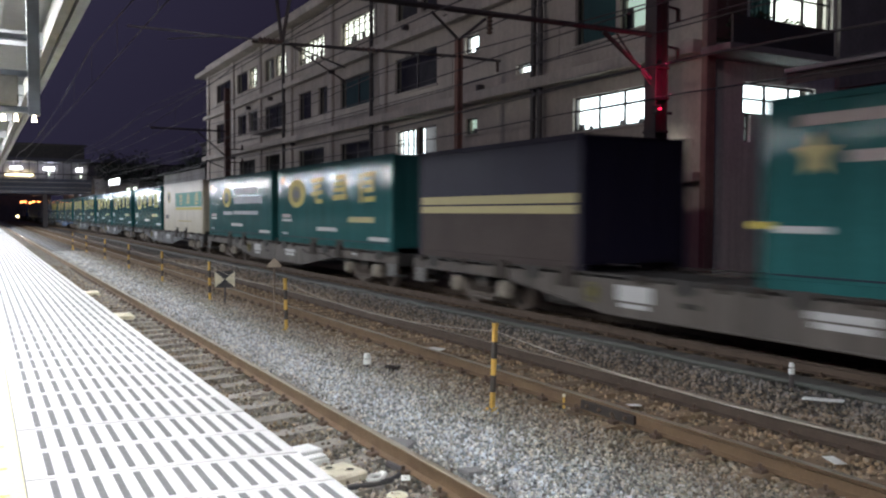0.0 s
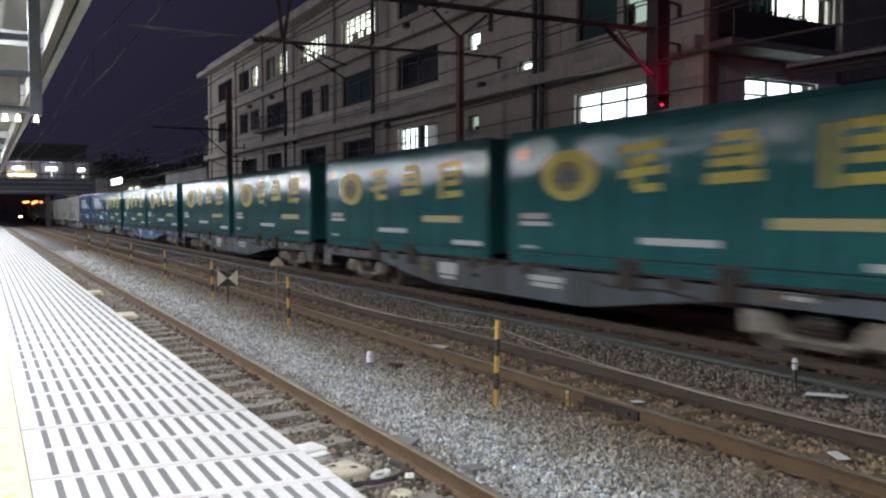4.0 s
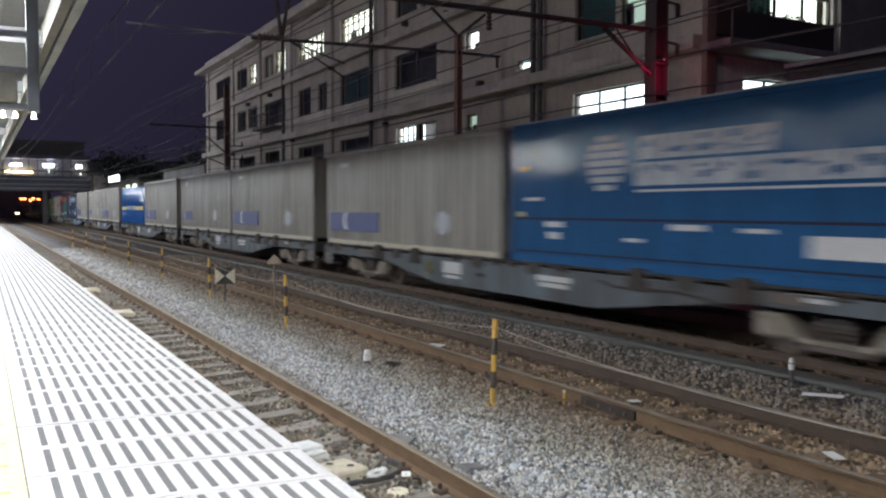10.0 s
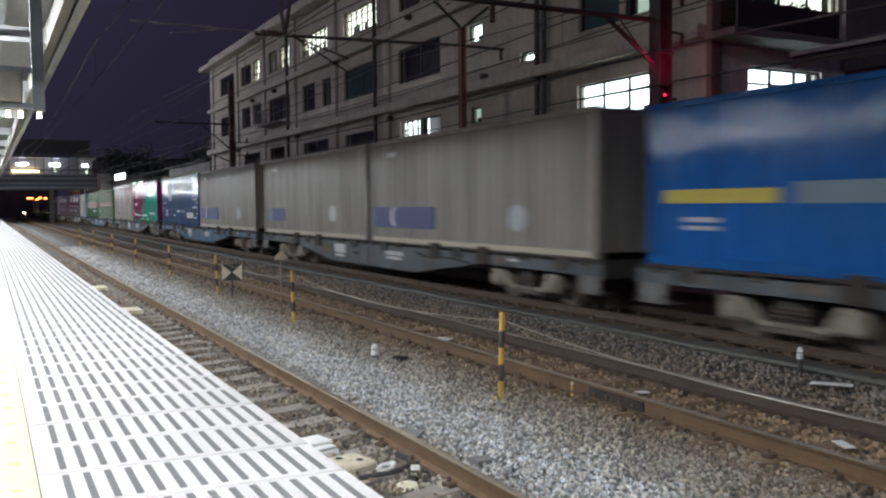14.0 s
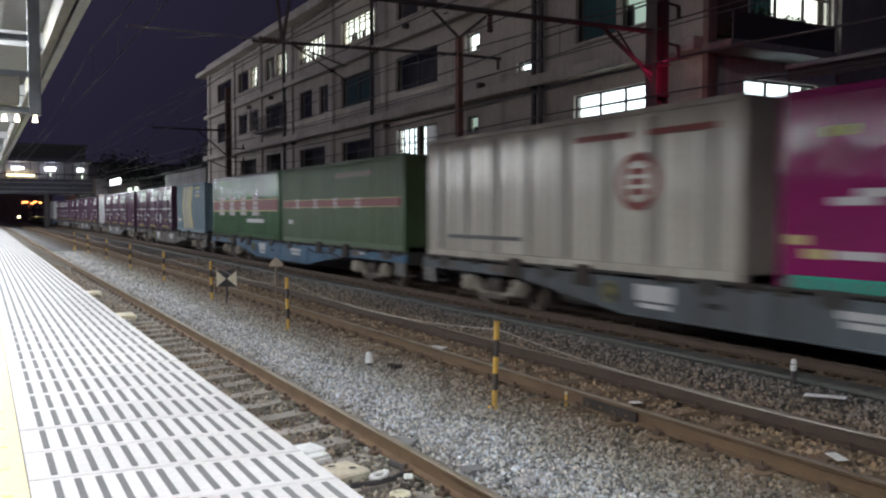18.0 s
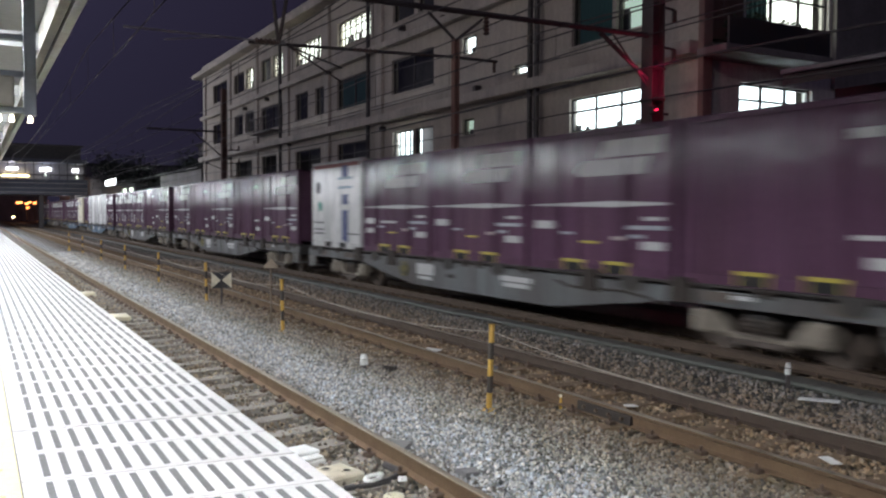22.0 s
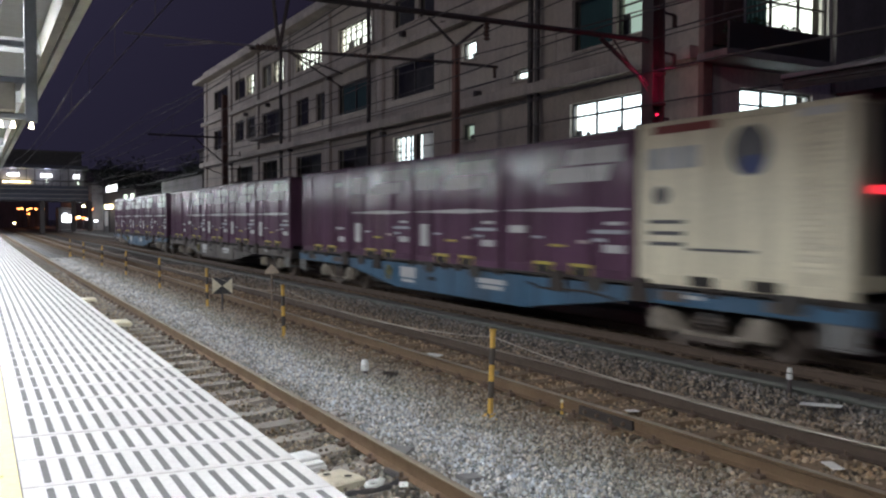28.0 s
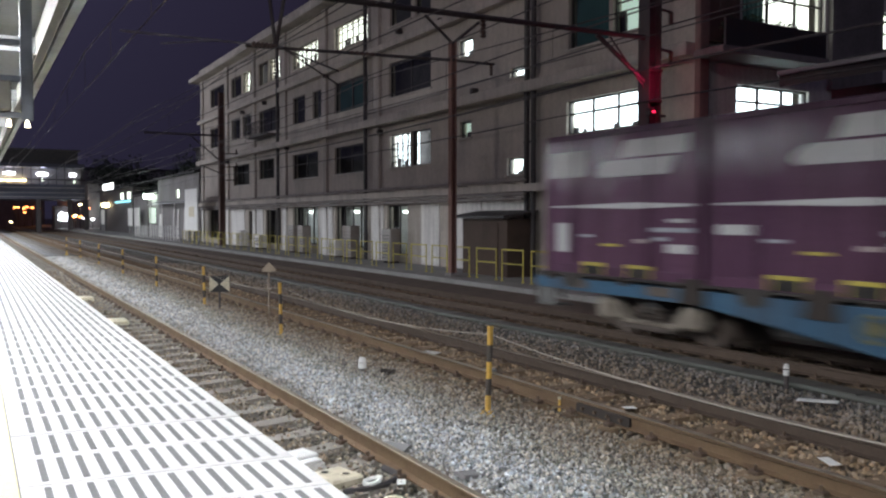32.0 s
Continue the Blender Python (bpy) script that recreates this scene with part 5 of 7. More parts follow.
    for sy in (-1, 1):
        bog = new("bogie")
        bog.parent, bog.location = w, (0, sy * 7.1, 0)
        for sx in (-1, 1):
            b = Build()
            arch = [(-1.13, 0.58), (-1.15, 0.38), (-0.64, 0.30), (-0.42, 0.17), (0.42, 0.17), (0.64, 0.30), (1.15, 0.38), (1.13, 0.58), (0.74, 0.60), (0.50, 0.31), (-0.50, 0.31), (-0.74, 0.60)]
            b.prism(arch, "x", sx * 0.93 - 0.06, sx * 0.93 + 0.06)
            part("side_frame", b, M_BOGIE_PALE if m_bogie is M_BOGIE else m_bogie, bog)
            for ay in (-0.95, 0.95):
                b = Build()
                b.box(sx * 1.0 - 0.10, sx * 1.0 + 0.10, ay - 0.19, ay + 0.19, 0.27, 0.62, c=0.05)
                b.tube((sx * 1.08, ay, 0.43), (sx * 1.14, ay, 0.43), 0.12, 12)
                part("axle_box", b, M_BOGIE_PALE, bog)
            for ay in (-0.17, 0.17):
                b = Build()
                b.lathe(sx * 0.98, ay, [(0.06 if k % 2 else 0.088, 0.26 + k * 0.032) for k in range(10)], 10)
                part("spring", b, M_BOGIE_DARK, bog)
            b = Build()
            b.box(sx * 1.0 - 0.05, sx * 1.0 + 0.05, -0.52, 0.52, 0.17, 0.25, c=0.02)
            part("spring_plank", b, M_BOGIE_DARK, bog)
        b = Build()
        b.box(-1.0, 1.0, -0.22, 0.22, 0.42, 0.70, c=0.04)
        part("bolster", b, M_UNDER, bog)
        for ay in (-0.95, 0.95):
            b = Build()
            b.tube((-0.9, 0, 0), (0.9, 0, 0), 0.08, 10)
            for sx in (-1, 1):
                a0, a1 = sx * 0.51, sx * 0.62
                b.tube((a0, 0, 0), (a1, 0, 0), 0.43, 28)
                b.tube((sx * 0.49, 0, 0), (a0, 0, 0), 0.455, 28)
                b.tube((a1, 0, 0), (sx * 0.66, 0, 0), 0.15, 12)
                for k in range(4):
                    c, s = math.cos(k * math.pi / 2) * 0.27, math.sin(k * math.pi / 2) * 0.27
                    b.tube((a1 - sx * 0.002, c, s), (a1 + sx * 0.006, c, s), 0.05, 8, slot=1)
            ws = part("wheelset", b, [M_WHEEL, M_UNDER], bog)
            ws.matrix_parent_inverse = Matrix.Translation((0, ay, 0.43))
    return w


W_KINDS = {
    "grey": (M_W_GREY, M_BOGIE, "grey flat container wagon with a deep-bellied side sill"),
    "blue": (M_W_BLUE, M_BOGIE, "light blue flat container wagon with a deep-bellied side sill"),
    "deep": (M_W_DEEP, M_BOGIE, "deep blue flat container wagon with a deep-bellied side sill"),
    "slate": (M_W_SLATE, M_BOGIE, "slate blue-grey flat container wagon with a deep-bellied side sill"),
    "brown": (M_W_BROWN, M_BOGIE_DARK, "grimy brown-grey flat container wagon with a deep-bellied sill"),
}


def container_master(name, length, height, m_body, label, group, ribs="corrugated", half=1.235, m_low=None, m_frame=None):
    """Closed steel freight container; origin at the middle of its floor, length along y."""
    c = thing(name, label, "freight container", group)
    L, mf = length / 2, m_frame or m_body
    b = Build()
    d = 0.045 if ribs == "corrugated" else 0.03
    if ribs == "corrugated":
        prof, y, pitch = [], -L + 0.12, 0.28
        while y < L - 0.12:
            for dy, out in ((0, 0), (0.10, 0), (0.14, 1), (0.24, 1)):
                if y + dy < L - 0.12:
                    prof.append((y + dy, out))
            y += pitch
        prof.append((L - 0.12, 0))
    elif ribs == "panel":
        prof, y, pitch = [], -L + 0.12, 1.14
        while y < L - 0.12:
            for dy, out in ((0, 0), (pitch - 0.14, 0), (pitch - 0.12, 1), (pitch - 0.03, 1), (pitch - 0.01, 0)):
                if y + dy < L - 0.12:
                    prof.append((y + dy, out))
            y += pitch
        prof.append((L - 0.12, 0))
    else:
        prof = [(-L + 0.12, 0.8), (L - 0.12, 0.8)]
    z0, z1 = 0.14, height - 0.10
    splits = [z0, z1] if m_low is None else [z0, height * 0.42, z1]
    for sx in (-1, 1):
        for k in range(len(splits) - 1):
            vs, fs = [], []
            for y, out in prof:
                x = sx * (half - d + out * (d - 0.004))
                vs += [(x, y, splits[k]), (x, y, splits[k + 1])]
            for i in range(len(prof) - 1):
                fs.append((2 * i, 2 * i + 2, 2 * i + 3, 2 * i + 1))
            b.add(vs, fs, slot=1 if (m_low is not None and k == 0) else 0)
        part("side_wall", b, [m_body, m_low or m_body], c)
        b = Build()
    b.add([(-half + d, -L + 0.05, height - 0.02), (half - d, -L + 0.05, height - 0.02), (half - d, L - 0.05, height - 0.02), (-half + d, L - 0.05, height - 0.02)], [(0, 1, 2, 3)])
    part("roof", b, m_body, c)
    b = Build()
    b.add([(-half + d, -L + 0.05, 0.1), (half - d, -L + 0.05, 0.1), (half - d, L - 0.05, 0.1), (-half + d, L - 0.05, 0.1)], [(0, 3, 2, 1)])
    part("floor", b, m_body, c)
    for sy in (-1, 1):
        b = Build()
        b.box(-half + 0.05, half - 0.05, sy * (L - 0.06) - 0.02, sy * (L - 0.06) + 0.02, 0.1, height - 0.05)
        part("end_wall", b, m_body, c)
    for sx in (-1, 1):
        for sy in (-1, 1):
            b = Build()
            b.box(min(sx * half, sx * (half - 0.14)), max(sx * half, sx * (half - 0.14)), sy * (L - 0.07) - 0.07, sy * (L - 0.07) + 0.07, 0.0, height, c=0.012)
            part("corner_post", b, mf, c)
        b = Build()
        b.box(min(sx * half, sx * (half - 0.10)), max(sx * half, sx * (half - 0.10)), -L + 0.14, L - 0.14, height - 0.10, height - 0.004, c=0.01)
        part("top_rail", b, mf, c)
        b = Build()
        b.box(min(sx * half, sx * (half - 0.10)), max(sx * half, sx * (half - 0.10)), -L + 0.14, L - 0.14, 0.004, 0.15, c=0.01)
        part("bottom_rail", b, m_low or mf, c)
    for sy in (-1, 1):  # end doors with locking bars
        ye = sy * (L - 0.035)
        for s in (-1, 1):
            b = Build()
            b.box(min(s * 0.01, s * (half - 0.15)), max(s * 0.01, s * (half - 0.15)), ye - 0.012, ye + 0.012, 0.16, height - 0.12, c=0.008)
            leaf = part("end_door", b, mf, c)
            for x in (0.3 * s, 0.75 * s):
                b = Build()
                b.tube((x, ye + sy * 0.03, 0.12), (x, ye + sy * 0.03, height - 0.1), 0.018, 6)
                part("locking_bar", b, mf, leaf)
    return c


def side_bar(c, name, y, z, dy, dz, m, label="", half=1.235, lift=0.001):
    b = Build()
    b.box(-half - lift - 0.003, -half + 0.02, y - dy, y + dy, z - dz, z + dz)
    return part(name, b, m, c, label)


def side_disc(c, name, y, z, ry, rz, m, label="", half=1.235, lift=0.001, n=24):
    b = Build()
    b.prism([(y + ry * math.cos(2 * math.pi * k / n), z + rz * math.sin(2 * math.pi * k / n)) for k in range(n)], "x", -half - lift - 0.003, -half + 0.02)
    return part(name, b, m, c, label)


GLYPHS = {
    0: ((-0.40, 0.36, 0.42, 0.39, 0.15), (-0.20, 0.12, 0.28, 0.18, 0.14), (-0.40, -0.12, 0.42, -0.06, 0.15), (-0.06, 0.16, -0.08, -0.36, 0.17), (-0.04, -0.40, 0.36, -0.38, 0.15)),
    1: ((-0.20, 0.40, 0.28, 0.42, 0.15), (-0.34, 0.18, 0.36, 0.20, 0.13), (-0.36, -0.02, 0.38, 0.0, 0.13), (0.33, 0.30, 0.31, -0.08, 0.15), (-0.40, -0.28, 0.40, -0.25, 0.18)),
    2: ((-0.36, 0.40, -0.38, -0.44, 0.17), (-0.14, 0.40, 0.44, 0.42, 0.14), (-0.12, 0.16, 0.40, 0.17, 0.15), (-0.12, -0.08, 0.40, -0.07, 0.14), (0.38, 0.36, 0.37, -0.08, 0.14), (-0.14, -0.38, 0.44, -0.36, 0.16)),
}


def side_glyph(c, y, z, w, h, m, kind, half=1.235):
    """A bold block of the fleet's signwriting, kept to plain leaning bars."""
    b = Build()
    for k, (u0, v0, u1, v1, th) in enumerate(GLYPHS[kind % 3]):
        p, q = Vector((y - u0 * w, z + v0 * h)), Vector((y - u1 * w, z + v1 * h))
        d = (q - p).normalized()
        nrm, d = Vector((-d.y, d.x)) * th * h * 0.52, d * th * h * 0.3
        b.prism([tuple(v) for v in (p - d - nrm, q + d - nrm, q + d + nrm, p - d + nrm)], "x", -half - 0.004 - 0.0002 * k, -half + 0.02)
    return part("lettering_block", b, m, c)


def fork_pockets(c, L, m, ys, half=1.235):
    for y in ys:
        b = Build()
        b.box(-half - 0.010, -half + 0.02, y - 0.28, y + 0.28, 0.165, 0.218)
        b.box(-half - 0.006, -half + 0.02, y - 0.27, y - 0.235, 0.02, 0.165)
        b.box(-half - 0.006, -half + 0.02, y + 0.235, y + 0.27, 0.02, 0.165)
        part("fork_pocket", b, m, c, "yellow painted fork pocket rim" if m is M_MARK_Y else "")
        # black plate paints the shade inside the pocket
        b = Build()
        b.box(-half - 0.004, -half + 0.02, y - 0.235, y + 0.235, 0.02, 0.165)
        part("fork_hole", b, M_HOLE_SHADE_HOSE, c)


G12, G31 = "small plum containers", "long containers"


def purple(variant):
    lab = {0: "plum red twelve-foot steel container with a white line", 1: "plum red ribbed container with no white line", 2: "plum red container with two white panels and line", 3: "plum red container with white line and side door"}[variant]
    c = container_master("small_container", 3.715, 2.40, M_PURPLE, lab, G12, ribs="corrugated" if variant == 1 else "panel", half=1.225)
    h = 1.225
    if variant != 1:
        b = Build()
        b.prism([(1.74, 1.145), (-0.5, 1.105), (-1.74, 1.135), (-1.74, 1.165), (-0.5, 1.205), (1.74, 1.165)], "x", -h - 0.004, -h + 0.02)
        part("white_line", b, M_MARK_W, c, "long tapering white painted line")
        b = Build()
        b.prism([(-1.58, 1.925), (-0.14, 1.925), (-0.26, 2.19), (-1.62, 2.19)], "x", -h - 0.004, -h + 0.02)
        b.prism([(-1.22, 1.625), (0.36, 1.625), (0.46, 1.70), (0.40, 1.80), (0.20, 1.885), (-1.34, 1.885)], "x", -h - 0.004, -h + 0.02)
        part("emblem_block", b, M_MARK_W, c, "white emblem blocks")
        if variant != 2:
            side_bar(c, "marking", 1.35, 0.80, 0.30, 0.07, M_MARK_W, "", h)
        side_bar(c, "marking", -1.42, 0.92, 0.20, 0.028, M_MARK_W, "", h)
        side_bar(c, "marking", -1.28, 0.78, 0.42, 0.032, M_MARK_P, "", h)
        side_bar(c, "marking", -1.05, 0.64, 0.14, 0.028, M_MARK_P, "", h)
        side_bar(c, "marking", -1.42, 0.50, 0.24, 0.065, M_MARK_W, "", h)
        side_bar(c, "marking", 0.72, 0.66, 0.16, 0.022, M_MARK_P, "", h)
        side_bar(c, "marking", -0.62, 0.60, 0.12, 0.03, M_MARK_PINK, "", h)
        side_bar(c, "marking", 0.1, 0.52, 0.2, 0.02, M_MARK_Y, "", h)
    else:
        side_bar(c, "marking", -1.2, 0.72, 0.25, 0.03, M_MARK_W, "", h)
        side_bar(c, "marking", -1.35, 0.42, 0.2, 0.07, M_MARK_W, "", h)
        side_bar(c, "marking", -1.1, 1.95, 0.22, 0.06, M_MARK_W, "", h)
    if variant == 2:
        side_bar(c, "white_panel", 1.24, 1.88, 0.50, 0.22, M_MARK_W, "white painted panel", h)
        side_bar(c, "data_plate", 1.35, 0.62, 0.17, 0.25, M_MARK_W, "white data plate", h)
    if variant == 3:
        side_bar(c, "data_plate", 1.4, 0.55, 0.2, 0.06, M_MARK_W, "", h)
        side_bar(c, "marking", 0.3, 0.78, 0.42, 0.028, M_MARK_W, "", h)
    # side door: two leaves with bars
    for y in (-0.93, 0.93):
        b = Build()
        b.box(-h - 0.002, -h + 0.02, y - 0.012, y + 0.012, 0.2, 2.28)
        b.tube((-h - 0.012, y + 0.12, 0.2), (-h - 0.012, y + 0.12, 2.28), 0.014, 6)
        part("door_bar", b, M_PURPLE, c)
    fork_pockets(c, 3.715, M_MARK_Y, (-0.58, 0.52), h)
    return c


def green31(text):
    lab = {0: "dark green long container, yellow oval emblem and lettering", 1: "dark green long container with white text bars", 2: "dark green long container with a small gold star"}[text]
    c = container_master("long_container", 9.125, 2.48, M_GREEN, lab, G31, ribs="smooth")
    ey = 1.5 if text == 1 else 2.65
    if text < 2:
        er = (0.60, 0.40) if text == 1 else (0.78, 0.45)
        side_disc(c, "emblem", ey, 1.60, *er, M_MARK_Y, "yellow oval emblem")
        side_disc(c, "emblem_centre", ey + 0.05, 1.58, er[0] * 0.58, er[1] * 0.60, M_GREEN if text else M_OLIVE_Y, "", lift=0.003)
        b = Build()
        b.prism([(ey - 0.36, 1.46), (ey - 0.2, 1.74), (ey, 1.66), (ey + 0.2, 1.76), (ey + 0.34, 1.44), (ey + 0.12, 1.50), (ey, 1.40), (ey - 0.14, 1.50)], "x", -1.243, -1.22)
        part("emblem_figure", b, M_MARK_D, c)
    b = Build()
    sy, sz, sr = (3.75, 1.72, 0.30) if text == 2 else (4.05, 2.06, 0.17)
    b.prism([(sy + (sr if k % 2 == 0 else sr * 0.5) * math.sin(k * math.pi / 5), sz + (sr if k % 2 == 0 else sr * 0.5) * math.cos(k * math.pi / 5)) for k in range(10)], "x", -1.2395, -1.22)
    part("star", b, M_MARK_OCHRE, c, "faded gold star")
    if text == 1:
        for y, dy, z, dz in ((-1.2, 1.6, 1.82, 0.12), (-1.5, 1.9, 1.46, 0.12), (1.4, 0.65, 0.96, 0.07), (-1.2, 1.7, 0.98, 0.07), (3.9, 0.25, 1.88, 0.05), (3.55, 0.35, 2.0, 0.03)):
            side_bar(c, "text_bar", y, z, dy, dz, M_MARK_P, "white text bar")
    elif text == 2:
        for y, dy, z, dz, m in ((2.2, 1.8, 2.16, 0.07, M_MARK_PINK), (2.4, 0.9, 1.68, 0.07, M_MARK_PINK), (4.55, 0.2, 0.84, 0.05, M_MARK_Y), (3.95, 0.42, 0.79, 0.045, M_MARK_W), (0.5, 1.5, 1.7, 0.2, M_MARK_P)):
            side_bar(c, "text_bar", y, z, dy, dz, m, "faded text bar")
    else:
        for k, y in enumerate((0.8, -1.05, -2.95)):
            side_glyph(c, y, 1.66, 1.08, 0.84, M_MARK_Y, k)
        side_bar(c, "text_bar", -2.55, 0.80, 0.86, 0.075, M_MARK_OCHRE, "yellow text bar")
    side_bar(c, "text_bar", 0.0, 0.50, 0.80, 0.055, M_MARK_W, "white text bar")
    if text < 2:
        side_bar(c, "text_bar", 3.7, 0.88, 0.42, 0.055, M_MARK_PINK)
        side_bar(c, "text_bar", 3.65, 0.74, 0.46, 0.04, M_MARK_W)
        side_bar(c, "text_bar", 3.85, 0.30, 0.25, 0.03, M_MARK_P)
    side_bar(c, "pressed_line", 0, 0.205, 4.4, 0.012, M_NAVY, lift=0.0005)
    side_bar(c, "text_bar", -3.7, 0.30, 0.6, 0.05, M_MARK_W, "white text bar")
    b = Build()
    b.box(-1.245, 1.245, -0.35, 0.35, 2.475, 2.505, c=0.01)
    part("roof_plate", b, M_MARK_W, c)
    fork_pockets(c, 9.41, M_UNDER, (-1.05, 1.05))
    return c


def blue31(variant):
    lab = {0: "blue long container with a round emblem and white text blocks", 1: "blue long container with a yellow roof edge and text"}[variant]
    c = container_master("long_container", 9.41, 2.6, M_BLUE, lab, G31, ribs="smooth")
    ye, ze, re = ((1.9, 1.75, 0.46), (2.3, 1.85, 0.55))[variant]
    for k in range(7):
        z = ze + re * (k - 3) / 3.4
        side_bar(c, "emblem_bar", ye, z, math.sqrt(max(0.02, re * re - (z - ze) ** 2)), re * 0.10, M_MARK_P, "pale striped round emblem")
    rng = random.Random(5)
    rows = (((1.1, -1.45, 1.95, 0.18, 5), (1.2, -3.1, 1.54, 0.18, 8)), ((1.2, -3.4, 2.0, 0.2, 9),))[variant]
    for y0, y1, z, dz, n in rows:
        st = (y0 - y1) / n
        for k in range(n):
            yb = y0 - (k + 0.5) * st
            side_bar(c, "text_block", yb, z, st * 0.46, dz, M_MARK_P, "pale text block")
            for _ in range(3):
                side_bar(c, "text_gap", yb + rng.uniform(-0.28, 0.28) * st, z + rng.uniform(-0.6, 0.6) * dz, st * rng.uniform(0.06, 0.2), dz * rng.uniform(0.07, 0.3), M_BLUE, lift=0.003)
    side_bar(c, "text_line", -1.0, 1.28 if variant == 0 else 1.66, 2.15, 0.018, M_MARK_W)
    side_bar(c, "text_panel", -2.75, 0.52, 0.72, 0.14, M_MARK_W, "white sign panel")
    for y, z, dy, dz in ((3.95, 1.18, 0.26, 0.03), (3.3, 0.72, 0.26, 0.05), (3.3, 0.52, 0.18, 0.06), (0.05, 0.72, 0.34, 0.045), (-1.2, 0.70, 0.26, 0.03), (-4.0, 1.32, 0.36, 0.035), (-3.9, 0.92, 0.46, 0.04), (-4.0, 0.4, 0.3, 0.035), (1.2, 0.50, 0.2, 0.03)):
        side_bar(c, "marking", y, z, dy, dz, M_MARK_W)
    for y, z in ((4.25, 1.75), (4.35, 0.9), (-4.35, 1.15), (-4.35, 0.6)):
        side_bar(c, "marking", y, z, 0.12, 0.045, M_MARK_OCHRE)
    b = Build()
    b.box(-1.2365, -1.2355, -4.55, 4.55, 0.80, 0.84)
    b.box(-1.2365, -1.2355, -4.55, 4.55, 0.20, 0.23)
    part("pressed_line", b, M_NAVY, c)
    b = Build()
    b.box(-1.24, -1.20, -4.55, 4.55, 2.585, 2.615)
    part("roof_edge", b, M_MARK_Y if variant else M_MARK_P, c, "yellow roof edge trim" if variant else "pale roof edge trim")
    return c


def grey31(variant):
    c = container_master("long_container", 9.41, 2.6, M_GREY, {0: "grey ribbed long container with a blue corner panel", 1: "grey ribbed long container with a round mark"}[variant], G31, ribs="corrugated")
    if variant == 0:
        side_bar(c, "blue_panel", 2.85, 0.64, 1.72, 0.26, M_MARK_B, "blue painted panel")
        side_disc(c, "crescent", 3.25, 0.66, 0.24, 0.24, M_MARK_W, "white crescent", lift=0.003)
        side_disc(c, "crescent_shade", 3.10, 0.66, 0.22, 0.22, M_MARK_B, "", lift=0.005)
        side_disc(c, "round_mark", -2.3, 0.68, 0.32, 0.26, M_MARK_P, "white round mark")
    else:
        side_bar(c, "blue_panel", 3.3, 0.66, 1.0, 0.22, M_MARK_B, "blue painted panel")
        side_disc(c, "round_mark", -2.2, 0.72, 0.28, 0.24, M_MARK_W, "white round mark")
        side_disc(c, "round_mark", 4.0, 0.66, 0.24, 0.24, M_MARK_W)
    side_bar(c, "marking", 3.4, 2.22, 0.25, 0.06, M_MARK_W)
    side_bar(c, "sill_band", 0, 0.08, 4.55, 0.05, M_BEIGE_C)
    return c


def stripe_blue31():
    c = container_master("long_container", 9.41, 2.46, M_BRIGHT_BLUE, "bright blue ribbed long container with broken yellow stripe", G31, ribs="corrugated")
    side_bar(c, "yellow_stripe", 3.3, 1.04, 1.05, 0.10, M_MARK_Y, "yellow painted stripe")
    side_bar(c, "yellow_stripe", -2.9, 1.04, 1.45, 0.12, M_MARK_Y, "yellow painted stripe")
    side_bar(c, "emblem_panel", 1.15, 1.07, 0.85, 0.14, M_SLATE, "dull slate emblem panel")
    side_bar(c, "emblem_panel", -0.75, 1.07, 0.60, 0.14, M_SLATE, "dull slate emblem panel")
    side_bar(c, "marking", 3.6, 0.70, 0.34, 0.035, M_MARK_P)
    side_bar(c, "marking", 3.6, 0.58, 0.34, 0.03, M_MARK_P)
    return c


def beige31():
    c = container_master("long_container", 9.125, 2.5, M_BEIGE_C, "beige long container with a green banner, yellow lettering", G31, ribs="smooth")
    side_bar(c, "banner", -1.45, 1.62, 2.95, 0.35, M_MARK_G, "green painted banner")
    side_bar(c, "banner_line", -1.45, 1.17, 2.95, 0.06, M_MARK_Y, "yellow line")
    for k, y in enumerate((0.2, -1.5, -3.3)):
        side_glyph(c, y, 1.62, 0.75, 0.54, M_MARK_OCHRE, k, half=1.2385)
    side_disc(c, "emblem", 3.2, 1.78, 0.45, 0.33, M_MARK_OCHRE, "faded yellow emblem")
    side_disc(c, "emblem_centre", 3.2, 1.78, 0.28, 0.22, M_MARK_D, "", lift=0.003)
    side_bar(c, "text_bar", 3.7, 0.75, 0.4, 0.10, M_MARK_D, "grey text bars")
    side_bar(c, "text_bar", -0.6, 0.55, 1.6, 0.03, M_MARK_OCHRE)
    fork_pockets(c, 9.41, M_UNDER, (-1.05, 1.05))
    return c


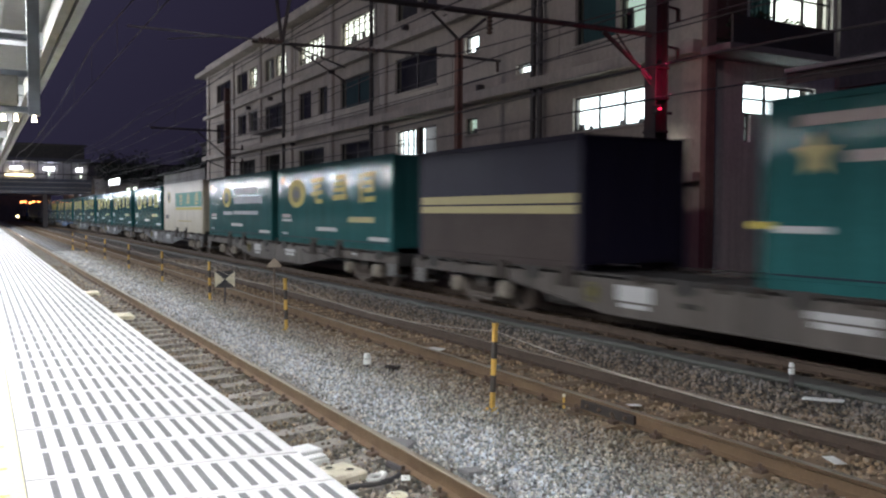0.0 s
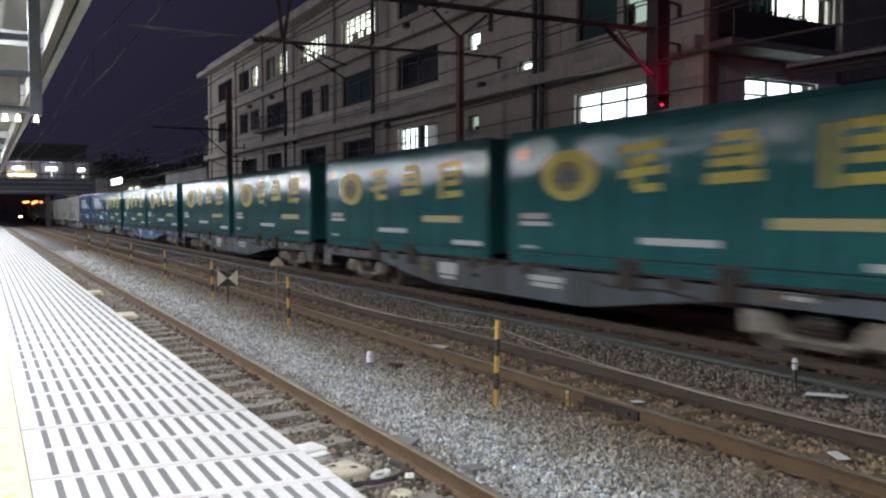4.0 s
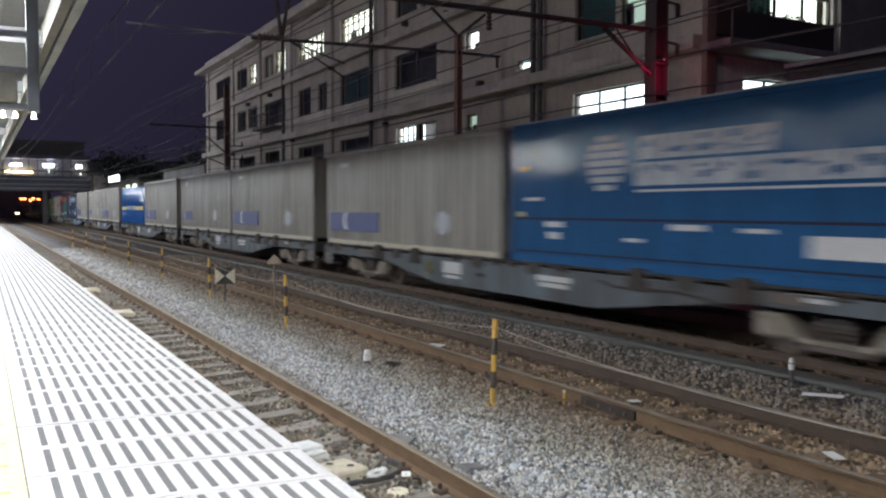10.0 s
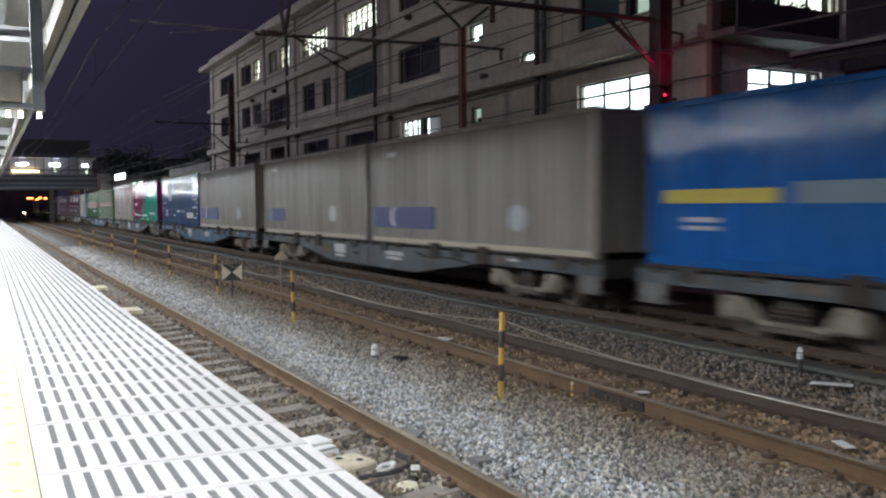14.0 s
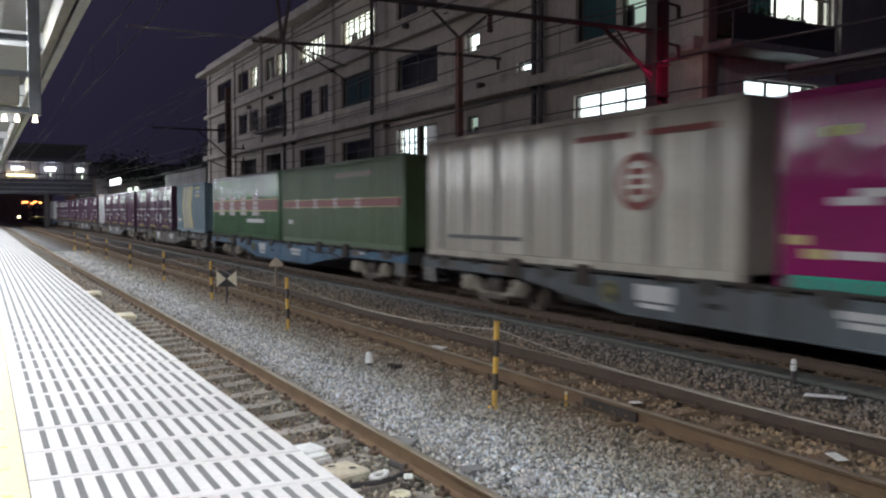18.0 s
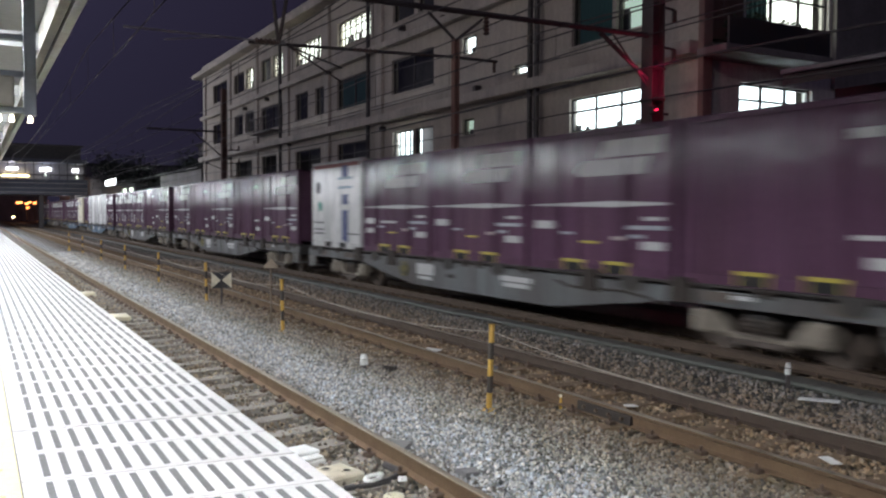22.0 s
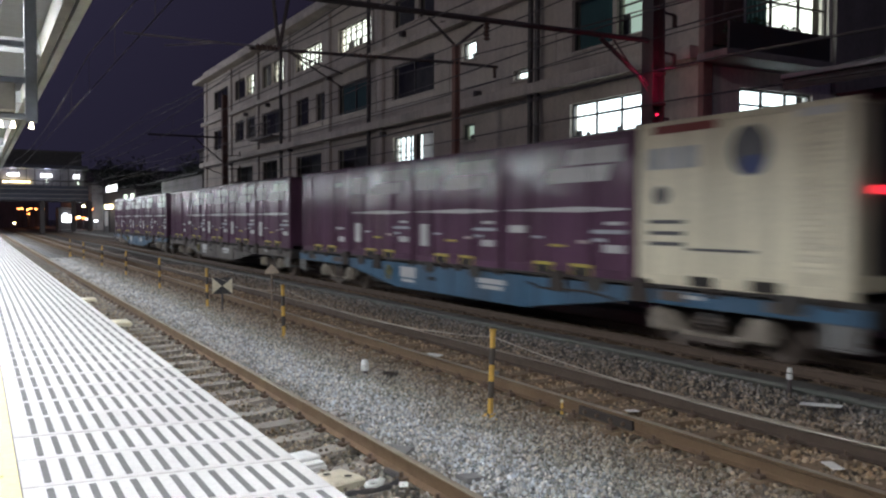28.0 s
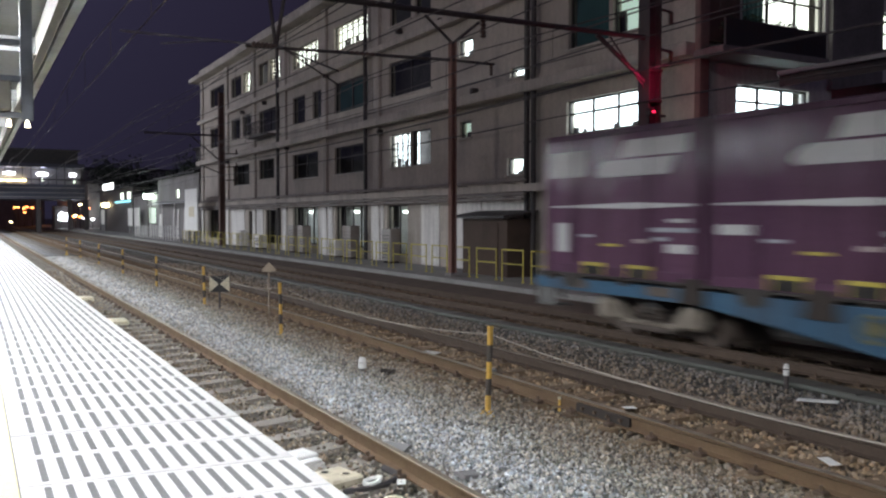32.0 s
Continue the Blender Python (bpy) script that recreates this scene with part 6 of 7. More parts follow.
def split31():
    c = container_master("long_container", 9.125, 2.5, M_MINT, "long container painted magenta and mint on the diagonal", G31, ribs="smooth", m_frame=M_MAGENTA)
    b = Build()
    b.prism([(4.42, 0.17), (1.95, 0.17), (-0.95, 2.40), (4.42, 2.40)], "x", -1.2385, -1.20)
    b.prism([(-0.95, 2.40), (-4.42, 2.40), (-4.42, 2.23), (-0.72, 2.21)], "x", -1.2385, -1.20)
    part("magenta_panel", b, M_MAGENTA, c, "magenta painted diagonal panel")
    b = Build()
    b.box(-1.235, -1.20, -4.42, 4.42, 0.005, 0.16)
    part("lower_edge", b, M_MINT, c, "mint painted lower edge")
    b = Build()
    b.box(-1.15, 1.15, -4.60, -4.54, 0.16, 2.4)
    part("end_panel", b, M_MAGENTA, c, "magenta end wall")
    for y, z, dy, dz in ((3.5, 1.1, 0.3, 0.05), (3.4, 0.45, 0.35, 0.05), (2.3, 0.42, 0.6, 0.04), (0.2, 0.42, 0.85, 0.05), (-2.8, 0.55, 0.9, 0.05), (3.2, 1.2, 0.25, 0.05)):
        side_bar(c, "marking", y, z, dy, dz, M_MARK_W, lift=0.004)
    for y, z in ((4.3, 0.62), (4.0, 0.45), (3.7, 1.95)):
        side_bar(c, "marking", y, z, 0.18, 0.06, M_MARK_OCHRE, lift=0.004)
    fork_pockets(c, 9.41, M_MARK_Y, (-1.05, 1.05))
    return c


def silver31():
    c = container_master("long_container", 9.125, 2.6, M_SILVER, "bare silver panelled long container with a red round emblem", G31, ribs="panel")
    side_disc(c, "emblem", -2.5, 1.45, 0.50, 0.46, M_MARK_R, "red round emblem")
    side_disc(c, "emblem_centre", -2.5, 1.45, 0.36, 0.33, M_SILVER, "", lift=0.003)
    for dz in (-0.16, 0.0, 0.16):
        side_bar(c, "emblem_bar", -2.5, 1.45 + dz, 0.2, 0.05, M_MARK_R, "", lift=0.005)
    for k in range(8):
        side_bar(c, "rib", 4.0 - k * 1.14, 1.30, 0.075 if k % 2 else 0.13, 1.14, M_GREY, "weathered grey rib", lift=0.0005)
    side_bar(c, "text_bar", -1.6, 2.2, 0.7, 0.05, M_MARK_R)
    side_bar(c, "text_bar", -3.4, 2.2, 0.7, 0.05, M_MARK_R)
    side_bar(c, "text_bar", 2.2, 0.45, 1.4, 0.04, M_MARK_D)
    return c


def stripe_green31(olive):
    c = container_master("long_container", 9.41, 2.42, M_OLIVE if olive else M_LEAF, ("olive" if olive else "mid") + " green ribbed long container with a red stripe", G31, ribs="corrugated")
    side_bar(c, "red_stripe", 0, 1.23, 4.5, 0.10 if olive else 0.185, M_MARK_R, "dark red painted stripe")
    for dz in (-0.115, 0.115) if olive else (-0.21, 0.21):
        side_bar(c, "stripe_edge", 0, 1.23 + dz, 4.5, 0.01 if olive else 0.022, M_MARK_OCHRE, "thin yellow stripe edge", lift=0.0015)
    for k in range(4):
        y = 3.1 - k * 1.65
        for z, dy in ((1.34, 0.15), (1.23, 0.12), (1.12, 0.16)) if olive else ((1.50, 0.36), (1.31, 0.30), (1.12, 0.34), (0.92, 0.40)):
            side_bar(c, "sign_block", y, z, dy, 0.042 if olive else 0.075, M_MARK_PINK, "pale sign block", lift=0.003)
    side_bar(c, "text_bar", -1.8 if not olive else 3.8, 0.65, 1.1 if not olive else 0.18, 0.07, M_MARK_W)
    if olive:
        side_bar(c, "text_bar", -1.5, 2.02, 1.3, 0.07, M_MARK_FADED, "faded red lettering bar")
    return c


def navy20():
    c = container_master("medium_container", 6.058, 2.38, M_NAVY, "navy over dark brown container with two cream stripes", "medium containers", ribs="smooth", m_low=M_BROWN_C)
    side_bar(c, "cream_stripe", 0, 1.26, 2.9, 0.085, M_MARK_OCHRE, "cream painted stripe")
    side_bar(c, "cream_stripe", 0, 1.06, 2.9, 0.075, M_MARK_OCHRE, "cream painted stripe")
    return c


def chevron20():
    c = container_master("medium_container", 6.058, 2.36, M_SLATE, "faded slate blue container with yellow chevrons", "medium containers", ribs="corrugated")
    def chevron(y0, y1, m, lift, label):
        b = Build()
        b.prism([(y0, 1.24), (y0 - 0.42, 2.24), (y1 - 0.42, 2.24), (y1, 1.24), (y1 - 0.48, 0.18), (y0 - 0.48, 0.18)], "x", -1.2385 - lift, -1.20)
        part("chevron", b, m, c, label)
    chevron(1.72, -0.20, surface("faded sand paint", (0.20, 0.20, 0.165), 0.5, 0, (0.13, 0.13, 0.12), 0.5, 14, 1.5), 0.0, "faded sand-coloured chevron")
    for y0, y1 in ((1.74, 1.42), (0.80, 0.58), (0.28, -0.22)):
        chevron(y0, y1, M_MARK_OCHRE, 0.003, "yellow painted chevron edge")
    for z, dy, m in ((2.12, 0.52, M_MARK_OCHRE), (1.94, 0.40, M_MARK_P), (1.76, 0.46, M_MARK_OCHRE)):
        side_bar(c, "text_bar", -1.65, z, dy, 0.05, m)
    side_bar(c, "text_bar", 2.4, 0.6, 0.35, 0.08, M_MARK_W)
    return c


def white12():
    c = container_master("small_container", 3.715, 2.50, M_WHITE_C, "white container with red top band and blue stripe", "small white containers", ribs="smooth", half=1.225)
    side_bar(c, "red_band", 0, 2.36, 1.72, 0.055, M_MARK_R, "red painted top band", 1.225)
    for z, dz in ((2.18, 0.16), (1.38, 0.14), (0.62, 0.46)):
        side_bar(c, "blue_stripe", -0.72, z, 0.20, dz, M_MARK_B, "blue painted stripe", 1.225)
    for z in (1.72, 1.98):
        side_bar(c, "text_bar", -0.72, z, 0.5, 0.035, M_SLATE, "", 1.225)
    side_disc(c, "round_mark", 1.35, 1.75, 0.18, 0.18, M_MARK_D, "grey round mark", 1.225)
    side_disc(c, "round_mark", 1.2, 1.2, 0.15, 0.15, M_MARK_G, "", 1.225)
    for z in (0.72, 0.52, 0.4):
        side_bar(c, "text_bar", 1.3, z, 0.38, 0.025, M_MARK_D, "", 1.225)
    side_bar(c, "text_bar", -1.3, 0.42, 0.4, 0.02, M_MARK_D, "", 1.225)
    fork_pockets(c, 3.715, M_WHITE_C, (-0.58, 0.52), 1.225)
    return c


def reefer12(kind):
    m = M_CREAM_C if kind == 0 else M_WHITE_C
    lab = {0: "cream refrigerated container with a louvred end panel", 1: "white refrigerated container with a dark grille", 2: "pale grey container with dark text bars", 3: "plain pale grey container without lettering"}[kind]
    c = container_master("small_container", 3.715, 2.46, m, lab, "refrigerated containers", ribs="smooth" if kind < 2 else "panel", half=1.225)
    h = 1.225
    if kind == 0:
        for k in range(26):
            b = Build()
            z = 0.32 + k * 0.075
            b.prism([(-h - 0.014, z), (-h + 0.01, z), (-h + 0.01, z + 0.05), (-h - 0.002, z + 0.05)], "y", -1.62, -1.12)
            part("louvre", b, m, c)
        side_bar(c, "red_bar", 0.9, 2.33, 0.62, 0.06, M_MARK_R, "red text bar", h)
        for k in range(3):
            side_bar(c, "text_block", 1.5 - k * 0.36, 1.9, 0.13, 0.16, M_MARK_P, "grey text block", h)
        # white bar paints a tube lamp's reflection near the top rail
        side_bar(c, "white_plate", -1.37, 2.33, 0.3, 0.05, M_MARK_W, "white bar painted as a tube lamp's reflection", h)
        side_disc(c, "emblem", -0.3, 1.92, 0.32, 0.34, M_MARK_D, "dark blue and red emblem", h)
        side_disc(c, "emblem_centre", -0.35, 1.72, 0.2, 0.14, M_MARK_B, "", h, 0.003)
        side_disc(c, "round_mark", 1.35, 1.35, 0.16, 0.14, M_MARK_D, "", h)
        for z in (0.95, 0.78, 0.62):
            side_bar(c, "text_bar", 1.25, z, 0.36, 0.03, M_MARK_D, "", h)
        side_bar(c, "text_bar", 0.2, 0.55, 0.6, 0.02, M_MARK_D, "", h)
        b = Build()
        b.box(-0.9, 0.9, -1.87, -1.84, 0.3, 2.4, c=0.01)
        b.box(-0.7, -0.1, -1.90, -1.86, 1.4, 2.2, c=0.02)
        part("cooling_unit", b, M_STEEL, c, "dark cooling unit on the end wall")
        b = Build()
        b.box(-0.95, -0.45, -1.93, -1.90, 1.30, 1.40)
        part("red_lamp_strip", b, glow("small red lamp", (1.0, 0.03, 0.05), 1.6), c, "small glowing red lamp")
    elif kind == 1:
        b = Build()
        b.prism([(-0.35, 1.0), (0.35, 1.0), (0.5, 1.25), (0.5, 1.75), (0.3, 2.05), (-0.3, 2.05), (-0.5, 1.75), (-0.5, 1.25)], "x", -h - 0.006, -h + 0.02)
        part("grille", b, M_STEEL_GREY, c, "grey octagonal ventilation grille")
        side_bar(c, "text_bar", 1.2, 2.2, 0.4, 0.05, M_MARK_R, "", h)
    elif kind == 2:
        for z in (2.05, 1.85, 1.4):
            side_bar(c, "text_bar", 0.2, z, 0.7, 0.07, M_MARK_D, "dark text bar", h)
        side_bar(c, "text_bar", 0.5, 0.6, 0.5, 0.05, M_MARK_D, "", h)
    fork_pockets(c, 3.715, m, (-0.58, 0.52), h)
    return c


MAKERS = {"P": lambda: purple(0), "R": lambda: purple(1), "Q": lambda: purple(2), "S": lambda: purple(3), "G": lambda: green31(0), "T": lambda: green31(1), "F": lambda: green31(2), "B": lambda: blue31(0), "D": lambda: blue31(1), "g": lambda: grey31(0), "h": lambda: grey31(1), "b": stripe_blue31, "E": beige31, "X": split31, "V": silver31, "O": lambda: stripe_green31(True), "L": lambda: stripe_green31(False), "N": navy20, "C": chevron20, "W": white12, "K": lambda: reefer12(0), "U": lambda: reefer12(1), "Y": lambda: reefer12(2), "Z": lambda: reefer12(3)}
LONG = [-4.87, 4.87]
FIVE = [-7.68, -3.84, 0, 3.84, 7.68]
# wagon by wagon from the front; each load as kind, place along the wagon (front is -y)
CONSIST = [
    ("brown", [("F", -4.87), ("N", 6.5)]), ("brown", [("G", -4.87), ("T", 4.87)]), ("grey", [("E", -4.87), ("G", 4.87)]),
    ("slate", [("G", -4.87), ("G", 4.87)]), ("slate", [("G", -4.87), ("G", 4.87)]), ("deep", [("G", -4.87), ("G", 4.87)]),
    ("slate", [("G", -4.87), ("B", 4.87)]), ("slate", [("B", -4.87), ("g", 4.87)]), ("slate", [("g", -4.87), ("h", 4.87)]),
    ("slate", [("g", -4.87), ("b", 4.87)]), ("slate", [("g", -4.87), ("h", 4.87)]), ("blue", [("g", -4.87), ("D", 4.87)]),
    ("slate", [("X", -4.87), ("V", 4.87)]), ("blue", [("O", -4.87), ("L", 4.87)]),
    ("brown", [("C", -6.2), ("Q", 0.2), ("P", 4.1), ("S", 8.0)]),
    ("grey", list(zip("RPPSW", FIVE))), ("grey", list(zip("PRPRP", FIVE))), ("grey", list(zip("PRQQQ", FIVE))),
    ("blue", list(zip("QZUYR", FIVE))), ("blue", list(zip("KPQQR", FIVE))), ("brown", list(zip("QQQPR", FIVE))), ("blue", list(zip("PQQPQ", FIVE))),
]
masters = {}


def place(key, maker):
    """The first of a kind is built, the others are copies of it."""
    if key not in masters:
        masters[key] = maker()
        return masters[key]
    return copy_thing(masters[key], Matrix.Identity(4))


for car, (wagon_kind, loads) in enumerate(CONSIST):
    centre = PITCH * (CARS - 1 - car) + PITCH / 2
    wagon = place(("wagon", wagon_kind), lambda: wagon_master(*W_KINDS[wagon_kind]))
    MOVING.append((wagon, centre, 0.0))
    for kind, off in loads:
        shift = -0.14 if kind == "E" else 0.14 if kind == "X" or kind in "GTV" and off > 0 else 0.0  # the shorter boxes do not fill their places
        MOVING.append((place(kind, MAKERS[kind]), centre - off - shift, 0.985))
WHEELSETS = [o for w, _, _ in MOVING if w.name.startswith("container_wagon") for o in w.children_recursive if o.name.startswith("wheelset")]


# ---- overhead line ----
def steel_pole(x, y, w, h, m, label):
    """H-section column on a concrete foot."""
    t = thing("catenary_pole", label, "railway pole", "overhead line poles", at=pose(x, y, 0))
    b = Build()
    a, c = w / 2, w / 2 - 0.03
    b.prism([(-a, -a), (-c, -a), (-c, -0.015), (c, -0.015), (c, -a), (a, -a), (a, a), (c, a), (c, 0.015), (-c, 0.015), (-c, a), (-a, a)], "z", 0.2, h)
    part("column", b, m, t)
    b = Build()
    b.box(-w, w, -w, w, -0.2, 0.25, c=0.03)
    part("footing", b, M_CONCRETE, t)
    return t


def arm(parent, p, q, r, m, name="arm"):
    b = Build()
    b.tube(p, q, r, 8)
    return part(name, b, m, parent)


def insulator(parent, p, q, n=5, r=0.07):
    b = Build()
    p, q = Vector(p), Vector(q)
    d = (q - p) / (2 * n)
    b.sweep([p + d * k for k in range(2 * n + 1)], [r * 0.45 if k % 2 == 0 else r for k in range(2 * n + 1)], 10)
    return part("insulator", b, M_INSUL, parent)


pa = steel_pole(12.72, 13.6, 0.34, 10.5, M_STEEL, "steel overhead-line pole glowing in red lamp light")
arm(pa, (0, 0, 5.78), (-9.5, 0, 5.68), 0.055, M_STEEL, "cross_beam")
arm(pa, (0, 0, 4.75), (-1.45, 0, 5.7), 0.05, M_STEEL, "strut")
arm(pa, (0, 0, 4.55), (-1.1, 0, 5.7), 0.02, M_STEEL, "tie_rod")
arm(pa, (0, 0, 6.45), (0.62, 0, 6.40), 0.03, M_STEEL)
arm(pa, (0, 0, 5.6), (0.62, 0, 5.55), 0.03, M_STEEL)
insulator(pa, (0.60, 0, 6.15), (0.60, 0, 6.4))
insulator(pa, (0.60, 0, 5.3), (0.60, 0, 5.55))
arm(pa, (0.17, 0, 4.15), (0.45, 0, 4.15), 0.03, M_STEEL)
insulator(pa, (-4.2, 0, 5.35), (-4.2, 0, 5.7))
for z in (3.7, 4.4, 5.05):
    b = Build()
    b.box(-0.19, 0.19, -0.19, 0.19, z, z + 0.05)
    part("clamp_band", b, M_STEEL, pa)
pb = steel_pole(13.35, 51.2, 0.33, 9.5, M_RUST_PIPE, "dark red-brown steel overhead-line pole beside the kerb")
arm(pb, (0, 0, 6.9), (-4.5, 0, 6.9), 0.06, M_STEEL, "cross_beam")
arm(pb, (0, 0, 5.3), (-1.9, 0, 6.9), 0.04, M_STEEL, "strut")
arm(pb, (0, 0, 4.6), (-1.3, 0, 5.1), 0.03, M_STEEL)
for z in (4.2, 5.0, 5.8):
    arm(pb, (-0.2, 0, z), (1.0, 0, z + 0.05), 0.03, M_STEEL)
    insulator(pb, (0.9, 0, z), (0.9, 0, z + 0.3))
pc = steel_pole(12.9, 22.35, 0.185, 7.3, M_RED_POLE, "red-brown steel overhead-line pole with a forked head")
for s in (-1, 1):
    arm(pc, (0, 0, 7.25), (s * 0.95, 0, 8.0), 0.045, M_STEEL, "fork")
arm(pc, (0, 0, 6.75), (-6.4, 0, 6.55), 0.045, M_STEEL, "cross_beam")
arm(pc, (0, 0, 6.75), (1.5, 0, 6.75), 0.045, M_STEEL)
insulator(pc, (-2.6, 0, 6.67), (-3.4, 0, 6.65))
insulator(pc, (1.4, 0, 6.4), (1.4, 0, 6.75))
for z0, dz in ((6.2, -0.25), (6.0, -0.45)):
    arm(pc, (-5.3, 0, 6.55), (-3.6, 0.3, z0 + dz + 0.2), 0.025, M_STEEL, "steady_arm")
# pull-off arm hung from the portal
po = thing("pull_off_frame", "hanging steel pull-off frame with insulators over the tracks", "railway fitting")
for p, q, r in (((6.85, 21.8, 9.0), (7.15, 21.8, 6.45), 0.05), ((7.6, 21.8, 8.95), (7.15, 21.8, 6.45), 0.05), ((7.35, 21.8, 6.5), (3.25, 21.8, 6.5), 0.026), ((5.6, 21.8, 6.5), (4.2, 21.8, 6.28), 0.018)):
    arm(po, p, q, r, M_STEEL_GREY if r < 0.03 else M_STEEL)
insulator(po, (6.5, 21.8, 6.5), (7.2, 21.8, 6.5), 6, 0.09)

wires = thing("overhead_wires", "dark overhead contact and feeder wires along the tracks", "overhead wires", kind="structure")


def wire(pts, r, name="wire"):
    b = Build()
    b.sweep(pts, r, 5)
    return part(name, b, M_WIRE, wires)


for xc in (2.52, 6.27, 10.30):
    wire([(xc, -30, 5.1), (xc, 200, 5.1)], 0.012, "contact_wire")
    pts = []
    for y in np.arange(-21, 195, 4.35):
        u = ((y - 22) / 43.5) % 1
        pts.append((xc, y, 6.05 - 0.55 * (1 - (2 * u - 1) ** 2)))
    wire(pts, 0.014, "messenger_wire")
    b = Build()
    for x, y, z in pts[::1]:
        b.tube((x, y, 5.1), (x, y, z), 0.006, 4)
    part("droppers", b, M_WIRE, wires)["kind"] = "stuff"
for x, z, sag in ((11.6, 6.1, 0.35), (12.1, 5.05, 0.3), (13.34, 6.2, 0.3), (13.34, 5.35, 0.3), (12.3, 7.3, 0.4), (12.0, 4.35, 0.2), (9.0, 8.2, 0.4), (8.2, 7.4, 0.3)):
    pts = []
    for k in range(41):
        y = -20 + k * 4.0
        u = ((y - 13.6) / 38.0) % 1
        pts.append((x, y, z - sag * (1 - (2 * u - 1) ** 2)))
    wire(pts, 0.018, "feeder_wire")

# red lamp by the pole
rl = thing("signal_lamp", "small red glowing lamp on a bracket by the pole", "signal lamp", at=pose(12.40, 13.2, 4.15))
b = Build()
b.tube((0, -0.05, 0), (0, -0.10, 0), 0.02, 12)
part("lens", b, glow("red lens", (1.0, 0.02, 0.08), 3), rl, "glowing red lens")
b = Build()
b.box(-0.08, 0.08, -0.05, 0.1, -0.09, 0.09, c=0.02)
b.box(0.05, 0.20, 0.05, 0.22, -0.03, 0.03)
part("housing", b, M_BLACK, rl)
d = bpy.data.lights.new("red_lamp", "POINT")
d.energy, d.color, d.shadow_soft_size = 15, (1.0, 0.03, 0.14), 0.06
new("red_lamp", d).location = (12.40, 13.05, 4.75)

# ---- platform roof ----
M_BEAM = surface("dusty roof beam paint", (0.20, 0.185, 0.15), 0.7, 0, (0.1, 0.09, 0.08), 0.5, 20, 2)
M_HANGER = surface("slate grey hanger paint", (0.13, 0.14, 0.16), 0.6, 0.1, (0.08, 0.07, 0.06), 0.5, 20, 3)
cn = thing("platform_roof", "pale platform roof on steel beams with a gutter edge", "platform roof", kind="structure")
b = Build()
for k in range(56):
    x0 = -6.1 + k * 0.125
    b.prism([(x0, 4.36), (x0 + 0.125, 4.36), (x0 + 0.125, 4.40), (x0 + 0.08, 4.40), (x0 + 0.06, 4.43), (x0 + 0.02, 4.43), (x0, 4.40)], "y", -40, 62)
part("roof_sheet", b, M_CANOPY, cn, "ribbed pale roof sheet")
b = Build()
b.prism([(0.90, 4.02), (1.0, 4.02), (1.0, 4.20), (0.985, 4.20), (0.985, 4.05), (0.915, 4.05), (0.915, 4.20), (0.90, 4.20)], "y", -40, 62)
part("gutter", b, M_STEEL_GREY, cn, "grey roof gutter")
b = Build()
b.box(0.76, 0.86, -40, 62, 4.0, 4.30)
part("edge_beam", b, M_BEAM, cn)
for x in (-4.5, -3.0, -1.6, -0.9, 0.25):
    b = Build()
    b.box(x - 0.04, x + 0.04, -40, 62, 4.24, 4.35)
    part("purlin", b, M_STEEL_GREY, cn)
for y in np.arange(-38, 62, 5.0):
    b = Build()
    b.box(-6, 0.76, y - 0.06, y + 0.06, 4.05, 4.24)
    part("cross_beam", b, M_CANOPY, cn)
    b = Build()
    b.tube((-3.2, y, 1.1), (-3.2, y, 4.05), 0.11, 12)
    part("post", b, M_CANOPY, cn)
    b = Build()
    b.tube((-3.2, y, 3.0), (-0.9, y, 4.1), 0.05, 8)
    part("brace", b, M_CANOPY, cn)
M_TUBE = glow("fluorescent tube", (0.95, 1.0, 0.98), 14)
for y in np.arange(-36, 62, 2.5):
    f = thing("tube_light", "white fluorescent tube fitting under the platform roof", "ceiling light", "platform tube lights", at=pose(-0.55, y, 4.22 if y < 24 else 4.12))
    b = Build()
    b.box(-0.08, 0.08, -0.62, 0.62, 0.02, 0.10, c=0.015)
    part("fitting", b, M_WHITE, f)
    b = Build()
    b.tube((0, -0.58, 0.0), (0, 0.58, 0.0), 0.018, 8)
    part("tube", b, M_TUBE, f)

# hanging sign frame with small lamps
hf = thing("hanging_sign_frame", "grey steel frame hung from the roof with small lamps", "sign frame", at=pose(0.0, 9.2, 0.0))
for p, q, w in (((0.50, 0, 2.90), (0.50, 0, 4.3), 0.055), ((-0.6, 0, 2.90), (-0.6, 0, 4.3), 0.055)):
    b = Build()
    b.box(p[0] - w, p[0] + w, -w, w, p[2], q[2], c=0.008)
    part("hanger", b, M_HANGER, hf)
for z in (2.92, 3.27, 3.62):
    b = Build()
    b.box(-0.545, 0.445, -0.03, 0.03, z, z + 0.06, c=0.006)
    part("cross_bar", b, M_HANGER, hf)
b = Build()
b.box(0.02, 0.36, -0.12, 0.12, 2.985, 3.265, c=0.015)
part("box", b, M_BEAM, hf, "pale equipment box")
for x in (0.23, 0.34, 0.50):
    b = Build()
    b.tube((x, 0, 2.90), (x, 0, 2.84), 0.012, 8, r2=0.022)
    part("lamp", b, glow("small warm lamp", (1.0, 0.9, 0.6), 12), hf, "small bright lamp")
sp = thing("round_speaker", "dark round loudspeaker under the platform roof", "loudspeaker", at=pose(0.05, 7.6, 3.75))
b = Build()
b.tube((0, -0.1, 0), (0, 0.12, 0), 0.19, 20, r2=0.12)
part("horn", b, M_STEEL, sp)
b = Build()
b.box(-0.02, 0.02, -0.02, 0.02, 0.1, 0.5)
part("hanger", b, M_STEEL_GREY, sp)

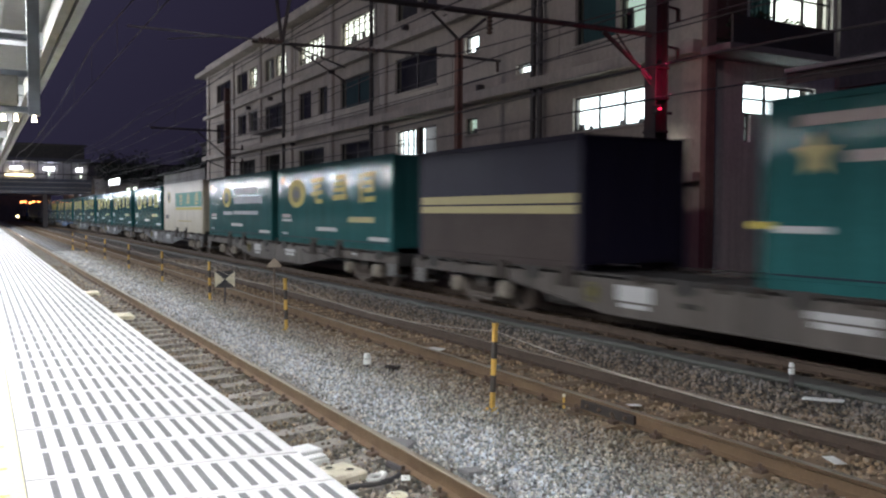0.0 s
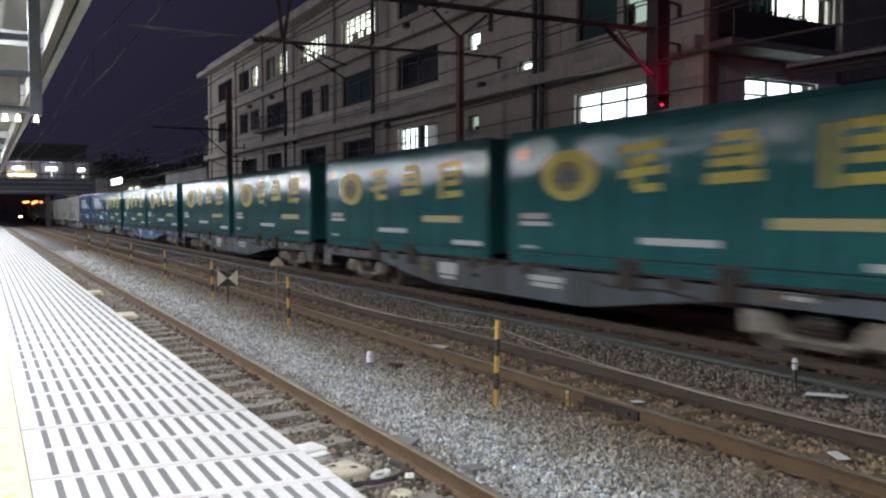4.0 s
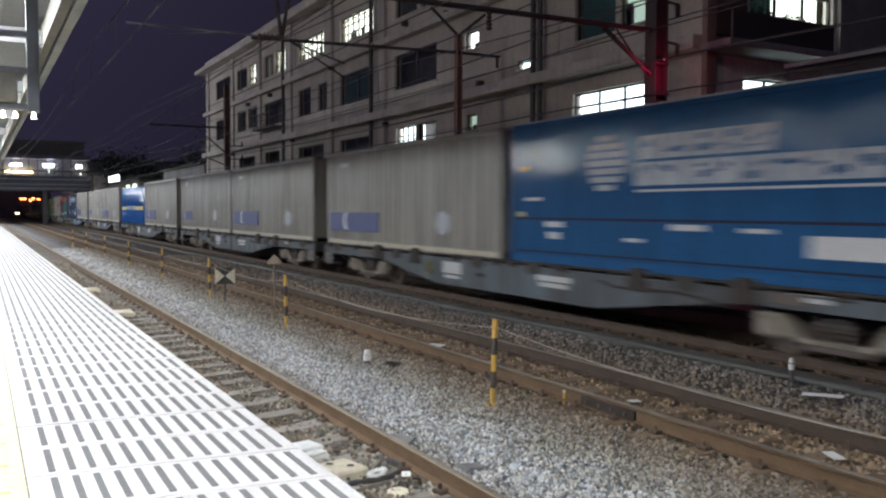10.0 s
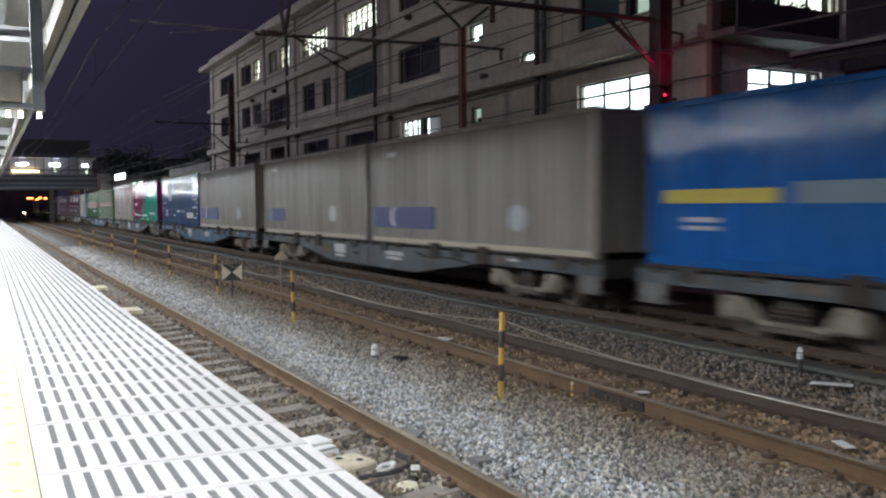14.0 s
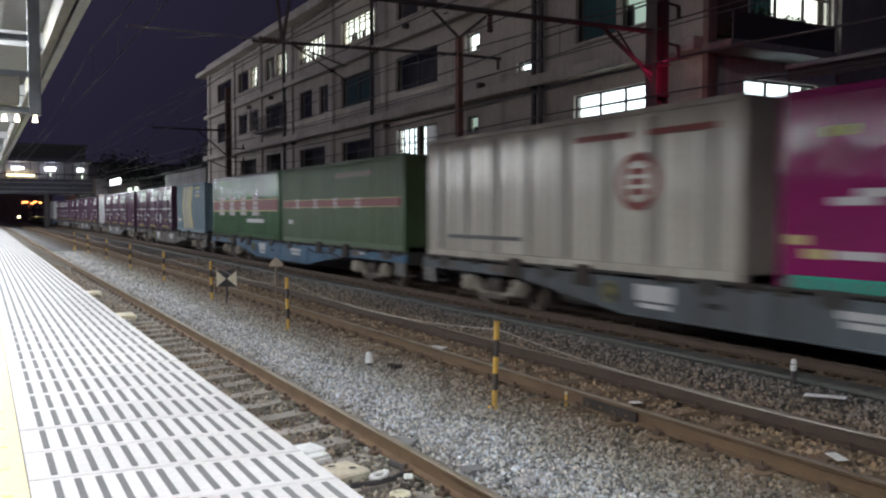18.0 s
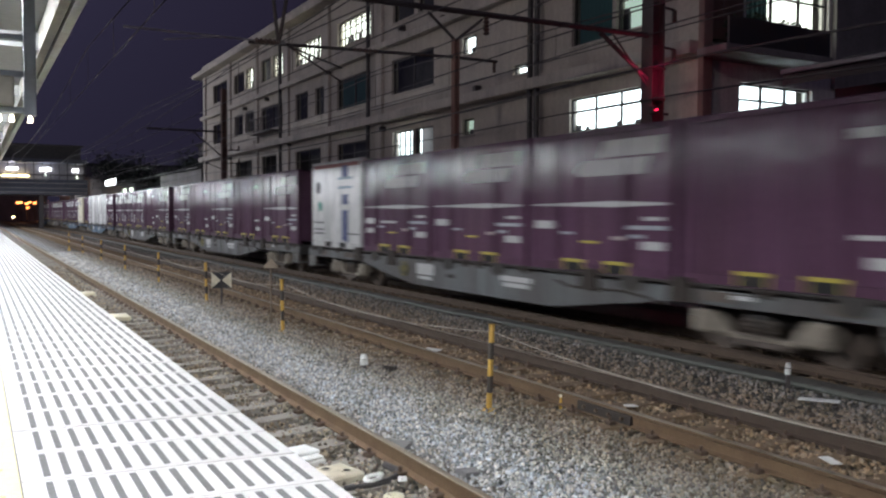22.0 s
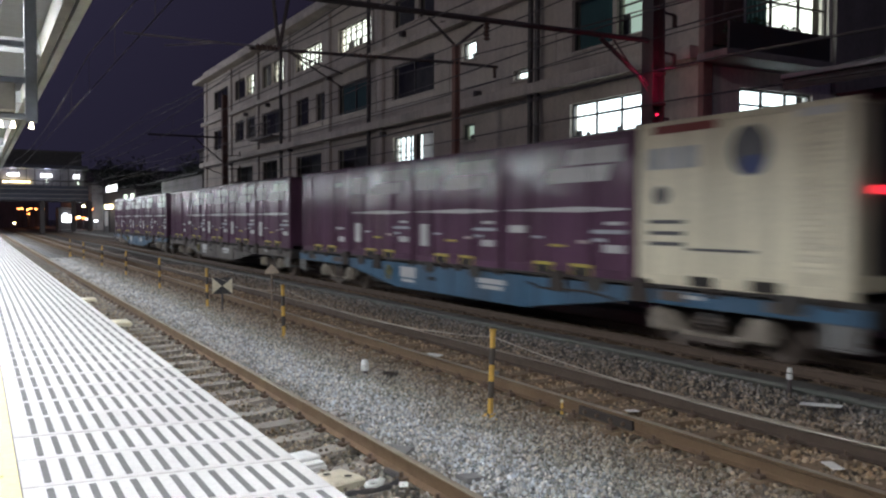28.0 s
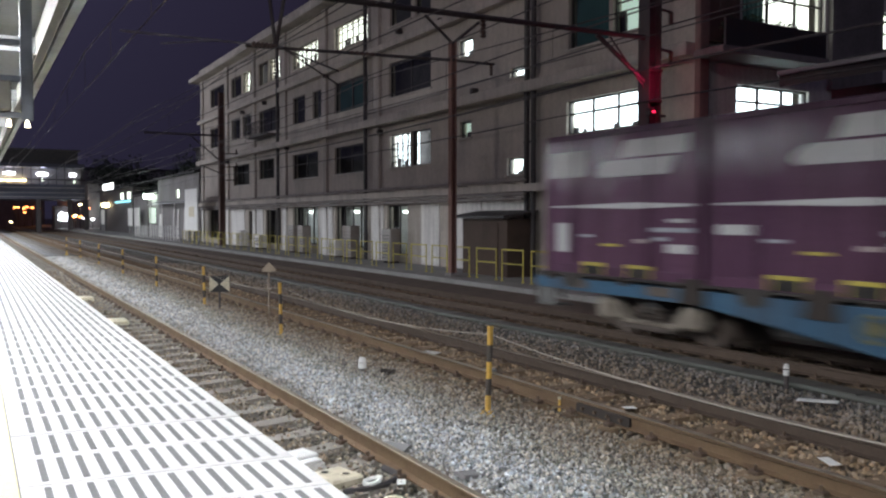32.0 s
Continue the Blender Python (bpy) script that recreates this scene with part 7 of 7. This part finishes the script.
# ---- line-side posts, rope, signs ----
POST_Y = (7.55, 14.45, 20.1, 26.0, 32.4, 39.0, 46.0, 53.0)
PX = 4.80


M_BAND = surface("worn black band paint", (0.05, 0.042, 0.038), 0.6, 0, (0.11, 0.085, 0.06), 0.5, 30, 4)


def rope_post(y, lean):
    t = thing("striped_post", "yellow and black striped rope post in the ballast", "post", "striped rope posts", at=pose(PX, y, 0, 0, lean, 0))
    z = -0.2
    for k in range(5):
        b = Build()
        z1 = z + (0.25 if k == 0 else 0.18)
        b.tube((0, 0, z), (0, 0, z1), 0.032, 10)
        part("band", b, M_BAND if k % 2 else M_YELLOW, t)
        z = z1
    b = Build()
    b.tube((0, 0, z), (0, 0, z + 0.02), 0.038, 10)
    part("cap", b, M_YELLOW, t)
    b = Build()
    b.box(-0.075, 0.075, -0.05, 0.05, -0.26, -0.12, c=0.015)
    part("foot", b, M_YELLOW, t)
    return t


for k, y in enumerate(POST_Y):
    rope_post(y, 2.0 if k == 0 else random.uniform(-1.5, 1.5))
rp = thing("rope", "pale sagging rope strung along the striped posts", "rope")
ys = [0.9, *POST_Y]
for a, c in zip(ys[:-1], ys[1:]):
    b = Build()
    pts = []
    for k in range(17):
        u = k / 16
        pts.append((PX + 0.04, a + (c - a) * u, 0.70 - 0.15 * (1 - (2 * u - 1) ** 2)))
    b.sweep(pts, 0.0052, 6)
    part("span", b, M_ROPE, rp)

sg = thing("stop_marker_sign", "black and cream bow-tie marker board on a post", "railway sign", at=pose(4.98, 19.4, 0))
b = Build()
b.tube((0, 0, -0.25), (0, 0, 0.55), 0.022, 8)
part("post", b, M_STEEL, sg)
b = Build()
b.box(-0.225, 0.225, -0.035, -0.024, 0.23, 0.61, c=0.004)
part("board", b, M_BLACK, sg, "black marker board")
for s in (-1, 1):
    b = Build()
    b.prism([(s * 0.225, 0.235), (s * 0.225, 0.605), (s * 0.012, 0.42)], "y", -0.041, -0.036)
    part("triangle", b, M_CREAM, sg, "cream painted triangle")
sg.rotation_euler = (0, 0, radians(-14))
M_BOARD_POST = surface("rusty slim post", (0.23, 0.175, 0.13), 0.8, 0.1, (0.07, 0.05, 0.04), 0.5, 30, 5)
ds = thing("gradient_post", "small weathered arrow-shaped board on a slim post", "railway sign", at=pose(4.95, 15.6, 0, 0, 0, -14))
b = Build()
b.tube((0, 0, -0.25), (0, 0, 0.95), 0.02, 8)
part("post", b, M_BOARD_POST, ds)
b = Build()
b.prism([(-0.13, 0.92), (0.13, 0.92), (0.13, 0.97), (0.0, 1.10), (-0.13, 0.97)], "y", -0.03, -0.02)
part("board", b, surface("weathered tan board", (0.46, 0.37, 0.27), 0.8, 0, (0.12, 0.09, 0.07), 0.5, 30, 6), ds)


def stub(x, y, z0, z1, r, label):
    t = thing("marker_stub", label, "marker", at=pose(x, y, 0))
    b = Build()
    b.tube((0, 0, z0), (0, 0, z1 - 0.14), r * 0.75, 10)
    part("stem", b, M_STEEL, t)
    b = Build()
    b.tube((0, 0, z1 - 0.14), (0, 0, z1 - 0.075), r, 12)
    b.tube((0, 0, z1 - 0.055), (0, 0, z1), r, 12, r2=r * 0.7)
    part("cap", b, M_WHITE, t, "white banded cap")


stub(4.60, 10.42, -0.25, 0.05, 0.055, "small white-capped marker in the ballast")
stub(8.72, 6.88, -0.3, 0.15, 0.038, "dark stub post with a white banded cap")
# white box and beige slab of trackside equipment
bx = thing("junction_box", "white plastic trackside junction box with a stepped lid", "junction box", at=pose(2.44, 6.78, -0.22, 0, 0, 14))
b = Build()
b.box(-0.115, 0.115, -0.17, 0.17, 0.0, 0.10, c=0.015)
part("base", b, M_WHITE, bx)
b = Build()
b.box(-0.125, 0.125, -0.06, 0.18, 0.102, 0.15, c=0.012)
part("lid", b, M_WHITE, bx)
b = Build()
b.box(-0.10, 0.09, -0.165, -0.065, 0.102, 0.128, c=0.01)
part("low_lid", b, M_WHITE, bx)
# black discs paint the depth of the cable entries
for dy in (-0.11, 0.02, 0.12):
    b = Build()
    b.tube((-0.127 if dy > -0.06 else -0.117, dy, 0.05), (-0.118 if dy > -0.06 else -0.112, dy, 0.05), 0.022, 10)
    part("cable_entry", b, M_HOLE_SHADE_HOSE, bx)
sl = thing("cable_slab", "beige moulded slab with two holes beside the rail", "trackside slab", at=pose(2.52, 6.24, -0.19, 0, 0, 14))
b = Build()
b.box(-0.16, 0.16, -0.17, 0.17, 0, 0.085, c=0.018)
part("slab", b, M_BEIGE, sl)
for a, o in ((-0.05, 0.085), (0.055, -0.06)):
    b = Build()
    b.lathe(a, o, [(0.05, 0.084), (0.05, 0.09), (0.034, 0.09), (0.034, 0.086)], 14)
    ring = part("hole_rim", b, M_BEIGE, sl)
    # a black disc paints the shade down the hole
    b = Build()
    b.tube((a, o, 0.083), (a, o, 0.0885), 0.034, 14)
    part("hole", b, M_HOLE_SHADE_HOSE, ring)
rg = thing("cable_ring", "white plastic cable clamp on black hose", "cable fitting", at=pose(2.72, 5.98, -0.16, 0, 0, 35))
b = Build()
b.sweep([(0.085 * math.cos(2 * math.pi * k / 24), 0.05 * math.sin(2 * math.pi * k / 24), 0.035) for k in range(25)], 0.017, 8)
part("ring", b, M_WHITE, rg)
b = Build()
b.box(0.08, 0.13, -0.03, 0.03, 0.02, 0.05, c=0.008)
part("tab", b, M_WHITE, rg)
b = Build()
b.sweep([(-0.25, 0.1, 0), (-0.1, -0.02, 0), (0.05, -0.1, 0.0), (0.2, -0.1, 0.0), (0.32, -0.05, 0.01), (0.45, 0.15, 0.0)], 0.03, 8)
part("hose", b, M_BLACK, rg)
cap = thing("ground_cap", "round pale cap with a hole, lying on the ballast", "cover", at=pose(2.73, 5.62, -0.185, 4, -3, 0))
b = Build()
b.lathe(0, 0, [(0.085, 0.0), (0.08, 0.022), (0.03, 0.026), (0.03, 0.018)], 18)
part("cover", b, M_CREAM, cap)
# eaves strip, down pipes and boards of the first low house
pent = thing("pent_roof", "narrow dark pent roof along a low house wall", "roof")
b = Build()
b.prism([(14.3, 3.05), (15.19, 3.3), (15.19, 3.38), (14.3, 3.13)], "y", 64.5, 81.5)
part("sheet", b, M_STEEL_GREY, pent)
for y in (65.5, 70, 75, 80.5):
    b = Build()
    b.tube((14.4, y, APRON), (14.4, y, 3.08), 0.05, 8)
    part("post", b, M_WALL_WHITE, pent)
for y, w in ((66.6, 0.5), (68.2, 0.35), (69.4, 0.6), (72.0, 0.4), (73.6, 0.45), (79.2, 1.6)):
    t = single("leaning_board", Build().box(-0.04, 0.04, -w / 2, w / 2, 0, 2.5 if w < 1 else 2.1, c=0.01), M_WALL_WHITE, "white board standing against a low house wall", "board", "boards by the low house", at=pose(15.05, y, APRON, 0, 2))
for x, y, dx, dy in ((2.5, 17.8, 0.20, 0.30), (2.5, 23.3, 0.2, 0.30)):
    t = thing("track_unit", "cream flat box between the rails of the platform track", "junction box", "white track boxes", at=pose(x, y, -0.16))
    b = Build()
    b.box(-dx, dx, -dy, dy, 0, 0.07, c=0.015)
    part("lid", b, M_CREAM, t)
    b = Build()
    b.box(-dx - 0.03, dx + 0.03, -dy - 0.03, dy + 0.03, -0.04, -0.001)
    part("base", b, M_BEIGE, t)
# flat concrete slab and litter
for k, (x, y, dx, dy, m) in enumerate(((3.28, 6.75, 0.12, 0.13, M_CONCRETE), (3.5, 5.75, 0.13, 0.08, M_CONCRETE), (2.94, 5.9, 0.06, 0.035, M_WHITE), (8.4, 6.2, 0.06, 0.22, M_WHITE), (6.3, 7.0, 0.08, 0.06, M_WHITE), (6.4, 4.6, 0.12, 0.05, M_WHITE), (6.2, 11.4, 0.1, 0.12, M_WHITE), (6.1, 9.6, 0.1, 0.08, M_CONCRETE))):
    t = single("concrete_scrap" if m is M_CONCRETE else "paper_scrap", Build().box(-dx, dx, -dy, dy, 0, 0.035 if m is M_CONCRETE else 0.006, c=0.002), m, "broken concrete piece on the ballast" if m is M_CONCRETE else "crumpled white scrap lying on the ballast", "rubble" if m is M_CONCRETE else "litter", at=pose(x, y, -0.145, random.uniform(-6, 6), random.uniform(-6, 6), random.uniform(0, 90)))
# concrete cable trough with loose lids beside the freight track
ct = thing("cable_trough", "dark grey concrete cable trough with worn lids", "cable trough")
b = Build()
b.box(8.98, 9.30, 1.0, 90, -0.24, -0.165)
part("channel", b, M_TROUGH, ct)
b = Build()
b.box(-0.175, 0.175, -0.295, 0.295, 0.0, 0.04, c=0.008)
lid = b.mesh("lid", M_TROUGH)
for k in range(70):
    ob = part("lid", lid, M_TROUGH, ct)
    ob.location = (9.14 + 0.02 * math.sin(k * 0.9) + random.uniform(-0.012, 0.012), 1.6 + 0.6 * k, -0.164 + random.uniform(0, 0.008))
    ob.rotation_euler = (random.uniform(-0.012, 0.012), random.uniform(-0.03, 0.03), random.uniform(-0.03, 0.03))
# cable pipe along the freight track
cp = thing("cable_pipe", "grey-green cable pipe lying beside the freight track", "cable pipe")
b = Build()
pts = [(8.93 + 0.04 * math.sin(y * 0.7), y, -0.14 + 0.012 * math.sin(y * 1.9)) for y in np.arange(-5, 70, 1.5)]
b.sweep(pts, 0.034, 8)
part("pipe", b, M_PIPE_GREEN, cp)

# rusty cable end and pegs beside the white-capped marker
cb = thing("cable_end", "coiled rusty cable end lying on the ballast", "cable")
b = Build()
b.sweep([(4.80 + (0.06 + 0.012 * k / 6) * math.cos(k * 0.7), 10.05 + (0.09 + 0.01 * k / 6) * math.sin(k * 0.7), -0.13 + 0.003 * k) for k in range(18)], 0.02, 6)
part("coil", b, M_LOCK, cb)
for k, (x, y) in enumerate(((5.67, 7.44),)):
    t = thing("track_peg", "small ochre peg beside the rail", "peg", "track pegs", at=pose(x, y, -0.2))
    b = Build()
    b.tube((0, 0, 0), (0, 0, 0.13), 0.018, 8, r2=0.012)
    part("stake", b, M_YELLOW, t)
    b = Build()
    b.tube((0, 0, 0.132), (0, 0, 0.16), 0.018, 8)
    part("tip", b, M_CREAM, t)

# bolted rail joints
for x, y in ((5.7045, 6.71), (1.9545, 9.4)):
    j = thing("rail_joint", "dark rusty fishplate bolted to the rail", "rail joint", "rail joints", at=pose(x, y, 0))
    for sx in (-1, 1):
        b = Build()
        b.prism([(sx * 0.014, -0.125), (sx * 0.05, -0.135), (sx * 0.045, -0.045), (sx * 0.022, -0.036)], "y", -0.42, 0.42)
        part("plate", b, M_LOCK, j)
        for k in range(4):
            b = Build()
            b.tube((sx * 0.045, -0.3 + 0.2 * k, -0.085), (sx * 0.075, -0.3 + 0.2 * k, -0.085), 0.018, 6)
            part("bolt", b, M_CLIP, j)


# ---- what moves ----
def tail(t):
    """Where the train's tail stands along the track, t seconds in."""
    return 446.597 - 13.8239 * t + 0.0144755 * t * t - 0.00018425 * t ** 3


def motions():
    times = [0, 2, 4, 6, 8, 10, 12, 14, 16, 18, 20, 22, 24, 26, 28, 30, 32]
    for ob, along, z in MOVING:
        walk(ob, [(t, pose(TRAIN_X, tail(t) - along, z)) for t in times])
    # the wheels roll on the rails; all turn alike and share one set of keys
    first = WHEELSETS[0]
    walk(first, [(k / FPS, pose(0, 0, 0, math.degrees((tail(0) - tail(k / FPS)) / 0.43) % 360)) for k in range(int(32 * FPS) + 1)])
    keys = first.animation_data
    for ws in WHEELSETS[1:]:
        ws.rotation_mode = "QUATERNION"
        ws.animation_data_create()
        ws.animation_data.action = keys.action
        ws.animation_data.action_slot = keys.action_slot


motions()
